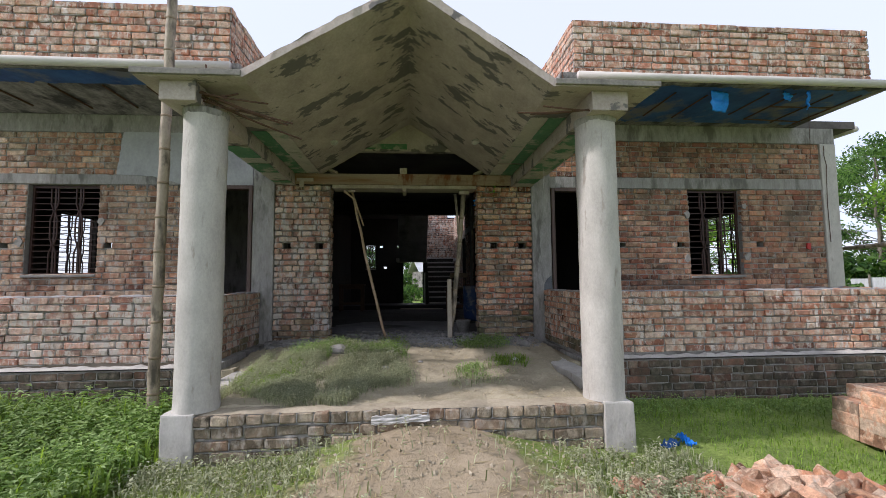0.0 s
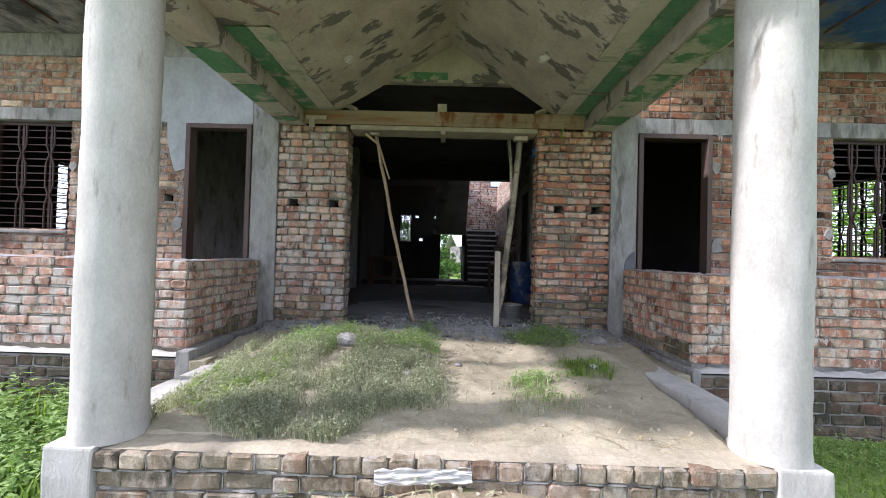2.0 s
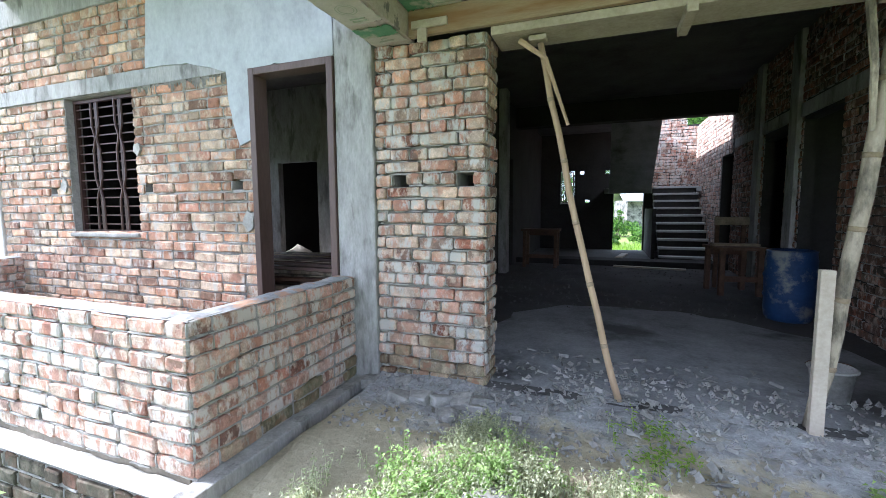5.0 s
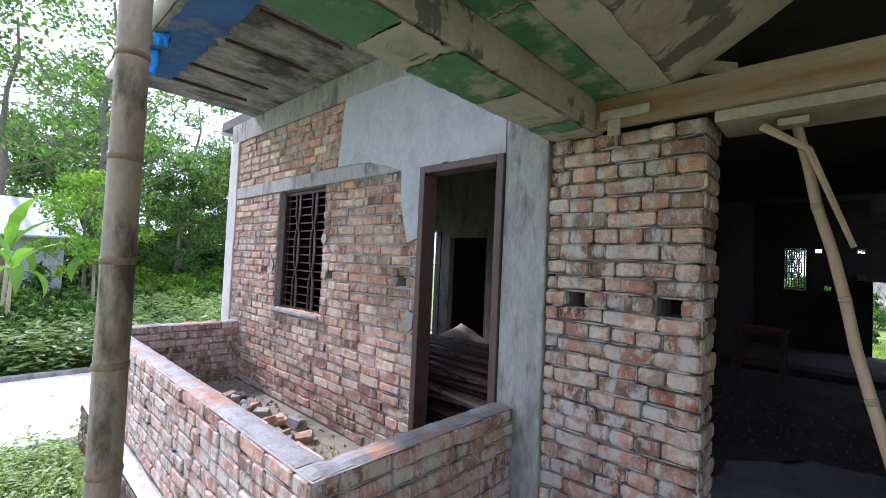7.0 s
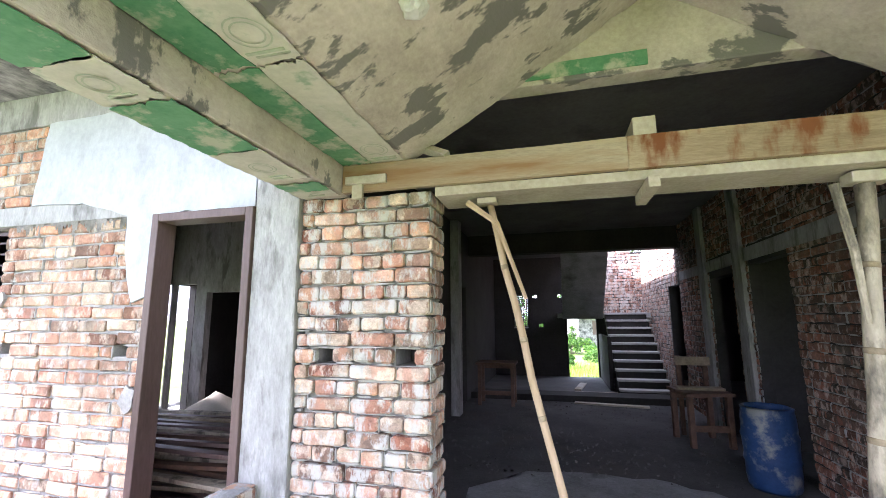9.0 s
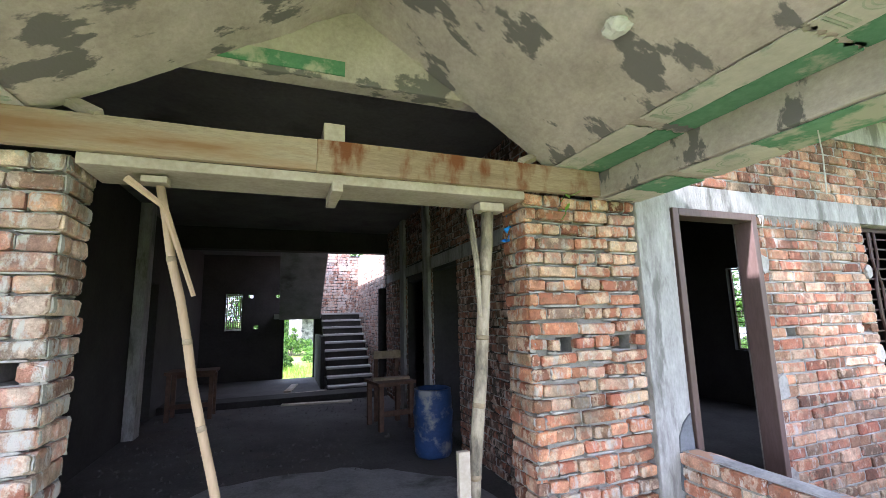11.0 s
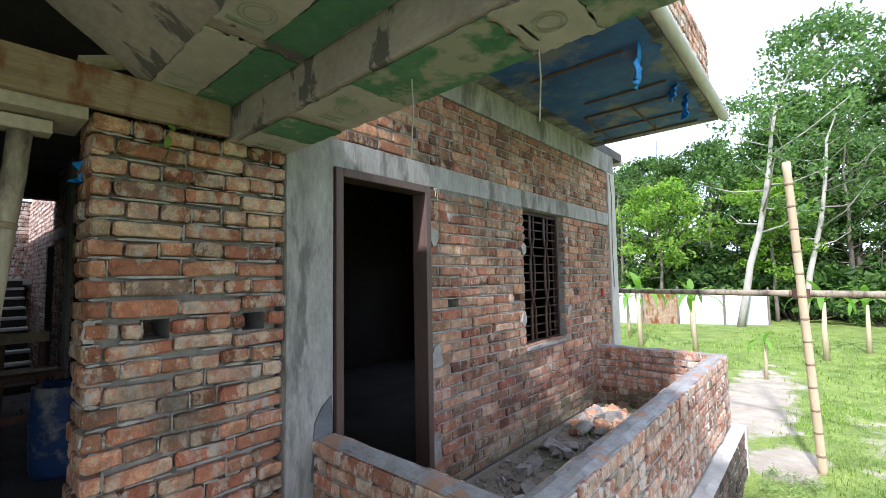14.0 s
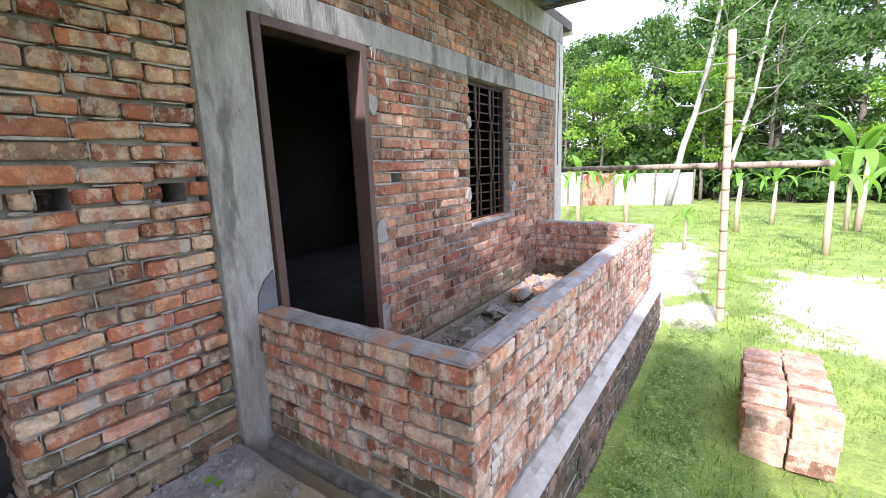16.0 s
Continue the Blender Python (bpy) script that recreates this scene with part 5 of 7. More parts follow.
# ---------------------------------------------------------------- steel and prints on the porch


def rods(name, label, base, ends, r=0.008, sag=0.05):
    th = thing(name, label, "reinforcing steel", at=base)
    for i, e in enumerate(ends):
        bm = bmesh.new()
        s, e2 = Vector((0, 0.01 * i, 0.012 * (i % 3) - 0.02 * (i // 3))), Vector(e)
        pts = [s.lerp(e2, f) - Vector((0, 0, sag * math.sin(math.pi * f) * (0.5 + 0.3 * (i % 3)))) for f in (0, 0.25, 0.5, 0.75, 1)]
        tube(bm, pts, r, 6)
        part("rod", bm, M_RUST, th)
    return th


rods("rebar_bundle", "bundle of rusty bars sticking out of the beam end", (-1.64, 3.33, 2.92), [(0.52, 0.05, -0.06), (0.62, 0.25, -0.16), (0.70, 0.1, -0.20), (0.55, 0.3, -0.20), (0.30, 0.02, 0.0), (0.72, 0.3, -0.26), (0.45, 0.15, -0.12)], 0.007, 0.02)
rods("rebar_bundle", "few rusty bars sticking out of the beam end", (1.50, 3.33, 2.84), [(-0.42, 0.0, 0.03), (-0.62, 0.05, -0.01), (-0.5, 0.1, 0.0)], 0.007, 0.01)
for x in (-1.88, -1.80, -1.74, -1.62, 1.28, 1.34, 1.46, 1.50):
    th = thing("rebar_stub", "short rusty starter bar on the canopy", "reinforcing steel", "starter bars", at=(x, 3.5 + 0.1 * math.sin(x * 9), 3.03))
    bm = bmesh.new()
    tube(bm, [(0, 0, 0), (0.005, 0, 0.12), (0.0, 0.004, 0.15 + 0.03 * math.sin(x * 31))], 0.007, 6)
    part("rod", bm, M_RUST, th)


def bag_print(x0, x1, y0, y1, z, seed, down=0.004, side=0):
    """A cement-bag lining left on the soffit: green field, pale field, a ring and bars of faded print."""
    th = thing("bag_lining", "green and cream cement-bag lining stuck to the concrete", "lining", "bag linings", at=((x0 + x1) / 2, (y0 + y1) / 2, z))
    rr = random.Random(seed)
    lx, ly = (x1 - x0) / 2, (y1 - y0) / 2
    cut = ly * rr.uniform(0.05, 0.55)

    def ragged(a, b, c, d, lift, m, nm):
        bm = bmesh.new()
        n = 14
        low = [(a + (b - a) * i / n, c) for i in range(n)] + [(b, c + (d - c) * i / n) for i in range(n)] + [(b - (b - a) * i / n, d) for i in range(n)] + [(a, d - (d - c) * i / n) for i in range(n)]
        vs = [bm.verts.new((x + rr.uniform(-0.006, 0.006), y + rr.uniform(-0.01, 0.01), -lift)) for x, y in low]
        f = bm.faces.new(vs)
        bmesh.ops.triangulate(bm, faces=[f])
        r = bmesh.ops.extrude_face_region(bm, geom=bm.faces[:])
        for v in r["geom"]:
            if isinstance(v, bmesh.types.BMVert):
                v.co.z += lift
        bmesh.ops.recalc_face_normals(bm, faces=bm.faces[:])
        part(nm, bm, m, th)

    cx = 0.0
    if side:
        ragged(*sorted((side * lx * 0.05, side * lx)), -ly, ly, down, M_GREEN, "green_field")
        ragged(*sorted((-side * lx, side * lx * 0.02)), -ly, ly, down, M_CREAM, "pale_field")
        cut, cx = 0.25 * ly, -side * lx * 0.5
    else:
        ragged(-lx, lx, -ly, cut, down, M_GREEN, "green_field")
        ragged(-lx, lx, cut + 0.004, ly, down, M_CREAM, "pale_field")
    cy = (cut + ly) / 2
    bm = bmesh.new()
    for rad in (0.30, 0.22):
        k = 20
        R = min(lx * (0.8 if side else 1), (ly - cut) / 2) * rad * 1.7
        ring = [(math.cos(i * math.tau / k), math.sin(i * math.tau / k)) for i in range(k)]
        o = [bm.verts.new((cx + c * R, cy + s * R, -down - 0.002)) for c, s in ring]
        q = [bm.verts.new((cx + c * (R - 0.006), cy + s * (R - 0.006), -down - 0.002)) for c, s in ring]
        for i in range(k):
            bm.faces.new((o[i], q[i], q[(i + 1) % k], o[(i + 1) % k]))
    part("ring_print", bm, M_PRINT, th)
    for i in range(3):
        bm = bmesh.new()
        y = cy + (ly - cut) * (0.33 + 0.06 * i)
        y = min(y, ly - 0.03)
        box(bm, cx - lx * rr.uniform(0.3, 0.45), cx + lx * rr.uniform(0.3, 0.45), y - 0.004 * (3 - i), y, -down - 0.003, -down)
        part("print_bar", bm, M_PRINT, th)
    return th


for x0, x1, z, seed in ((-1.61, -1.27, 2.979, 1), (-1.87, -1.635, 2.823, 3), (1.13, 1.46, 2.979, 5), (1.49, 1.75, 2.818, 7)):
    y = 4.35 if x0 < 0 else 3.85
    k = 0
    while y < 5.9:
        ln = 0.62 + 0.14 * ((k * 7 + seed) % 3)
        if y + ln > 6.05:
            ln = 6.05 - y
        bag_print(x0, x1, y, y + ln, z, seed * 10 + k, side=0 if z < 2.9 else (-1 if x0 < 0 else 1))
        y += ln + 0.02 + 0.05 * (k % 2)
        k += 1
th = thing("bag_lining", "torn green print on the entrance beam", "lining", "bag linings", at=(-0.1, F - 0.018, 3.39))
part("green_field", block(-0.62, 0.05, -0.006, 0.004, -0.03, 0.05, 0.0, 2, 0.006, 3), M_GREEN, th)

for x, y, z, r in ((-0.93, 5.2, 3.15, 0.045), (0.80, 5.15, 3.17, 0.05)):
    bm = bmesh.new()
    bmesh.ops.create_icosphere(bm, subdivisions=3, radius=r)
    for v in bm.verts:
        v.co += noise.noise_vector(v.co * 30) * 0.02
        v.co.z *= 0.6
    ob = tagged(mesh_object("mortar_blob", bm, M_PAPER), "pale lump of plaster stuck to the canopy", "plaster lump", "plaster lumps")
    ob.matrix_basis = pose(x, y, z)


# blue sheet, slots and scraps under the right slab
def sheet(name, label, x0, x1, y0, y1, z, material, seed, hole=None):
    bm = bmesh.new()
    nx, ny = int((x1 - x0) / 0.08), int((y1 - y0) / 0.08)
    g = [[bm.verts.new((x0 + (x1 - x0) * i / nx + (0 if 0 < i < nx else 0.05 * noise.noise(Vector((i, j * 0.9, seed)))), y0 + (y1 - y0) * j / ny + (0 if 0 < j < ny else 0.06 * noise.noise(Vector((i * 0.9, j, seed)))),
                        z - 0.004 - 0.006 * abs(noise.noise(Vector((i * 0.7, j * 0.7, seed)))))) for j in range(ny + 1)] for i in range(nx + 1)]
    for i in range(nx):
        for j in range(ny):
            bm.faces.new((g[i][j], g[i][j + 1], g[i + 1][j + 1], g[i + 1][j]))
    return tagged(mesh_object(name, bm, material, True), label, "plastic sheet")


sheet("plastic_sheet", "dusty blue plastic sheet clinging under the roof slab", 1.95, 5.80, 4.80, 5.93, SOFFIT - 0.004, M_BLUE, 1)
sheet("plastic_sheet", "torn strip of blue plastic along the slab edge", -5.5, -2.0, 4.80, 5.12, SOFFIT - 0.004, M_BLUE, 2)


# a dark bar under the slab stands in for a groove in it
def slot(x0, y0, x1, y1):
    th = thing("soffit_slot", "dark bar standing in for a groove in the soffit", "strip", "soffit strips", at=((x0 + x1) / 2, (y0 + y1) / 2, SOFFIT - 0.014))
    bm = bmesh.new()
    tube(bm, [(x0 - (x0 + x1) / 2, y0 - (y0 + y1) / 2, 0), (x1 - (x0 + x1) / 2, y1 - (y0 + y1) / 2, 0)], 0.013, 4)
    part("strip", bm, M_RUST, th)


for x, a, b in ((3.3, 4.95, 5.7), (3.75, 5.0, 5.75), (4.5, 4.9, 5.6), (4.85, 4.9, 5.75), (5.35, 4.9, 5.85), (5.75, 4.9, 5.9), (-3.1, 5.15, 5.8), (-3.6, 5.15, 5.8), (-4.2, 5.15, 5.85), (-4.9, 5.1, 5.8), (-5.4, 5.1, 5.8)):
    slot(x, a, x, b)
slot(4.85, 5.3, 5.75, 5.3)
slot(4.85, 5.75, 5.75, 5.8)


def scrap(x, y, z, w, h, seed, label="bright blue plastic scrap hanging from the slab edge"):
    bm = bmesh.new()
    n = 7
    g = [[bm.verts.new((w * (i / n - 0.5) * (1 - 0.25 * j / n), 0.05 * noise.noise(Vector((i * 0.6, j * 0.6, seed))), -h * j / n)) for j in range(n + 1)] for i in range(n + 1)]
    for i in range(n):
        for j in range(n):
            bm.faces.new((g[i][j], g[i + 1][j], g[i + 1][j + 1], g[i][j + 1]))
    ob = tagged(mesh_object("plastic_scrap", bm, M_BLUE_BRIGHT, True), label, "plastic scrap", "blue scraps")
    ob.matrix_basis = pose(x, y, z, 8, 0, seed * 13)
    sol = ob.modifiers.new("thickness", "SOLIDIFY")
    sol.thickness = 0.003
    return ob


scrap(3.86, 4.92, SOFFIT - 0.01, 0.30, 0.24, 1)
scrap(4.74, 4.90, SOFFIT - 0.01, 0.22, 0.09, 2)
scrap(4.98, 4.85, SOFFIT - 0.01, 0.10, 0.22, 3)
scrap(-4.9, 4.80, SOFFIT - 0.01, 0.18, 0.20, 4)
scrap(-4.5, 4.80, SOFFIT - 0.01, 0.12, 0.10, 5)
for x, y, z, ln in ((1.60, 5.0, 2.82, 0.26), (1.72, 4.6, 2.82, 0.22), (5.3, 5.2, 3.78, 0.7)):
    th = thing("hanging_wire", "thin wire hanging from the concrete", "wire", "hanging wires", at=(x, y, z))
    bm = bmesh.new()
    tube(bm, [(0, 0, 0), (0.006, 0, -ln * 0.4), (-0.004, 0.003, -ln)], 0.0025, 5)
    part("strand", bm, M_PAPER if x < 2 else M_RUST, th)
th = thing("corner_cable", "thin dark cable down the corner post", "cable", at=(6.40, F - 0.045, 2.0))
bm = bmesh.new()
tube(bm, [(0.02, 0, 1.5), (0.0, -0.01, 1.35), (0.03, -0.01, 1.2), (0.01, 0, 0.6), (0.02, 0, 0.0)], 0.005, 5)
part("strand", bm, M_RUST, th)

# ---------------------------------------------------------------- loose bricks, rubble


def loose_mesh(name, material, seed, broken=False):
    r = random.Random(seed)
    bm = bmesh.new()
    lx = 0.245 * (r.uniform(0.35, 0.8) if broken else 1)
    box(bm, -lx / 2, lx / 2, -0.0575, 0.0575, -0.037, 0.037)
    if broken:
        for v in bm.verts:
            if v.co.x > 0:
                v.co += Vector((r.uniform(-0.05, 0.03), r.uniform(-0.015, 0.015), r.uniform(-0.012, 0.012)))
    bmesh.ops.bevel(bm, geom=bm.edges[:], offset=0.007, segments=1, affect="EDGES")
    for v in bm.verts:
        v.co += Vector((r.uniform(-1, 1), r.uniform(-1, 1), r.uniform(-1, 1))) * 0.002
    me = bpy.data.meshes.new(name)
    bm.to_mesh(me)
    bm.free()
    me.materials.append(material)
    return me


WHOLE = [loose_mesh("brick", M_BRICK_LOOSE, i) for i in range(6)]
BROKEN = [loose_mesh("brick", M_BRICK_LOOSE, 50 + i, True) for i in range(10)]
BROKEN_GREY = [loose_mesh("clod", M_RUBBLE, 80 + i, True) for i in range(6)]


def piece(mesh, parent, m, name="brick"):
    ob = new(name, mesh)
    ob.parent = parent
    ob.matrix_basis = m
    return ob


def brick_stack(x0, y0, z, nx, rows, cols, label):
    th = thing("brick_stack", label, "brick stack", at=(x0, y0, z))
    r = random.Random(5)
    for c in range(cols):
        for k in range(rows):
            for i in range(nx):
                if k == rows - 1 and r.random() < 0.12:
                    continue
                m = Matrix.Translation((i * 0.079 + r.uniform(-0.006, 0.006) + (0.02 if k == rows - 1 else 0), c * 0.255 + r.uniform(-0.01, 0.01), 0.055 + k * 0.112)) @ Matrix(((0, 0, 1), (1, 0, 0), (0, 1, 0))).to_4x4()
                piece(r.choice(WHOLE), th, m @ pose(0, 0, 0, r.uniform(-2, 2), r.uniform(-2, 2), 0))
    return th


brick_stack(4.03, 3.53, -0.01, 13, 4, 2, "two-row stack of new orange bricks set on edge")


def heap(name, label, cx, cy, z, rx, ry, h, count, meshes, seed, category, part_name="brick", tilt=40):
    th = thing(name, label, category, at=(cx, cy, z))
    r = random.Random(seed)
    for i in range(count):
        d, a = math.sqrt(r.random()), r.uniform(0, math.tau)
        zz = h * (1 - d ** 1.6) * r.uniform(0.3, 1)
        s = r.uniform(0.75, 1.1)
        piece(r.choice(meshes), th, pose(d * rx * math.cos(a), d * ry * math.sin(a), zz + 0.03, r.uniform(-tilt, tilt), r.uniform(-tilt, tilt), r.uniform(0, 360)) @ Matrix.Scale(s, 4), part_name)
    return th


heap("brick_rubble", "heap of broken orange bricks on the grass", 2.35, 2.62, 0.05, 0.66, 0.34, 0.17, 75, BROKEN + WHOLE[:2], 3, "rubble")
heap("brick_rubble", "few broken bricks beside the heap", 1.35, 2.72, 0.08, 0.25, 0.2, 0.05, 5, BROKEN, 4, "rubble")
heap("brick_rubble", "broken bricks and clods on the veranda floor", 5.0, 5.75, 0.64, 0.5, 0.22, 0.12, 22, BROKEN + BROKEN_GREY, 5, "rubble", "brick", 25)
heap("mortar_rubble", "grey mortar rubble on the veranda floor", 3.9, 5.6, 0.63, 0.8, 0.3, 0.03, 15, BROKEN_GREY, 6, "rubble", "clod", 30)
heap("brick_rubble", "half bricks lying among weeds on the veranda", -4.6, 5.7, 0.64, 0.9, 0.28, 0.05, 20, BROKEN + BROKEN_GREY, 7, "rubble", "brick", 20)
heap("mortar_rubble", "scattered mortar bits at the foot of the pier", -1.5, 5.9, 0.60, 0.6, 0.16, 0.01, 11, [loose_mesh("clod", M_RUBBLE, 120 + i, True) for i in range(3)], 8, "rubble", "clod", 20)


def stones(name, label, count, area, z, size, material, seed):
    """Small chips too many to count."""
    r = random.Random(seed)
    vs, fs = [], []
    base = [(1, 0, 0), (-1, 0, 0), (0, 1, 0), (0, -1, 0), (0, 0, 1), (0, 0, -0.6)]
    tri = [(0, 2, 4), (2, 1, 4), (1, 3, 4), (3, 0, 4), (2, 0, 5), (1, 2, 5), (3, 1, 5), (0, 3, 5)]
    for _ in range(count):
        x, y = r.uniform(*area[0]), r.uniform(*area[1])
        s = size * r.uniform(0.4, 1.6)
        rot = Euler((r.uniform(0, 6), r.uniform(0, 6), r.uniform(0, 6))).to_matrix()
        k = len(vs)
        zz = z(x, y)
        vs += [tuple(Vector((x, y, zz)) + rot @ Vector((p[0] * s * r.uniform(0.6, 1.3), p[1] * s * r.uniform(0.6, 1.2), p[2] * s * 0.6))) for p in base]
        fs += [tuple(i + k for i in t) for t in tri]
    return tagged(from_arrays(name, vs, fs, material), label, "chips", kind="stuff")


stones("mortar_chips", "grey mortar chips scattered before the door", 2200, ((-1.85, 1.7), (5.4, 6.6)), lambda x, y: porch_height(x, min(y, F)) + 0.005, 0.014, M_RUBBLE, 1)
stones("porch_chips", "small clods on the porch mud", 350, ((-1.6, 1.6), (3.6, 5.6)), lambda x, y: porch_height(x, y) + 0.004, 0.012, M_DIRT, 2)
stones("hall_chips", "chips and dirt on the hall floor", 900, ((-2.1, 1.5), (8.5, 12.4)), lambda x, y: FLOOR + 0.002, 0.014, M_FLOOR_SHADED, 3)
stones("yard_chips", "clods on the bare mud before the porch", 700, ((-1.2, 1.7), (1.2, 3.35)), lambda x, y: ground_height(x, y) + 0.004, 0.014, M_DIRT, 4)
stones("veranda_chips", "mortar bits on the veranda floor", 1600, ((2.1, 5.8), (4.95, 6.05)), lambda x, y: 0.645, 0.018, M_RUBBLE, 5)
stones("veranda_chips_left", "mortar bits on the other veranda floor", 500, ((-6.0, -2.25), (4.98, 6.05)), lambda x, y: 0.645, 0.018, M_RUBBLE, 6)
for x, y, s, sd in ((-0.80, 4.95, 0.13, 1), (1.15, 4.75, 0.04, 2), (-0.25, 4.35, 0.04, 3), (0.1, 4.6, 0.03, 4), (1.45, 5.55, 0.09, 5), (-1.25, 5.7, 0.07, 6)):
    bm = bmesh.new()
    bmesh.ops.create_icosphere(bm, subdivisions=2, radius=s)
    for v in bm.verts:
        v.co += noise.noise_vector(v.co * (3 / s * 0.1) + Vector((sd, 0, 0))) * s * 0.5
        v.co.z *= 0.55
    ob = tagged(mesh_object("stone", bm, M_PAPER if sd == 2 else M_RUBBLE), "lump of old mortar lying on the porch mud", "stone", "porch stones")
    ob.matrix_basis = pose(x, y, porch_height(x, y) + s * 0.25)


for x, y, s, sd in ((3.45, 5.42, 0.17, 11), (3.75, 5.35, 0.11, 12), (4.1, 5.5, 0.13, 13), (3.2, 5.6, 0.09, 14)):
    bm = bmesh.new()
    bmesh.ops.create_icosphere(bm, subdivisions=3, radius=s)
    for v in bm.verts:
        v.co += noise.noise_vector(v.co * 9 + Vector((sd, 0, 0))) * s * 0.45
        v.co.z *= 0.3
    ob = tagged(mesh_object("mortar_slab", bm, M_PAPER), "pale crusted slab of spilt mortar on the veranda floor", "mortar slab", "spilt mortar")
    ob.matrix_basis = pose(x, y, 0.64 + s * 0.14)


def crumpled(name, label, x, y, z, w, d, material, seed, rx=0, category="litter", amp=0.05):
    bm = bmesh.new()
    n = 12
    g = [[bm.verts.new((w * (i / n - 0.5), d * (j / n - 0.5) * (0.6 + 0.5 * abs(noise.noise(Vector((i * 0.4, seed, 0))))), amp * noise.noise(Vector((i * 0.5, j * 0.5, seed))))) for j in range(n + 1)] for i in range(n + 1)]
    for i in range(n):
        for j in range(n):
            bm.faces.new((g[i][j], g[i + 1][j], g[i + 1][j + 1], g[i][j + 1]))
    ob = tagged(mesh_object(name, bm, material, False), label, category)
    ob.matrix_basis = pose(x, y, z, rx, 0, seed * 17)
    ob.modifiers.new("thickness", "SOLIDIFY").thickness = 0.003
    return ob


ob = crumpled("paper_bag", "torn pale cement bag draped on the porch wall", -0.08, 3.345, 0.415, 0.44, 0.09, M_PAPER, 0.3, 75, amp=0.02)
crumpled("plastic_litter", "crumpled bright blue plastic on the grass", 2.10, 3.45, 0.12, 0.20, 0.12, M_BLUE, 2)
crumpled("plastic_litter", "crumpled pale blue plastic on the grass", 2.28, 3.52, 0.12, 0.22, 0.09, M_BLUE_BRIGHT, 5)



def flakes():
    """Curled flakes of dried mortar and bag paper before the doorway."""
    r = random.Random(12)
    vs, fs = [], []
    for _ in range(420):
        x, y = r.gauss(-0.6, 0.7), r.uniform(5.5, 6.9)
        if not -1.1 < x < 0.9 and y > F - 0.1 or not -1.8 < x < 1.6:
            continue
        z = porch_height(x, y) + 0.012 if y < 6.28 else FLOOR + 0.012
        a, ln, w = r.uniform(0, math.tau), r.uniform(0.01, 0.04), r.uniform(0.004, 0.014)
        dx, dy = math.cos(a), math.sin(a)
        k = len(vs)
        vs += [(x - dx * ln - dy * w, y - dy * ln + dx * w, z), (x - dx * ln + dy * w, y - dy * ln - dx * w, z + r.uniform(0, 0.02)), (x + dx * ln + dy * w, y + dy * ln - dx * w, z + r.uniform(0, 0.03)), (x + dx * ln - dy * w, y + dy * ln + dx * w, z + r.uniform(0, 0.015))]
        fs.append((k, k + 1, k + 2, k + 3))
    tagged(from_arrays("mortar_flakes", vs, fs, M_RUBBLE), "curled flakes of mortar and bag paper on the ground", "flakes", kind="stuff")


flakes()
th = thing("bucket", "dented pale plastic bucket beside the pier", "bucket", at=(0.80, 6.62, FLOOR))
bm = bmesh.new()
n = 20
rings = [[bm.verts.new((q * math.cos(i * math.tau / n), q * math.sin(i * math.tau / n), z)) for i in range(n)] for q, z in ((0.085, 0), (0.11, 0.18), (0.118, 0.18), (0.118, 0.195), (0.108, 0.195), (0.082, 0.01))]
for a, b in zip(rings, rings[1:]):
    for i in range(n):
        bm.faces.new((a[i], a[(i + 1) % n], b[(i + 1) % n], b[i]))
bm.faces.new(rings[0][::-1])
bm.faces.new(rings[-1])
part("pail", bm, M_RUBBLE, th, smooth=True)
bm = bmesh.new()
tube(bm, [(0.115 * math.cos(a), 0.04 + 0.02 * math.sin(a), 0.19 + 0.02 * math.sin(a)) for a in (0.0, 0.5, 1.0, 1.57, 2.1, 2.6, 3.14)], 0.003, 5)
part("handle", bm, M_RUST, th, "thin wire handle")
scrap(0.98, 6.32, 2.74, 0.07, 0.16, 7, "small blue plastic scrap caught on the pier")

# ---------------------------------------------------------------- in the hall and the left room


def barrel():
    th = thing("barrel", "blue plastic drum smeared with cement standing by the wall", "barrel", at=(1.27, 8.72, FLOOR))
    bm = bmesh.new()
    prof = [(0.24, 0.0), (0.265, 0.03), (0.275, 0.12), (0.27, 0.22), (0.285, 0.25), (0.27, 0.28), (0.275, 0.42), (0.285, 0.45), (0.27, 0.48), (0.268, 0.6), (0.255, 0.67), (0.262, 0.69), (0.24, 0.70), (0.235, 0.66), (0.22, 0.05)]
    n = 28
    rings = [[bm.verts.new((r * k * math.cos(i * math.tau / n), r * k * math.sin(i * math.tau / n), z)) for i in range(n)] for r, z in prof for k in (0.74 + 0.1 * min(z, 0.45),)]
    for a, b in zip(rings, rings[1:]):
        for i in range(n):
            bm.faces.new((a[i], a[(i + 1) % n], b[(i + 1) % n], b[i]))
    bm.faces.new(rings[0][::-1])
    bm.faces.new(rings[-1])
    drum = part("drum", bm, M_BARREL, th, smooth=True)
    bm = bmesh.new()
    tube(bm, [(0.05 * math.cos(a), 0, 0.0) for a in (0,)] + [(0, 0, 0.06), (0, 0, 0.09)], [0.14, 0.15, 0.15], 20)
    part("residue", bm, M_RUBBLE, drum, "grey cement residue in the drum")
    return th


barrel()


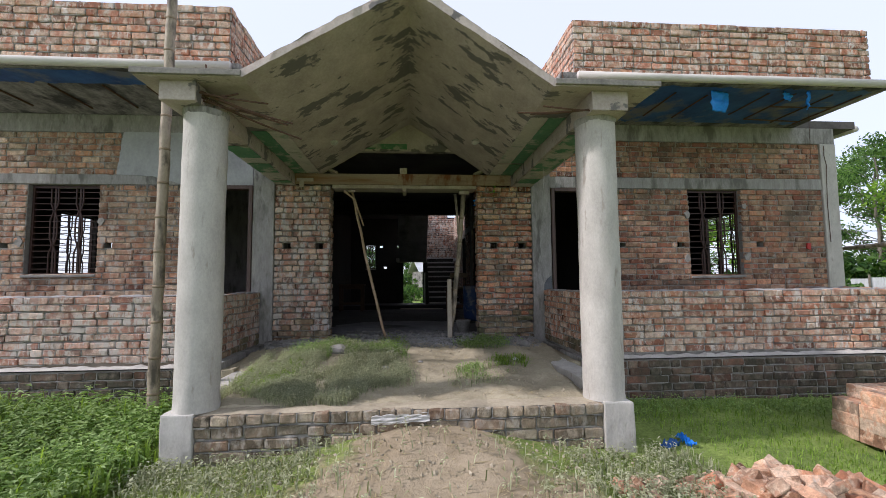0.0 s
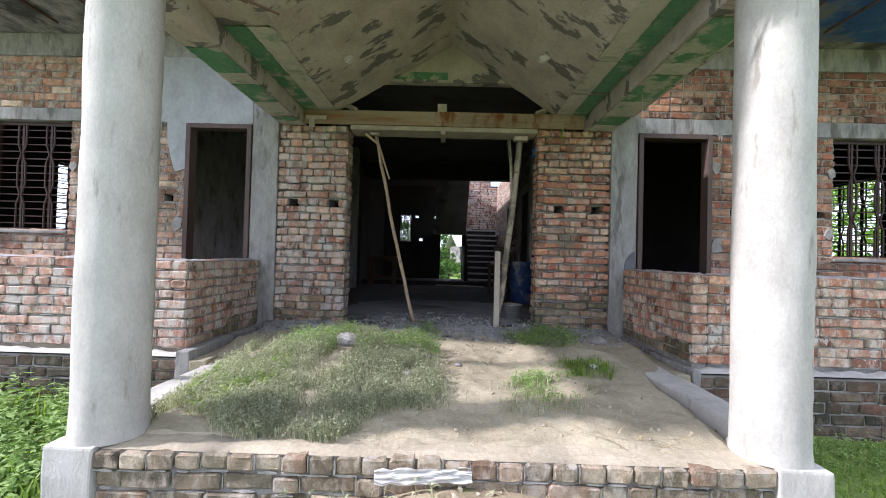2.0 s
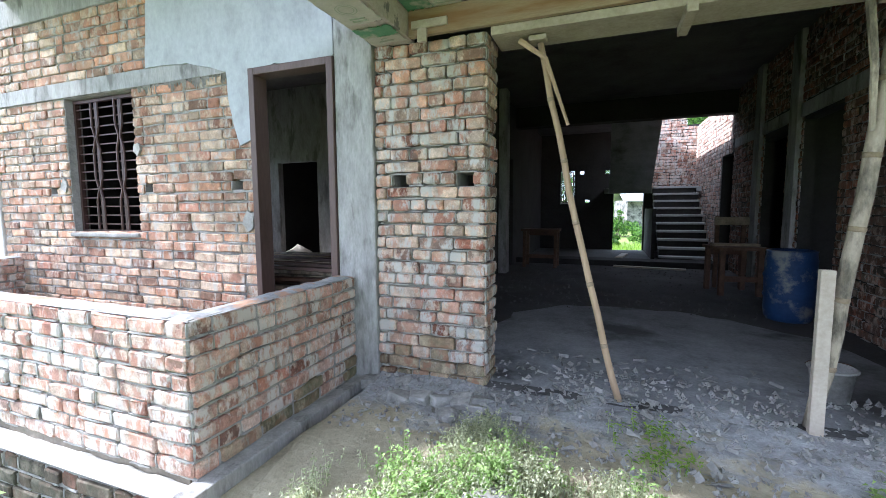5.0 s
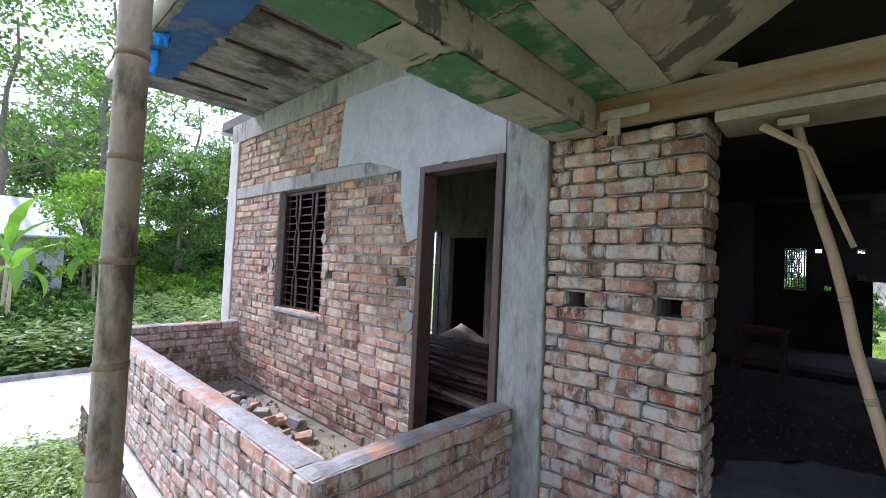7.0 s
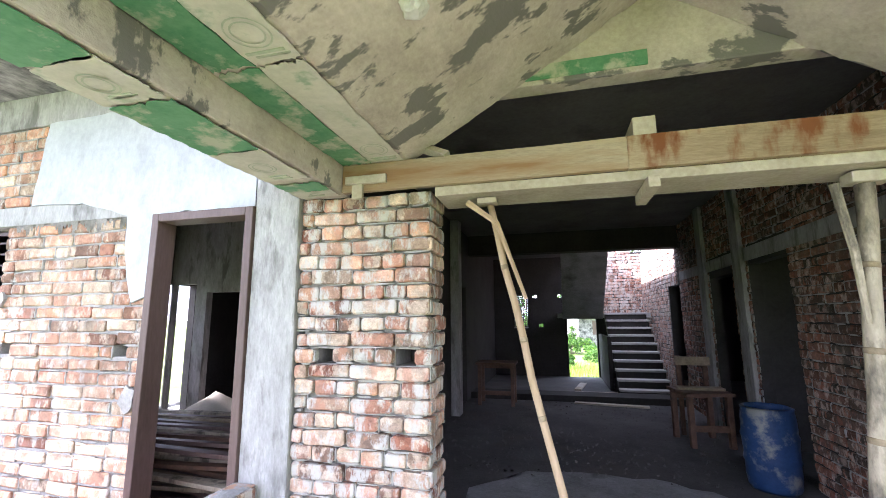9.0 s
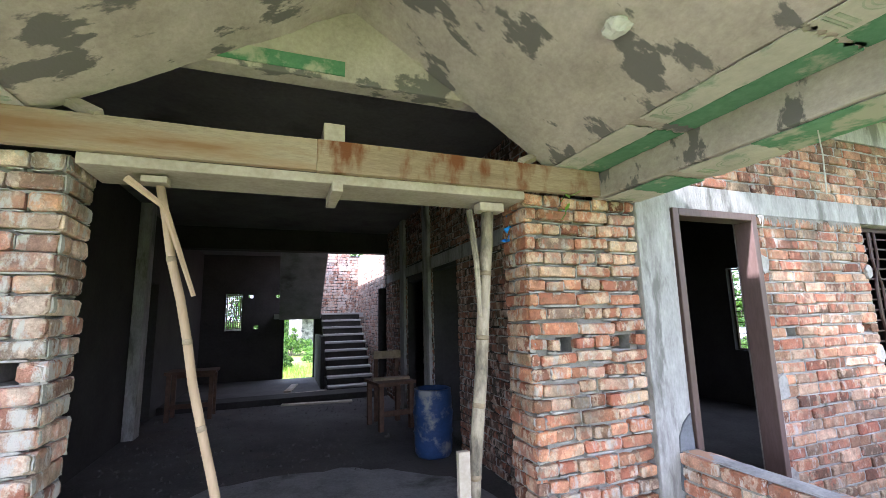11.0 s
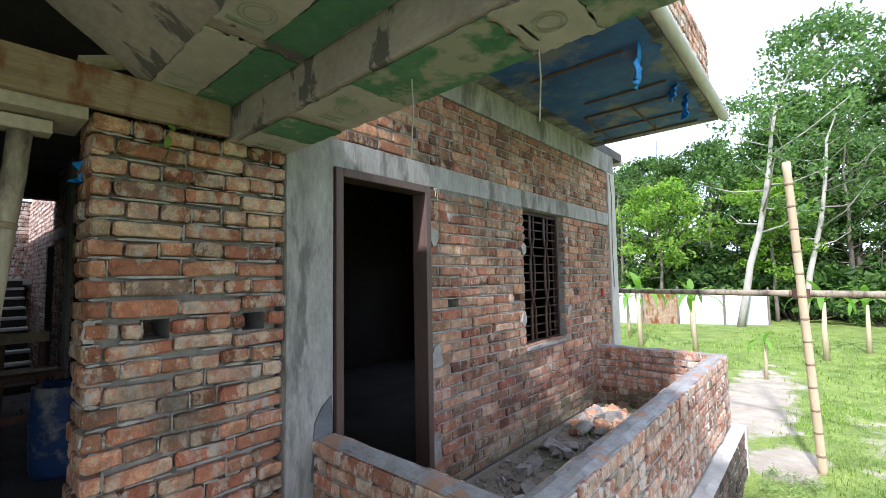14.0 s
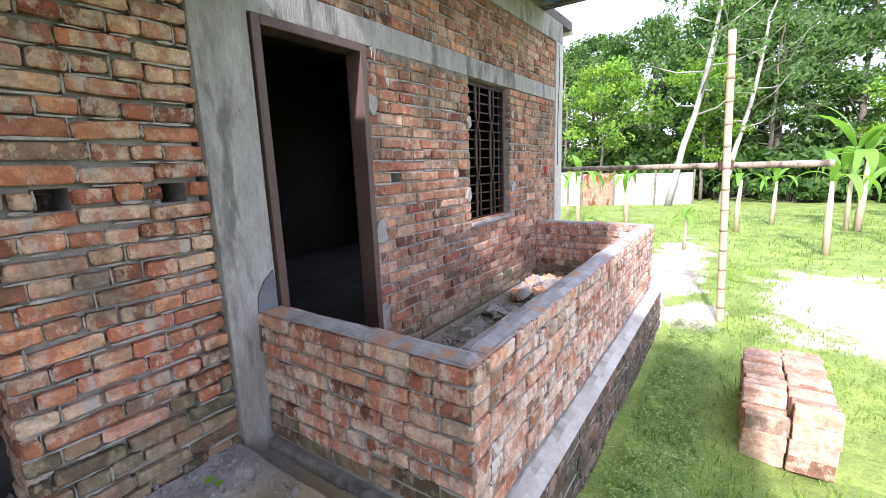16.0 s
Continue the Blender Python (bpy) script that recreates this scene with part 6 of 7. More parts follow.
def wooden_table(name, label, x, y, w, d, h, turn, material):
    th = thing(name, label, "table", at=(x, y, FLOOR), turn=turn)
    part("tabletop", block(-w / 2, w / 2, -d / 2, d / 2, h - 0.04, h, 0.005, 2, 0.004, x), material, th)
    for sx in (-1, 1):
        for sy in (-1, 1):
            part("leg", block(sx * (w / 2 - 0.06) - 0.03, sx * (w / 2 - 0.06) + 0.03, sy * (d / 2 - 0.06) - 0.03, sy * (d / 2 - 0.06) + 0.03, 0, h - 0.04, 0.004), material, th)
    part("rail", block(-w / 2 + 0.06, w / 2 - 0.06, -d / 2 + 0.04, -d / 2 + 0.065, 0.18, 0.25, 0.003), material, th)
    part("rail", block(-w / 2 + 0.06, w / 2 - 0.06, d / 2 - 0.065, d / 2 - 0.04, h - 0.14, h - 0.05, 0.003), material, th)
    return th


wooden_table("work_table", "rough dark wooden table in the hall", -1.62, 12.0, 0.7, 0.5, 0.73, 0, M_RUST)
th = wooden_table("work_bench", "rough wooden trestle bench holding a plank", 1.12, 10.15, 0.55, 0.6, 0.62, 8, M_RUST)
plank = thing("plank", "loose brown plank lying across the bench", "plank", at=(1.12, 10.15, FLOOR + 0.62))
part("board", block(-0.25, 0.27, -0.09, 0.09, 0.0, 0.03, 0.003), M_NODE, plank)
th = thing("wooden_frame", "upright timber offcuts leaning on the bench", "timber", at=(1.0, 10.5, FLOOR))
part("upright", block(-0.03, 0.02, -0.03, 0.02, 0, 1.0, 0.004), M_RUST, th)
part("upright", block(0.28, 0.33, -0.03, 0.02, 0, 1.0, 0.004), M_RUST, th)
part("crosspiece", block(-0.05, 0.36, -0.055, -0.03, 0.88, 0.99, 0.004), M_NODE, th)
for i, (x, y, t, ln) in enumerate(((0.3, 12.2, -8, 1.2), (0.2, 13.4, 5, 0.9), (-0.1, 14.2, 80, 1.0))):
    th = thing("plank", "grey board lying on the hall floor", "plank", "boards on the hall floor", at=(x, y, FLOOR + 0.012), turn=t)
    part("board", block(-ln / 2, ln / 2, -0.07, 0.07, 0, 0.025, 0.003), M_TIMBER_PALE, th)

# bamboo and plank pile inside the left door
th = thing("timber_pile", "pile of old dark planks and split bamboo behind the door", "timber pile", at=(-3.55, 7.2, FLOOR))
r_ = random.Random(9)
for k in range(12):
    for i in range(9):
        z = 0.02 + k * 0.052
        y = -0.55 + i * 0.13 + r_.uniform(-0.04, 0.04)
        ln = r_.uniform(1.0, 1.5)
        bm = block(-ln, ln, -0.032, 0.032, 0, 0.028, 0.003)
        ob = part("plank", bm, r_.choice((M_BAMBOO_OLD, M_FRAME, M_RUST, M_NODE)), th)
        ob.matrix_basis = pose(r_.uniform(-0.25, 0.25), y, z, r_.uniform(-4, 4), r_.uniform(-1.6, 1.6), r_.uniform(-7, 7))
bm = bmesh.new()
bmesh.ops.create_grid(bm, x_segments=40, y_segments=40, size=1.0)
for v in bm.verts:
    d = math.hypot(v.co.x, v.co.y)
    v.co.z = max(0.0, 0.62 * (1 - d)) + 0.02 * noise.noise(v.co * 6) + 0.002
sand = tagged(mesh_object("sand_heap", bm, M_SAND, True), "pale heap of sand on the floor of the room", "sand heap")
sand.matrix_basis = pose(-4.75, 8.75, FLOOR - 0.01)

# ---------------------------------------------------------------- far things: path, fence, houses
structure("pavement_path", block(-9.5, -6.6, -6, 14, -0.1, 0.13, 0.01), M_PAVE, "pale sandy path beside the house", "path")
structure("kerb_path", block(-9.62, -9.5, -6, 14, -0.1, 0.20, 0.012, 3, 0.01, 15), M_CONCRETE, "grey concrete kerb along the path", "kerb")


def tin_fence():
    th = thing("fence", "patched fence of whitewashed board and grey corrugated tin", "fence", at=(21.7, 5.6, 0.05), turn=114)
    x = 0.0
    r = random.Random(4)
    k = 0
    while x < 11.5:
        w = r.uniform(1.3, 2.2)
        mat = (M_TIN, M_TIN, M_TIMBER, M_WHITEWALL, M_WHITEWALL, M_TIN)[k % 6]
        bm = bmesh.new()
        n = int(w / 0.05)
        h = 1.45 + r.uniform(-0.1, 0.12)
        pts = [(x + w * i / n, 0.015 * math.sin(i * 1.6)) for i in range(n + 1)]
        for y in (0,):
            a = [bm.verts.new((px, py, 0)) for px, py in pts]
            b = [bm.verts.new((px, py, h)) for px, py in pts]
            c = [bm.verts.new((px, py + 0.012, 0)) for px, py in pts]
            d = [bm.verts.new((px, py + 0.012, h)) for px, py in pts]
        for i in range(n):
            bm.faces.new((a[i], a[i + 1], b[i + 1], b[i]))
            bm.faces.new((c[i + 1], c[i], d[i], d[i + 1]))
            bm.faces.new((b[i], b[i + 1], d[i + 1], d[i]))
        part("panel", bm, mat, th)
        bm = bmesh.new()
        tube(bm, [(x, 0.06, 0), (x, 0.06, h + 0.15)], 0.04, 7)
        part("post", bm, M_TRUNK, th)
        x += w
        k += 1
    return th


tin_fence()


def hut(name, label, x, y, w, d, h, turn, wall, z=0.05):
    th = thing(name, label, "house", at=(x, y, z), turn=turn)
    bm = bmesh.new()
    for a, b, c, e in rects(-w / 2, w / 2, 0, h, [(-w * 0.3, -w * 0.3 + 0.9, 0.9, 1.9), (w * 0.1, w * 0.1 + 0.9, 0, 2.0)]):
        box(bm, a, b, -d / 2, -d / 2 + 0.15, c, e)
    box(bm, -w / 2, w / 2, d / 2 - 0.15, d / 2, 0, h)
    box(bm, -w / 2, -w / 2 + 0.15, -d / 2 + 0.15, d / 2 - 0.15, 0, h)
    box(bm, w / 2 - 0.15, w / 2, -d / 2 + 0.15, d / 2 - 0.15, 0, h)
    part("wall", bm, wall, th)
    for s in (-1, 1):
        bm = bmesh.new()
        vs = [bm.verts.new(p) for p in ((-w / 2 - 0.4, s * (d / 2 + 0.5), h - 0.1), (w / 2 + 0.4, s * (d / 2 + 0.5), h - 0.1), (w / 2 + 0.4, 0, h + 1.1), (-w / 2 - 0.4, 0, h + 1.1))]
        up = [bm.verts.new(v.co + Vector((0, 0, 0.05))) for v in vs]
        bm.faces.new(vs)
        bm.faces.new(up)
        for i in range(4):
            bm.faces.new((vs[i], vs[(i + 1) % 4], up[(i + 1) % 4], up[i]))
        bmesh.ops.recalc_face_normals(bm, faces=bm.faces[:])
        part("roof", bm, M_TIN, th, "grey tin roof")
    part("door", block(w * 0.1, w * 0.1 + 0.9, -d / 2 + 0.05, -d / 2 + 0.09, 0, 2.0), M_TIMBER, th)
    part("shutter", block(-w * 0.3, -w * 0.3 + 0.9, -d / 2 + 0.05, -d / 2 + 0.09, 0.9, 1.9), M_FRAME, th)
    return th


hut("house", "small whitewashed house with a tin roof among trees", -19.5, 3.0, 5, 4, 2.4, 92, M_TIN)
hut("house", "tin-walled hut behind the house across a yard", 3.0, 40, 5, 4, 2.3, 12, M_SOFFIT_DARK)

# ---------------------------------------------------------------- plants


def blades(name, label, count, place, length, width, material, seed, lean=0.5, category="grass"):
    """Leaf blades of three triangles each, from place(random) -> x, y, z or None."""
    r = random.Random(seed)
    vs, fs = [], []
    for _ in range(count):
        p = place(r)
        if p is None:
            continue
        x, y, z = p
        a = r.uniform(0, math.tau)
        ln = length * r.uniform(0.5, 1.3)
        wd = width * r.uniform(0.6, 1.3)
        out = ln * lean * r.uniform(0.1, 1.3)
        up = math.sqrt(max(ln * ln - out * out, (0.25 * ln) ** 2))
        if category == "straw":
            out, up = ln * r.uniform(0.9, 1.1), ln * r.uniform(0.02, 0.16)
        dx, dy = math.cos(a), math.sin(a)
        k = len(vs)
        vs += [(x - dy * wd / 2, y + dx * wd / 2, z - 0.01), (x + dy * wd / 2, y - dx * wd / 2, z - 0.01),
               (x + dx * out * 0.35 + dy * wd * 0.55, y + dy * out * 0.35 - dx * wd * 0.55, z + up * 0.62), (x + dx * out * 0.35 - dy * wd * 0.55, y + dy * out * 0.35 + dx * wd * 0.55, z + up * 0.62),
               (x + dx * out, y + dy * out, z + up * (1.0 - 0.25 * lean))]
        fs += [(k, k + 1, k + 2, k + 3), (k + 3, k + 2, k + 4)]
    return tagged(from_arrays(name, vs, fs, material), label, category, kind="stuff")


def weeds(name, label, count, place, height, leaf, material, seed, category="weeds"):
    """Leafy weeds: stems with pairs of small folded leaves."""
    r = random.Random(seed)
    vs, fs = [], []
    for _ in range(count):
        p = place(r)
        if p is None:
            continue
        x, y, z = p
        h = height * r.uniform(0.5, 1.35)
        tx, ty = r.uniform(-0.4, 0.4) * h, r.uniform(-0.4, 0.4) * h
        k = len(vs)
        vs += [(x - 0.002, y, z - 0.01), (x + 0.002, y, z - 0.01), (x + tx, y + ty, z + h)]
        fs.append((k, k + 1, k + 2))
        for j in range(r.randint(4, 7)):
            f = r.uniform(0.25, 1.0)
            a = r.uniform(0, math.tau)
            ln = leaf * r.uniform(0.6, 1.3)
            wd = ln * r.uniform(0.15, 0.27)
            dz = ln * r.uniform(-0.5, 0.5)
            dx, dy = math.cos(a), math.sin(a)
            bx, by, bz = x + tx * f, y + ty * f, z + h * f
            k = len(vs)
            vs += [(bx, by, bz), (bx + dx * ln * 0.5 - dy * wd, by + dy * ln * 0.5 + dx * wd, bz + dz * 0.7 + 0.006), (bx + dx * ln, by + dy * ln, bz + dz * 0.6), (bx + dx * ln * 0.5 + dy * wd, by + dy * ln * 0.5 - dx * wd, bz + dz * 0.7 + 0.006)]
            fs.append((k, k + 1, k + 2, k + 3))
    return tagged(from_arrays(name, vs, fs, material), label, category, kind="stuff")


def on_ground(x0, x1, y0, y1, thin=None):
    def f(r):
        x, y = r.uniform(x0, x1), r.uniform(y0, y1)
        if thin and r.random() > thin(x, y):
            return None
        return x, y, ground_height(x, y)
    return f


def on_porch(cx, cy, rx, ry, edge=1.0):
    def f(r):
        d, a = math.sqrt(r.random()), r.uniform(0, math.tau)
        d = d ** 0.85 * (0.85 + 0.5 * noise.noise(Vector((math.cos(a) * 2, math.sin(a) * 2, cx)))) + abs(r.gauss(0, 0.10))
        x, y = cx + rx * d * math.cos(a), cy + ry * d * math.sin(a)
        if not (-1.84 < x < 1.7 and 3.5 < y < 6.2) or r.random() > 0.64 + 1.7 * noise.noise(Vector((x * 4.5, y * 4.5, cx))):
            return None
        return x, y, porch_height(x, y)
    return f


def bare(x, y):
    """How bare the sandy places are, 0 to 1."""
    return max(max(0.0, min(1.0, 1.25 - ((x - a) / rx) ** 2 - ((y - b) / ry) ** 2)) for a, b, rx, ry in SAND_PATCHES)


def clumpy(scale, bias, seed):
    return lambda x, y: max(0.0, min(1.0, bias + 1.8 * noise.noise(Vector((x * scale, y * scale, seed))))) * (1 - bare(x, y))


def front_strip(x, y):
    side = min(1.0, abs((x - 0.25) / 1.15) ** 2.2)
    return side * clumpy(1.6, 0.75, 3)(x, y) + 0.04


weeds("weeds_left", "lush dusty weeds covering the yard beside the porch", 9500, on_ground(-6.0, -1.95, 1.0, 4.55), 0.21, 0.06, M_WEED, 1)
blades("grass_left", "long bright green grass among the weeds", 11000, on_ground(-6.2, -1.9, 1.0, 4.58, clumpy(0.9, 0.55, 1)), 0.26, 0.011, M_GRASS, 2, 0.7)
weeds("weeds_left_far", "weeds along the veranda base", 4000, on_ground(-10.5, -6.0, -1.0, 6.0, lambda x, y: 0.02 if x < -6.5 and x > -9.7 else 1.0), 0.25, 0.07, M_WEED, 3)
weeds("weeds_beyond_path", "tall lush undergrowth beyond the path", 9000, on_ground(-17, -9.7, 2.5, 11), 0.55, 0.17, M_WEED, 23)
weeds("weeds_front", "thin dusty weeds before the porch wall", 3800, on_ground(-2.1, 2.0, 1.2, 3.34, front_strip), 0.11, 0.034, M_WEED_GREY, 4)
blades("grass_front", "short dry grass on the mud before the porch", 12000, on_ground(-2.1, 2.2, 1.0, 3.34, front_strip), 0.10, 0.007, M_WEED_GREY, 5, 0.8)
blades("straw_front", "dry straw scattered on the mud", 1500, on_ground(-1.4, 1.6, 1.2, 3.34), 0.16, 0.004, M_STRAW, 6, 1.25, "straw")
weeds("weeds_porch", "dense dusty weeds on the porch fill", 23000, on_porch(-0.80, 4.38, 0.78, 1.0), 0.085, 0.018, M_WEED_GREY, 7)
weeds("weeds_porch_green", "green weeds at the rim of the porch fill", 1700, on_porch(-0.62, 4.95, 0.6, 0.36), 0.12, 0.026, M_WEED, 8)
weeds("weeds_porch_edge", "bright green weeds at the kerb", 900, on_porch(-1.32, 4.15, 0.3, 0.4), 0.08, 0.026, M_GRASS, 9)
blades("grass_porch", "grass tufts on the porch mud", 700, on_porch(1.08, 4.7, 0.22, 0.2), 0.09, 0.005, M_GRASS, 10, 1.0)
blades("grass_porch_tuft", "dusty grass tufts in the middle of the porch", 600, on_porch(0.62, 4.20, 0.36, 0.36), 0.07, 0.005, M_WEED_GREY, 11, 1.1)
weeds("weeds_pier", "weeds at the foot of the pier", 520, on_porch(0.95, 5.55, 0.34, 0.3), 0.09, 0.035, M_WEED, 12)
blades("straw_porch", "straw and dry stalks on the porch", 900, on_porch(0.45, 4.3, 1.2, 1.0), 0.17, 0.004, M_STRAW, 13, 1.25, "straw")
weeds("weeds_porch_mid", "low weeds on the porch mud", 260, on_porch(0.70, 4.30, 0.24, 0.26), 0.07, 0.022, M_WEED, 22)
weeds("weeds_doorway", "small weeds between the props", 90, on_porch(-0.2, 5.7, 0.25, 0.2), 0.09, 0.03, M_GRASS, 14)
blades("grass_right", "short green lawn beside the veranda", 30000, on_ground(1.8, 9.5, 0.6, 4.6, clumpy(0.8, 0.75, 5)), 0.065, 0.006, M_GRASS, 15, 0.8)
blades("grass_right_far", "green lawn beyond the veranda", 26000, on_ground(6.1, 20, -5, 12, clumpy(0.5, 0.7, 6)), 0.10, 0.014, M_GRASS, 16, 0.8)
weeds("weeds_right", "low weeds along the veranda base", 900, on_ground(1.85, 6.3, 4.15, 4.56), 0.08, 0.03, M_WEED, 17)
veranda = lambda x0, x1: (lambda r: (r.uniform(x0, x1), 5.0 + 0.95 * r.random(), 0.64))
blades("grass_veranda", "sparse grass on the veranda floor", 450, veranda(-4.4, -2.4), 0.10, 0.006, M_GRASS, 18, 0.9)
blades("straw_veranda", "dry stalks on the veranda floor", 300, veranda(-5.9, -2.4), 0.20, 0.005, M_STRAW, 19, 1.1, "straw")
blades("grass_veranda_right", "sparse grass at the veranda's far end", 260, veranda(4.6, 5.7), 0.12, 0.006, M_GRASS, 20, 0.9)
blades("grass_behind", "yellow-green grass behind the house", 5000, on_ground(-3, 4, 16.6, 24), 0.3, 0.02, M_GRASS, 21, 0.7)


def leaf_cloud(centres, per, spread, size, r, droop=0.3):
    """Folded diamond leaves round the given centres."""
    n = len(centres) * per
    c = np.repeat(np.array(centres), per, axis=0)
    g = np.random.default_rng(r)
    d = g.normal(size=(n, 3))
    d /= np.linalg.norm(d, axis=1)[:, None]
    p = c + d * (g.random(n) ** 0.5)[:, None] * spread * np.array([1, 1, 0.6])
    a = g.normal(size=(n, 3))
    a[:, 2] -= droop
    a /= np.linalg.norm(a, axis=1)[:, None]
    b = np.cross(a, g.normal(size=(n, 3)))
    b /= np.linalg.norm(b, axis=1)[:, None]
    s = size * (0.6 + 0.8 * g.random(n))[:, None]
    v = np.empty((n, 4, 3))
    v[:, 0], v[:, 2] = p - a * s * 0.5, p + a * s * 0.5
    up = np.cross(a, b) * s * 0.08
    v[:, 1], v[:, 3] = p + b * s * 0.24 + up, p - b * s * 0.24 + up
    f = np.arange(n * 4).reshape(n, 4)
    return v.reshape(-1, 3).tolist(), f.tolist()


def tree(name, label, h, crown, radius, clusters, per, size, bark, leaf, seed, trunk_r=0.16, bare=0.45, lean=0.0, spread=0.75, limb=0.3):
    """A tree: bent trunk, limbs, and a crown of separate leaves in clumps."""
    r = random.Random(seed)
    th = thing(name, label, "tree", "trees round the yard")
    pts, rad = [], []
    top = h * 0.92
    for i in range(9):
        f = i / 8
        pts.append((lean * f * h * 0.3 + r.uniform(-0.1, 0.1) * f * 2, r.uniform(-0.1, 0.1) * f * 2, top * f))
        rad.append(trunk_r * (1 - 0.82 * f) + 0.012)
    bm = bmesh.new()
    tube(bm, pts, rad, 9)
    ends = []
    for i in range(clusters):
        f = bare + (1 - bare) * (i + r.random()) / clusters
        k = min(7, int(f * 8))
        s = Vector(pts[k]).lerp(Vector(pts[k + 1]), f * 8 - k)
        a = i * 2.4 + r.uniform(-0.5, 0.5)
        shape = math.sin(math.pi * (0.12 + 0.83 * (f - bare) / (1 - bare))) ** 0.7
        reach = radius * shape * r.uniform(0.55, 1.15)
        e = s + Vector((math.cos(a) * reach, math.sin(a) * reach, reach * r.uniform(0.15, 0.75)))
        mid = s.lerp(e, 0.5) + Vector((0, 0, -0.1 * reach)) + Vector((r.uniform(-0.15, 0.15), r.uniform(-0.15, 0.15), 0)) * reach
        tube(bm, [s, mid, e], [trunk_r * limb * (1.15 - f), trunk_r * limb * 0.7 * (1.15 - f), 0.012], 5)
        ends += [e, mid.lerp(e, 0.45) + Vector((r.uniform(-0.4, 0.4), r.uniform(-0.4, 0.4), r.uniform(0, 0.5)))]
    part("trunk", bm, bark, th, smooth=True)
    v, f = leaf_cloud([tuple(e) for e in ends], per, spread * crown, size, seed)
    ob = from_arrays("crown", v, f, leaf)
    ob.parent = th
    return th


def shrub(name, label, w, h, count, size, leaf, seed, category="shrub"):
    r = random.Random(seed)
    th = thing(name, label, category, "shrubs")
    cs = []
    bm = bmesh.new()
    for i in range(count):
        a, d = r.uniform(0, math.tau), math.sqrt(r.random()) * w
        z = h * r.uniform(0.25, 1) * (1 - 0.5 * d / w)
        c = (d * math.cos(a), d * math.sin(a), z)
        cs.append(c)
        tube(bm, [(c[0] * 0.3, c[1] * 0.3, 0), c], [0.02, 0.006], 4)
    part("stem", bm, M_TRUNK, th)
    v, f = leaf_cloud(cs, 60, 0.38, size, seed)
    ob = from_arrays("foliage", v, f, leaf)
    ob.parent = th
    return th


def banana(name, label, h, leaves, ln, seed, stalk=None):
    r = random.Random(seed)
    th = thing(name, label, "banana plant", "banana plants")
    bm = bmesh.new()
    tube(bm, [(0, 0, 0), (0.02, 0.01, h * 0.5), (0.0, 0.03, h)], [0.06, 0.05, 0.03], 9)
    part("stem", bm, stalk or M_STALK, th, smooth=True)
    for i in range(leaves):
        a = i * 2.39 + r.uniform(-0.3, 0.3)
        up = r.uniform(0.25, 1.35) if i else 1.5
        bm = bmesh.new()
        n = 9
        L = ln * r.uniform(0.75, 1.15)
        rows = []
        p, ang = Vector((0, 0, h)), up
        for k in range(n + 1):
            f = k / n
            w = 0.015 + 0.095 * ln * math.sin(math.pi * min(1, max(0, (f - 0.12) / 0.88)) ** 0.8) if f > 0.12 else 0.015
            dx, dy = math.cos(a), math.sin(a)
            s = Vector((-dy, dx, 0))
            rag = 1 - 0.3 * r.random()
            rows.append([bm.verts.new(p + s * w * rag + Vector((0, 0, 0.12 * w))), bm.verts.new(p), bm.verts.new(p - s * w * rag + Vector((0, 0, 0.12 * w)))])
            p = p + Vector((dx * math.cos(ang), dy * math.cos(ang), math.sin(ang))) * (L / n)
            ang -= (1.9 / n) * (1.3 if up < 1.0 else 0.7)
        for q, t in zip(rows, rows[1:]):
            bm.faces.new((q[0], t[0], t[1], q[1]))
            bm.faces.new((q[1], t[1], t[2], q[2]))
        part("leaf", bm, M_BANANA, th, smooth=True)
    return th


def palm(name, label, h, seed):
    r = random.Random(seed)
    th = thing(name, label, "palm tree", "palms")
    bm = bmesh.new()
    tube(bm, [(0, 0, 0), (0.1, 0, h * 0.5), (0.05, 0, h)], [0.11, 0.09, 0.07], 9)
    part("trunk", bm, M_TRUNK_PALE, th, smooth=True)
    for i in range(13):
        a, up = i * 2.39, r.uniform(0.1, 1.2)
        bm = bmesh.new()
        p, ang = Vector((0.05, 0, h)), up
        for k in range(12):
            d = Vector((math.cos(a) * math.cos(ang), math.sin(a) * math.cos(ang), math.sin(ang)))
            q = p + d * 0.17
            s = Vector((-math.sin(a), math.cos(a), 0))
            for sg in (-1, 1):
                for off in (0, 0.5):
                    b0 = p.lerp(q, off)
                    tip = b0 + (s * sg * 0.8 + d * 0.55 + Vector((0, 0, -0.25))) * (0.5 - 0.025 * k)
                    vs = [bm.verts.new(b0), bm.verts.new(b0.lerp(tip, 0.5) + d * 0.035), bm.verts.new(tip), bm.verts.new(b0.lerp(tip, 0.5) - d * 0.02)]
                    bm.faces.new(vs)
            p, ang = q, ang - 0.17
        part("frond", bm, M_LEAF, th)
    return th


def scatter(proto, places, seed):
    r = random.Random(seed)
    for i, (x, y, s) in enumerate(places):
        m = pose(x, y, 0.06, 0, 0, r.uniform(0, 360)) @ Matrix.Scale(s, 4)
        if i == 0:
            proto.matrix_basis = m
        else:
            ob = copy_thing(proto, pose(0, 0, 0))
            ob.matrix_basis = m


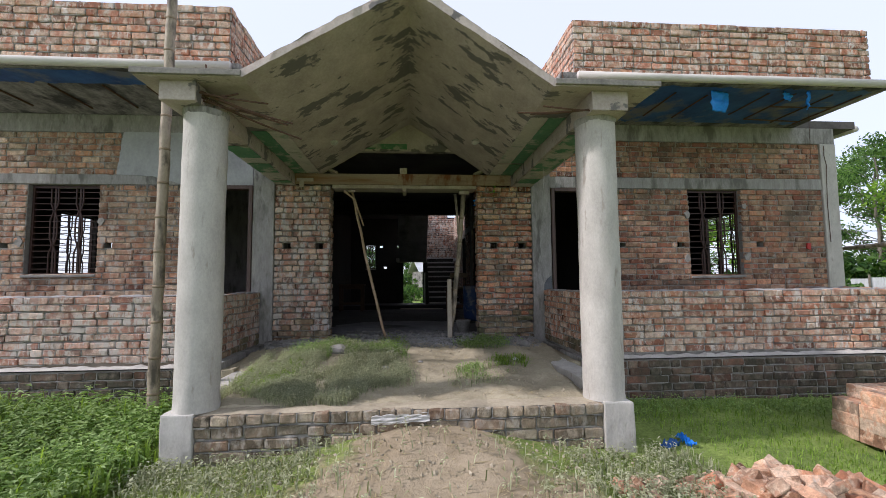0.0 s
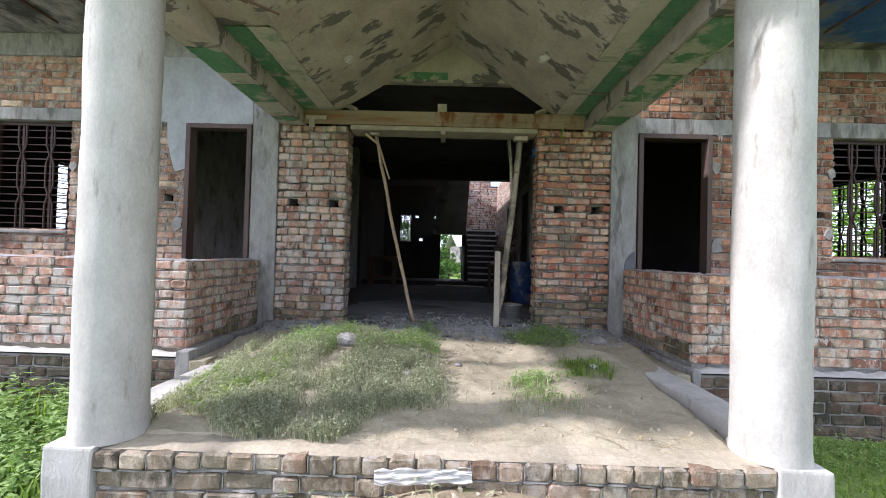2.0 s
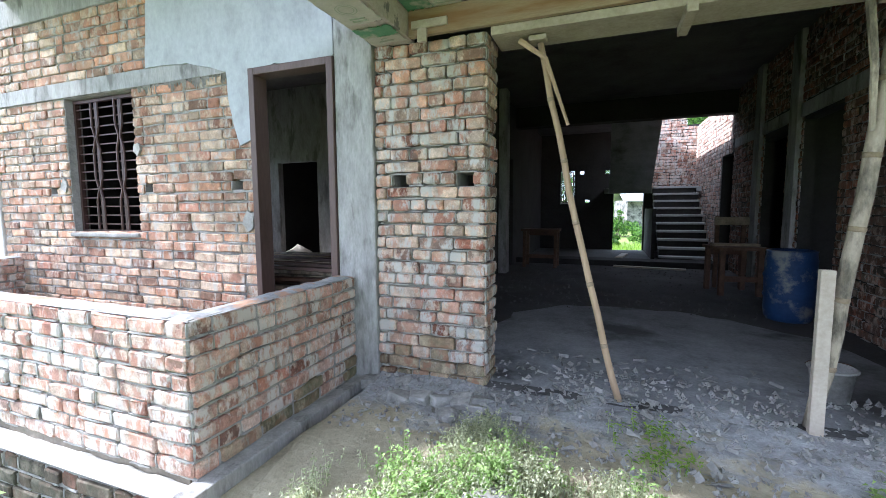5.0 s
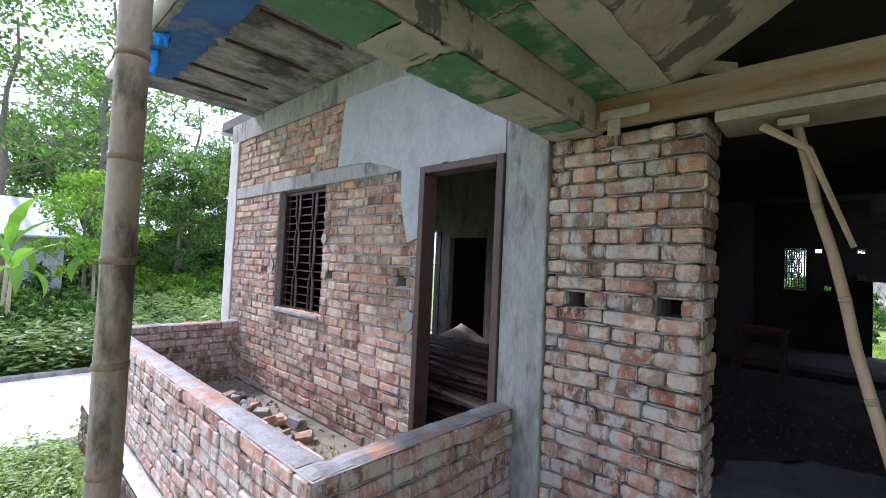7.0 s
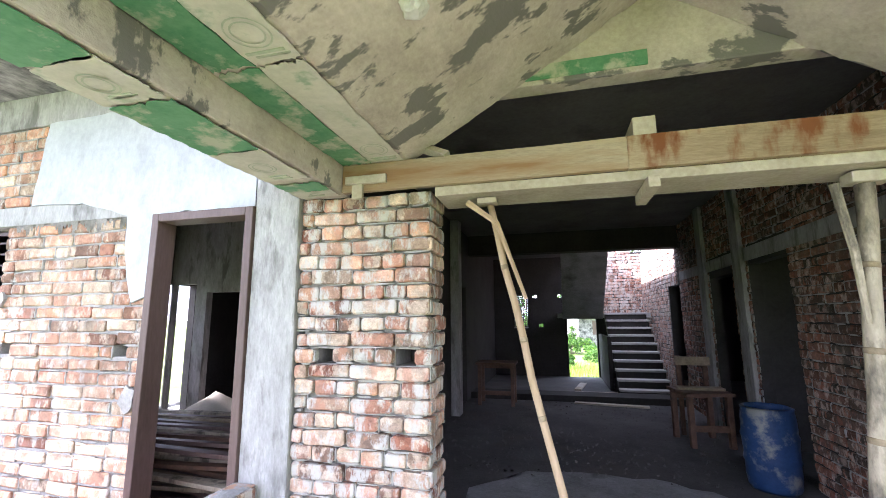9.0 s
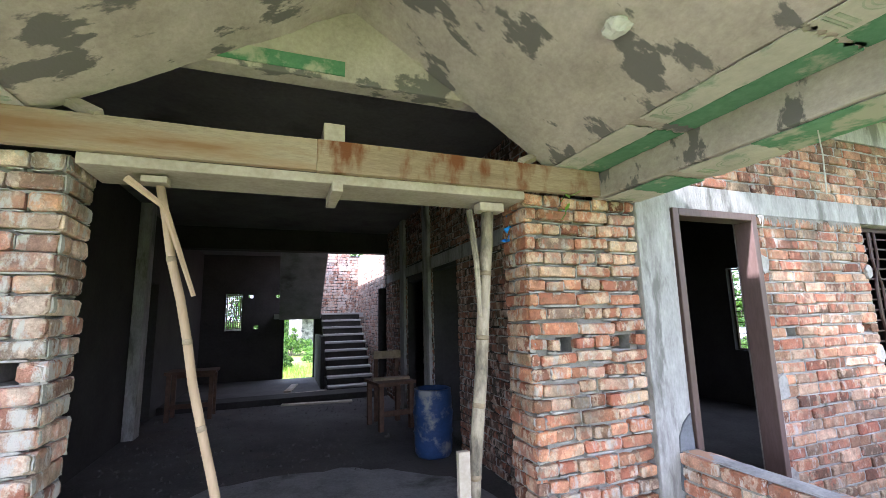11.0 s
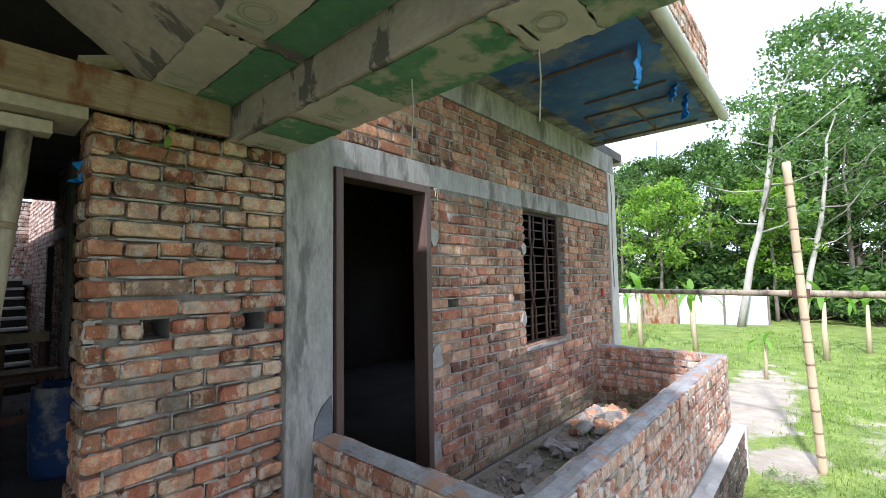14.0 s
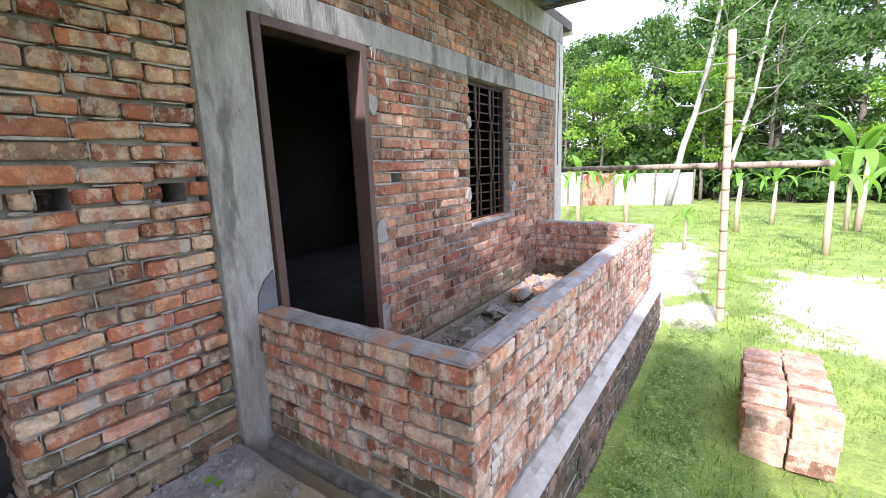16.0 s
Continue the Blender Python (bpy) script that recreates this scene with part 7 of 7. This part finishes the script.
dense = tree("tree", "tall dense dark green tree at the edge of the yard", 11, 1.25, 3.4, 40, 120, 0.26, M_TRUNK, M_LEAF_DARK, 1, 0.18, 0.12)
light = tree("tree", "spreading feathery tree with airy layered leaves", 11, 0.85, 4.2, 34, 46, 0.20, M_TRUNK, M_LEAF, 2, 0.15, 0.3, 0.0, 0.95)
young = tree("tree", "slender young tree with yellow-green leaves", 7.0, 0.9, 2.0, 24, 80, 0.20, M_TRUNK, M_LEAF_LIGHT, 3, 0.08, 0.3)
sparse = tree("tree", "pale-barked leaning tree with bare branches and few leaves", 10.5, 0.9, 3.0, 17, 44, 0.19, M_TRUNK_PALE, M_LEAF, 4, 0.13, 0.34, 0.6, 0.8, 0.42)
big = tree("tree", "very tall leafy tree rising above the others", 18, 1.5, 4.2, 44, 110, 0.30, M_TRUNK, M_LEAF, 10, 0.26, 0.3)
scatter(big, [(31, 3.2, 0.92), (-40, 9, 0.9)], 10)
scatter(dense, [(27, 16, 0.8), (28, 11.5, 0.85), (27, 8.2, 0.85), (28, 5.2, 0.95), (28.5, 2.6, 1.05), (29, -0.5, 1.0), (27, -4, 0.8), (-24.5, 10.4, 0.6), (-27, 14.5, 0.8), (-26, 6.2, 0.65), (29, -9, 0.75), (25, 21, 0.8), (30, 5.5, 0.8), (31, 13.5, 0.85), (35, 0, 0.85), (35, 6, 0.9), (35, 11, 0.9), (35, 17, 0.9), (34, -6, 0.8), (-36, 5, 0.9), (-38, 12, 1.0), (-36, 17, 0.95), (-34, 0, 0.9), (18, 27, 0.9), (-6, 50, 1.0), (8, 52, 1.1), (1, 54, 1.1), (-30, 15, 0.8)], 1)
scatter(light, [(-25.5, 11.2, 0.95), (-19.5, 6.6, 1.05), (-21, 4.2, 0.95), (24.5, 12, 0.66), (25, 3.0, 0.72), (24.5, -2.5, 0.6), (22, 18.5, 0.7), (16, 21, 0.7), (-10, 44, 0.9), (14, 46, 0.9), (25.5, -6.5, 0.85), (-29, 6.5, 1.0)], 2)
scatter(young, [(22.5, 9.6, 0.95), (23, 5.4, 0.9), (21, 15.5, 0.95), (-15.5, 5.8, 0.6), (14.5, 17, 0.75), (23, -1, 0.8), (-30, 12, 0.8)], 3)
sparse.matrix_basis = pose(20.6, 6.4, 0.06, 0, 0, -85) @ Matrix.Scale(1.0, 4)
copy_thing(sparse, pose(0, 0, 0)).matrix_basis = pose(22.0, 4.6, 0.06, 0, 0, -60) @ Matrix.Scale(0.85, 4)
under = shrub("shrub", "dense green undergrowth along the yard's edge", 1.6, 2.4, 46, 0.22, M_LEAF_DARK, 5)
bright = shrub("shrub", "sunlit yellow-green bush at the yard's edge", 1.3, 1.1, 34, 0.16, M_LEAF_LIGHT, 6)
scatter(under, [(25, -9 + 2.3 * i, 1.25 + 0.2 * (i % 3)) for i in range(13)] + [(28, -10 + 3.1 * i, 1.8) for i in range(11)] + [(23.4, 2.2, 0.6), (23.2, -1.5, 0.6), (-12.4, 3.4, 0.6), (-11.6, 4.6, 0.38), (-12.5, 6.6, 0.36), (-14.5, 7.6, 0.42), (-13.2, 4.6, 0.5), (-16.2, 9.2, 0.45), (-19.5, 10.8, 0.5), (-13.5, 5.6, 0.5), (-15.5, 4.8, 0.7), (-17, 6.6, 0.7), (-18.5, 4.0, 0.9), (15, 15, 0.8), (13.8, 13, 0.7), (-0.9, 23.5, 0.55), (1.6, 26, 0.6), (0.2, 31, 0.7), (-5, 42, 1.4), (9, 43, 1.4), (-1, 46, 1.6), (4, 47, 1.6)] + [(-29, -2 + 2.6 * i, 1.3) for i in range(8)] + [(-33, 1 + 3.0 * i, 1.9) for i in range(6)] + [(20, 19, 1.4), (17, 19, 1.3)], 5)
scatter(bright, [(-25, 12.6, 1.1), (-24, 10.3, 1.0), (-26, 9.0, 1.2), (-27, 13.5, 1.3), (13, 14.5, 0.9), (12, 12.5, 0.8), (23, -4, 0.8), (2.6, 30, 0.8), (-2, 32, 0.9), (22.5, -7, 1.0), (-21, 7.6, 0.6), (-20, 9.5, 0.6)], 6)
scatter(banana("banana_plant", "young banana plant with a thin pale stem on the lawn", 1.25, 6, 0.85, 7), [(13.7, 6.6, 1.1), (13.8, 8.0, 1.25), (11.2, 4.92, 0.55), (11.55, 2.55, 1.15), (15.0, 1.55, 1.45), (14.1, 4.0, 1.1), (16.5, 7.2, 1.1), (15.6, 3.2, 1.0), (15.6, 8.9, 1.0), (12.6, 1.3, 1.2)], 7)
scatter(banana("banana_plant", "big banana plant with broad upright leaves", 2.0, 8, 1.7, 8), [(15.0, 1.75, 0.95), (18.0, 0.2, 0.8), (19, -1.6, 0.9), (-12.6, 4.35, 0.75), (-14.4, 4.3, 0.9), (-15.5, 6.0, 0.9)], 8)
scatter(palm("palm_tree", "slender areca palm with feathery fronds", 5.4, 9), [(13.2, 12.6, 0.85), (29, -3.0, 1.5)], 9)

# small sprigs on the building


def sprig(x, y, z, n, size, seed, label):
    r = random.Random(seed)
    th = thing("sprig", label, "sprig", at=(x, y, z))
    bm = bmesh.new()
    tube(bm, [(0, 0, 0), (0.01, -0.03, 0.03), (0.0, -0.05, 0.05)], 0.003, 5)
    part("stem", bm, M_LEAF, th)
    for i in range(n):
        a = r.uniform(0, math.tau)
        bm = bmesh.new()
        L = size * r.uniform(0.7, 1.2)
        p = Vector((r.uniform(-0.03, 0.03), -0.05, r.uniform(0, 0.06)))
        d = Vector((math.cos(a), -0.4, math.sin(a) * 0.5)).normalized()
        s = d.cross(Vector((0, -0.3, 1))).normalized()
        vs = [bm.verts.new(q) for q in (p, p + d * L * 0.45 + s * L * 0.3, p + d * L * 0.8 + s * L * 0.2, p + d * L, p + d * L * 0.8 - s * L * 0.2, p + d * L * 0.45 - s * L * 0.3)]
        bm.faces.new(vs)
        part("leaf", bm, M_BANANA, th)
    return th


sprig(1.21, F - 0.02, 2.79, 4, 0.08, 1, "small green plant rooted on top of the pier")
sprig(1.20, F - 0.03, 2.68, 2, 0.06, 3, "trailing green leaf on the pier")
sprig(1.50, F - 0.15, 0.63, 6, 0.07, 2, "small green seedling at the foot of the pier")
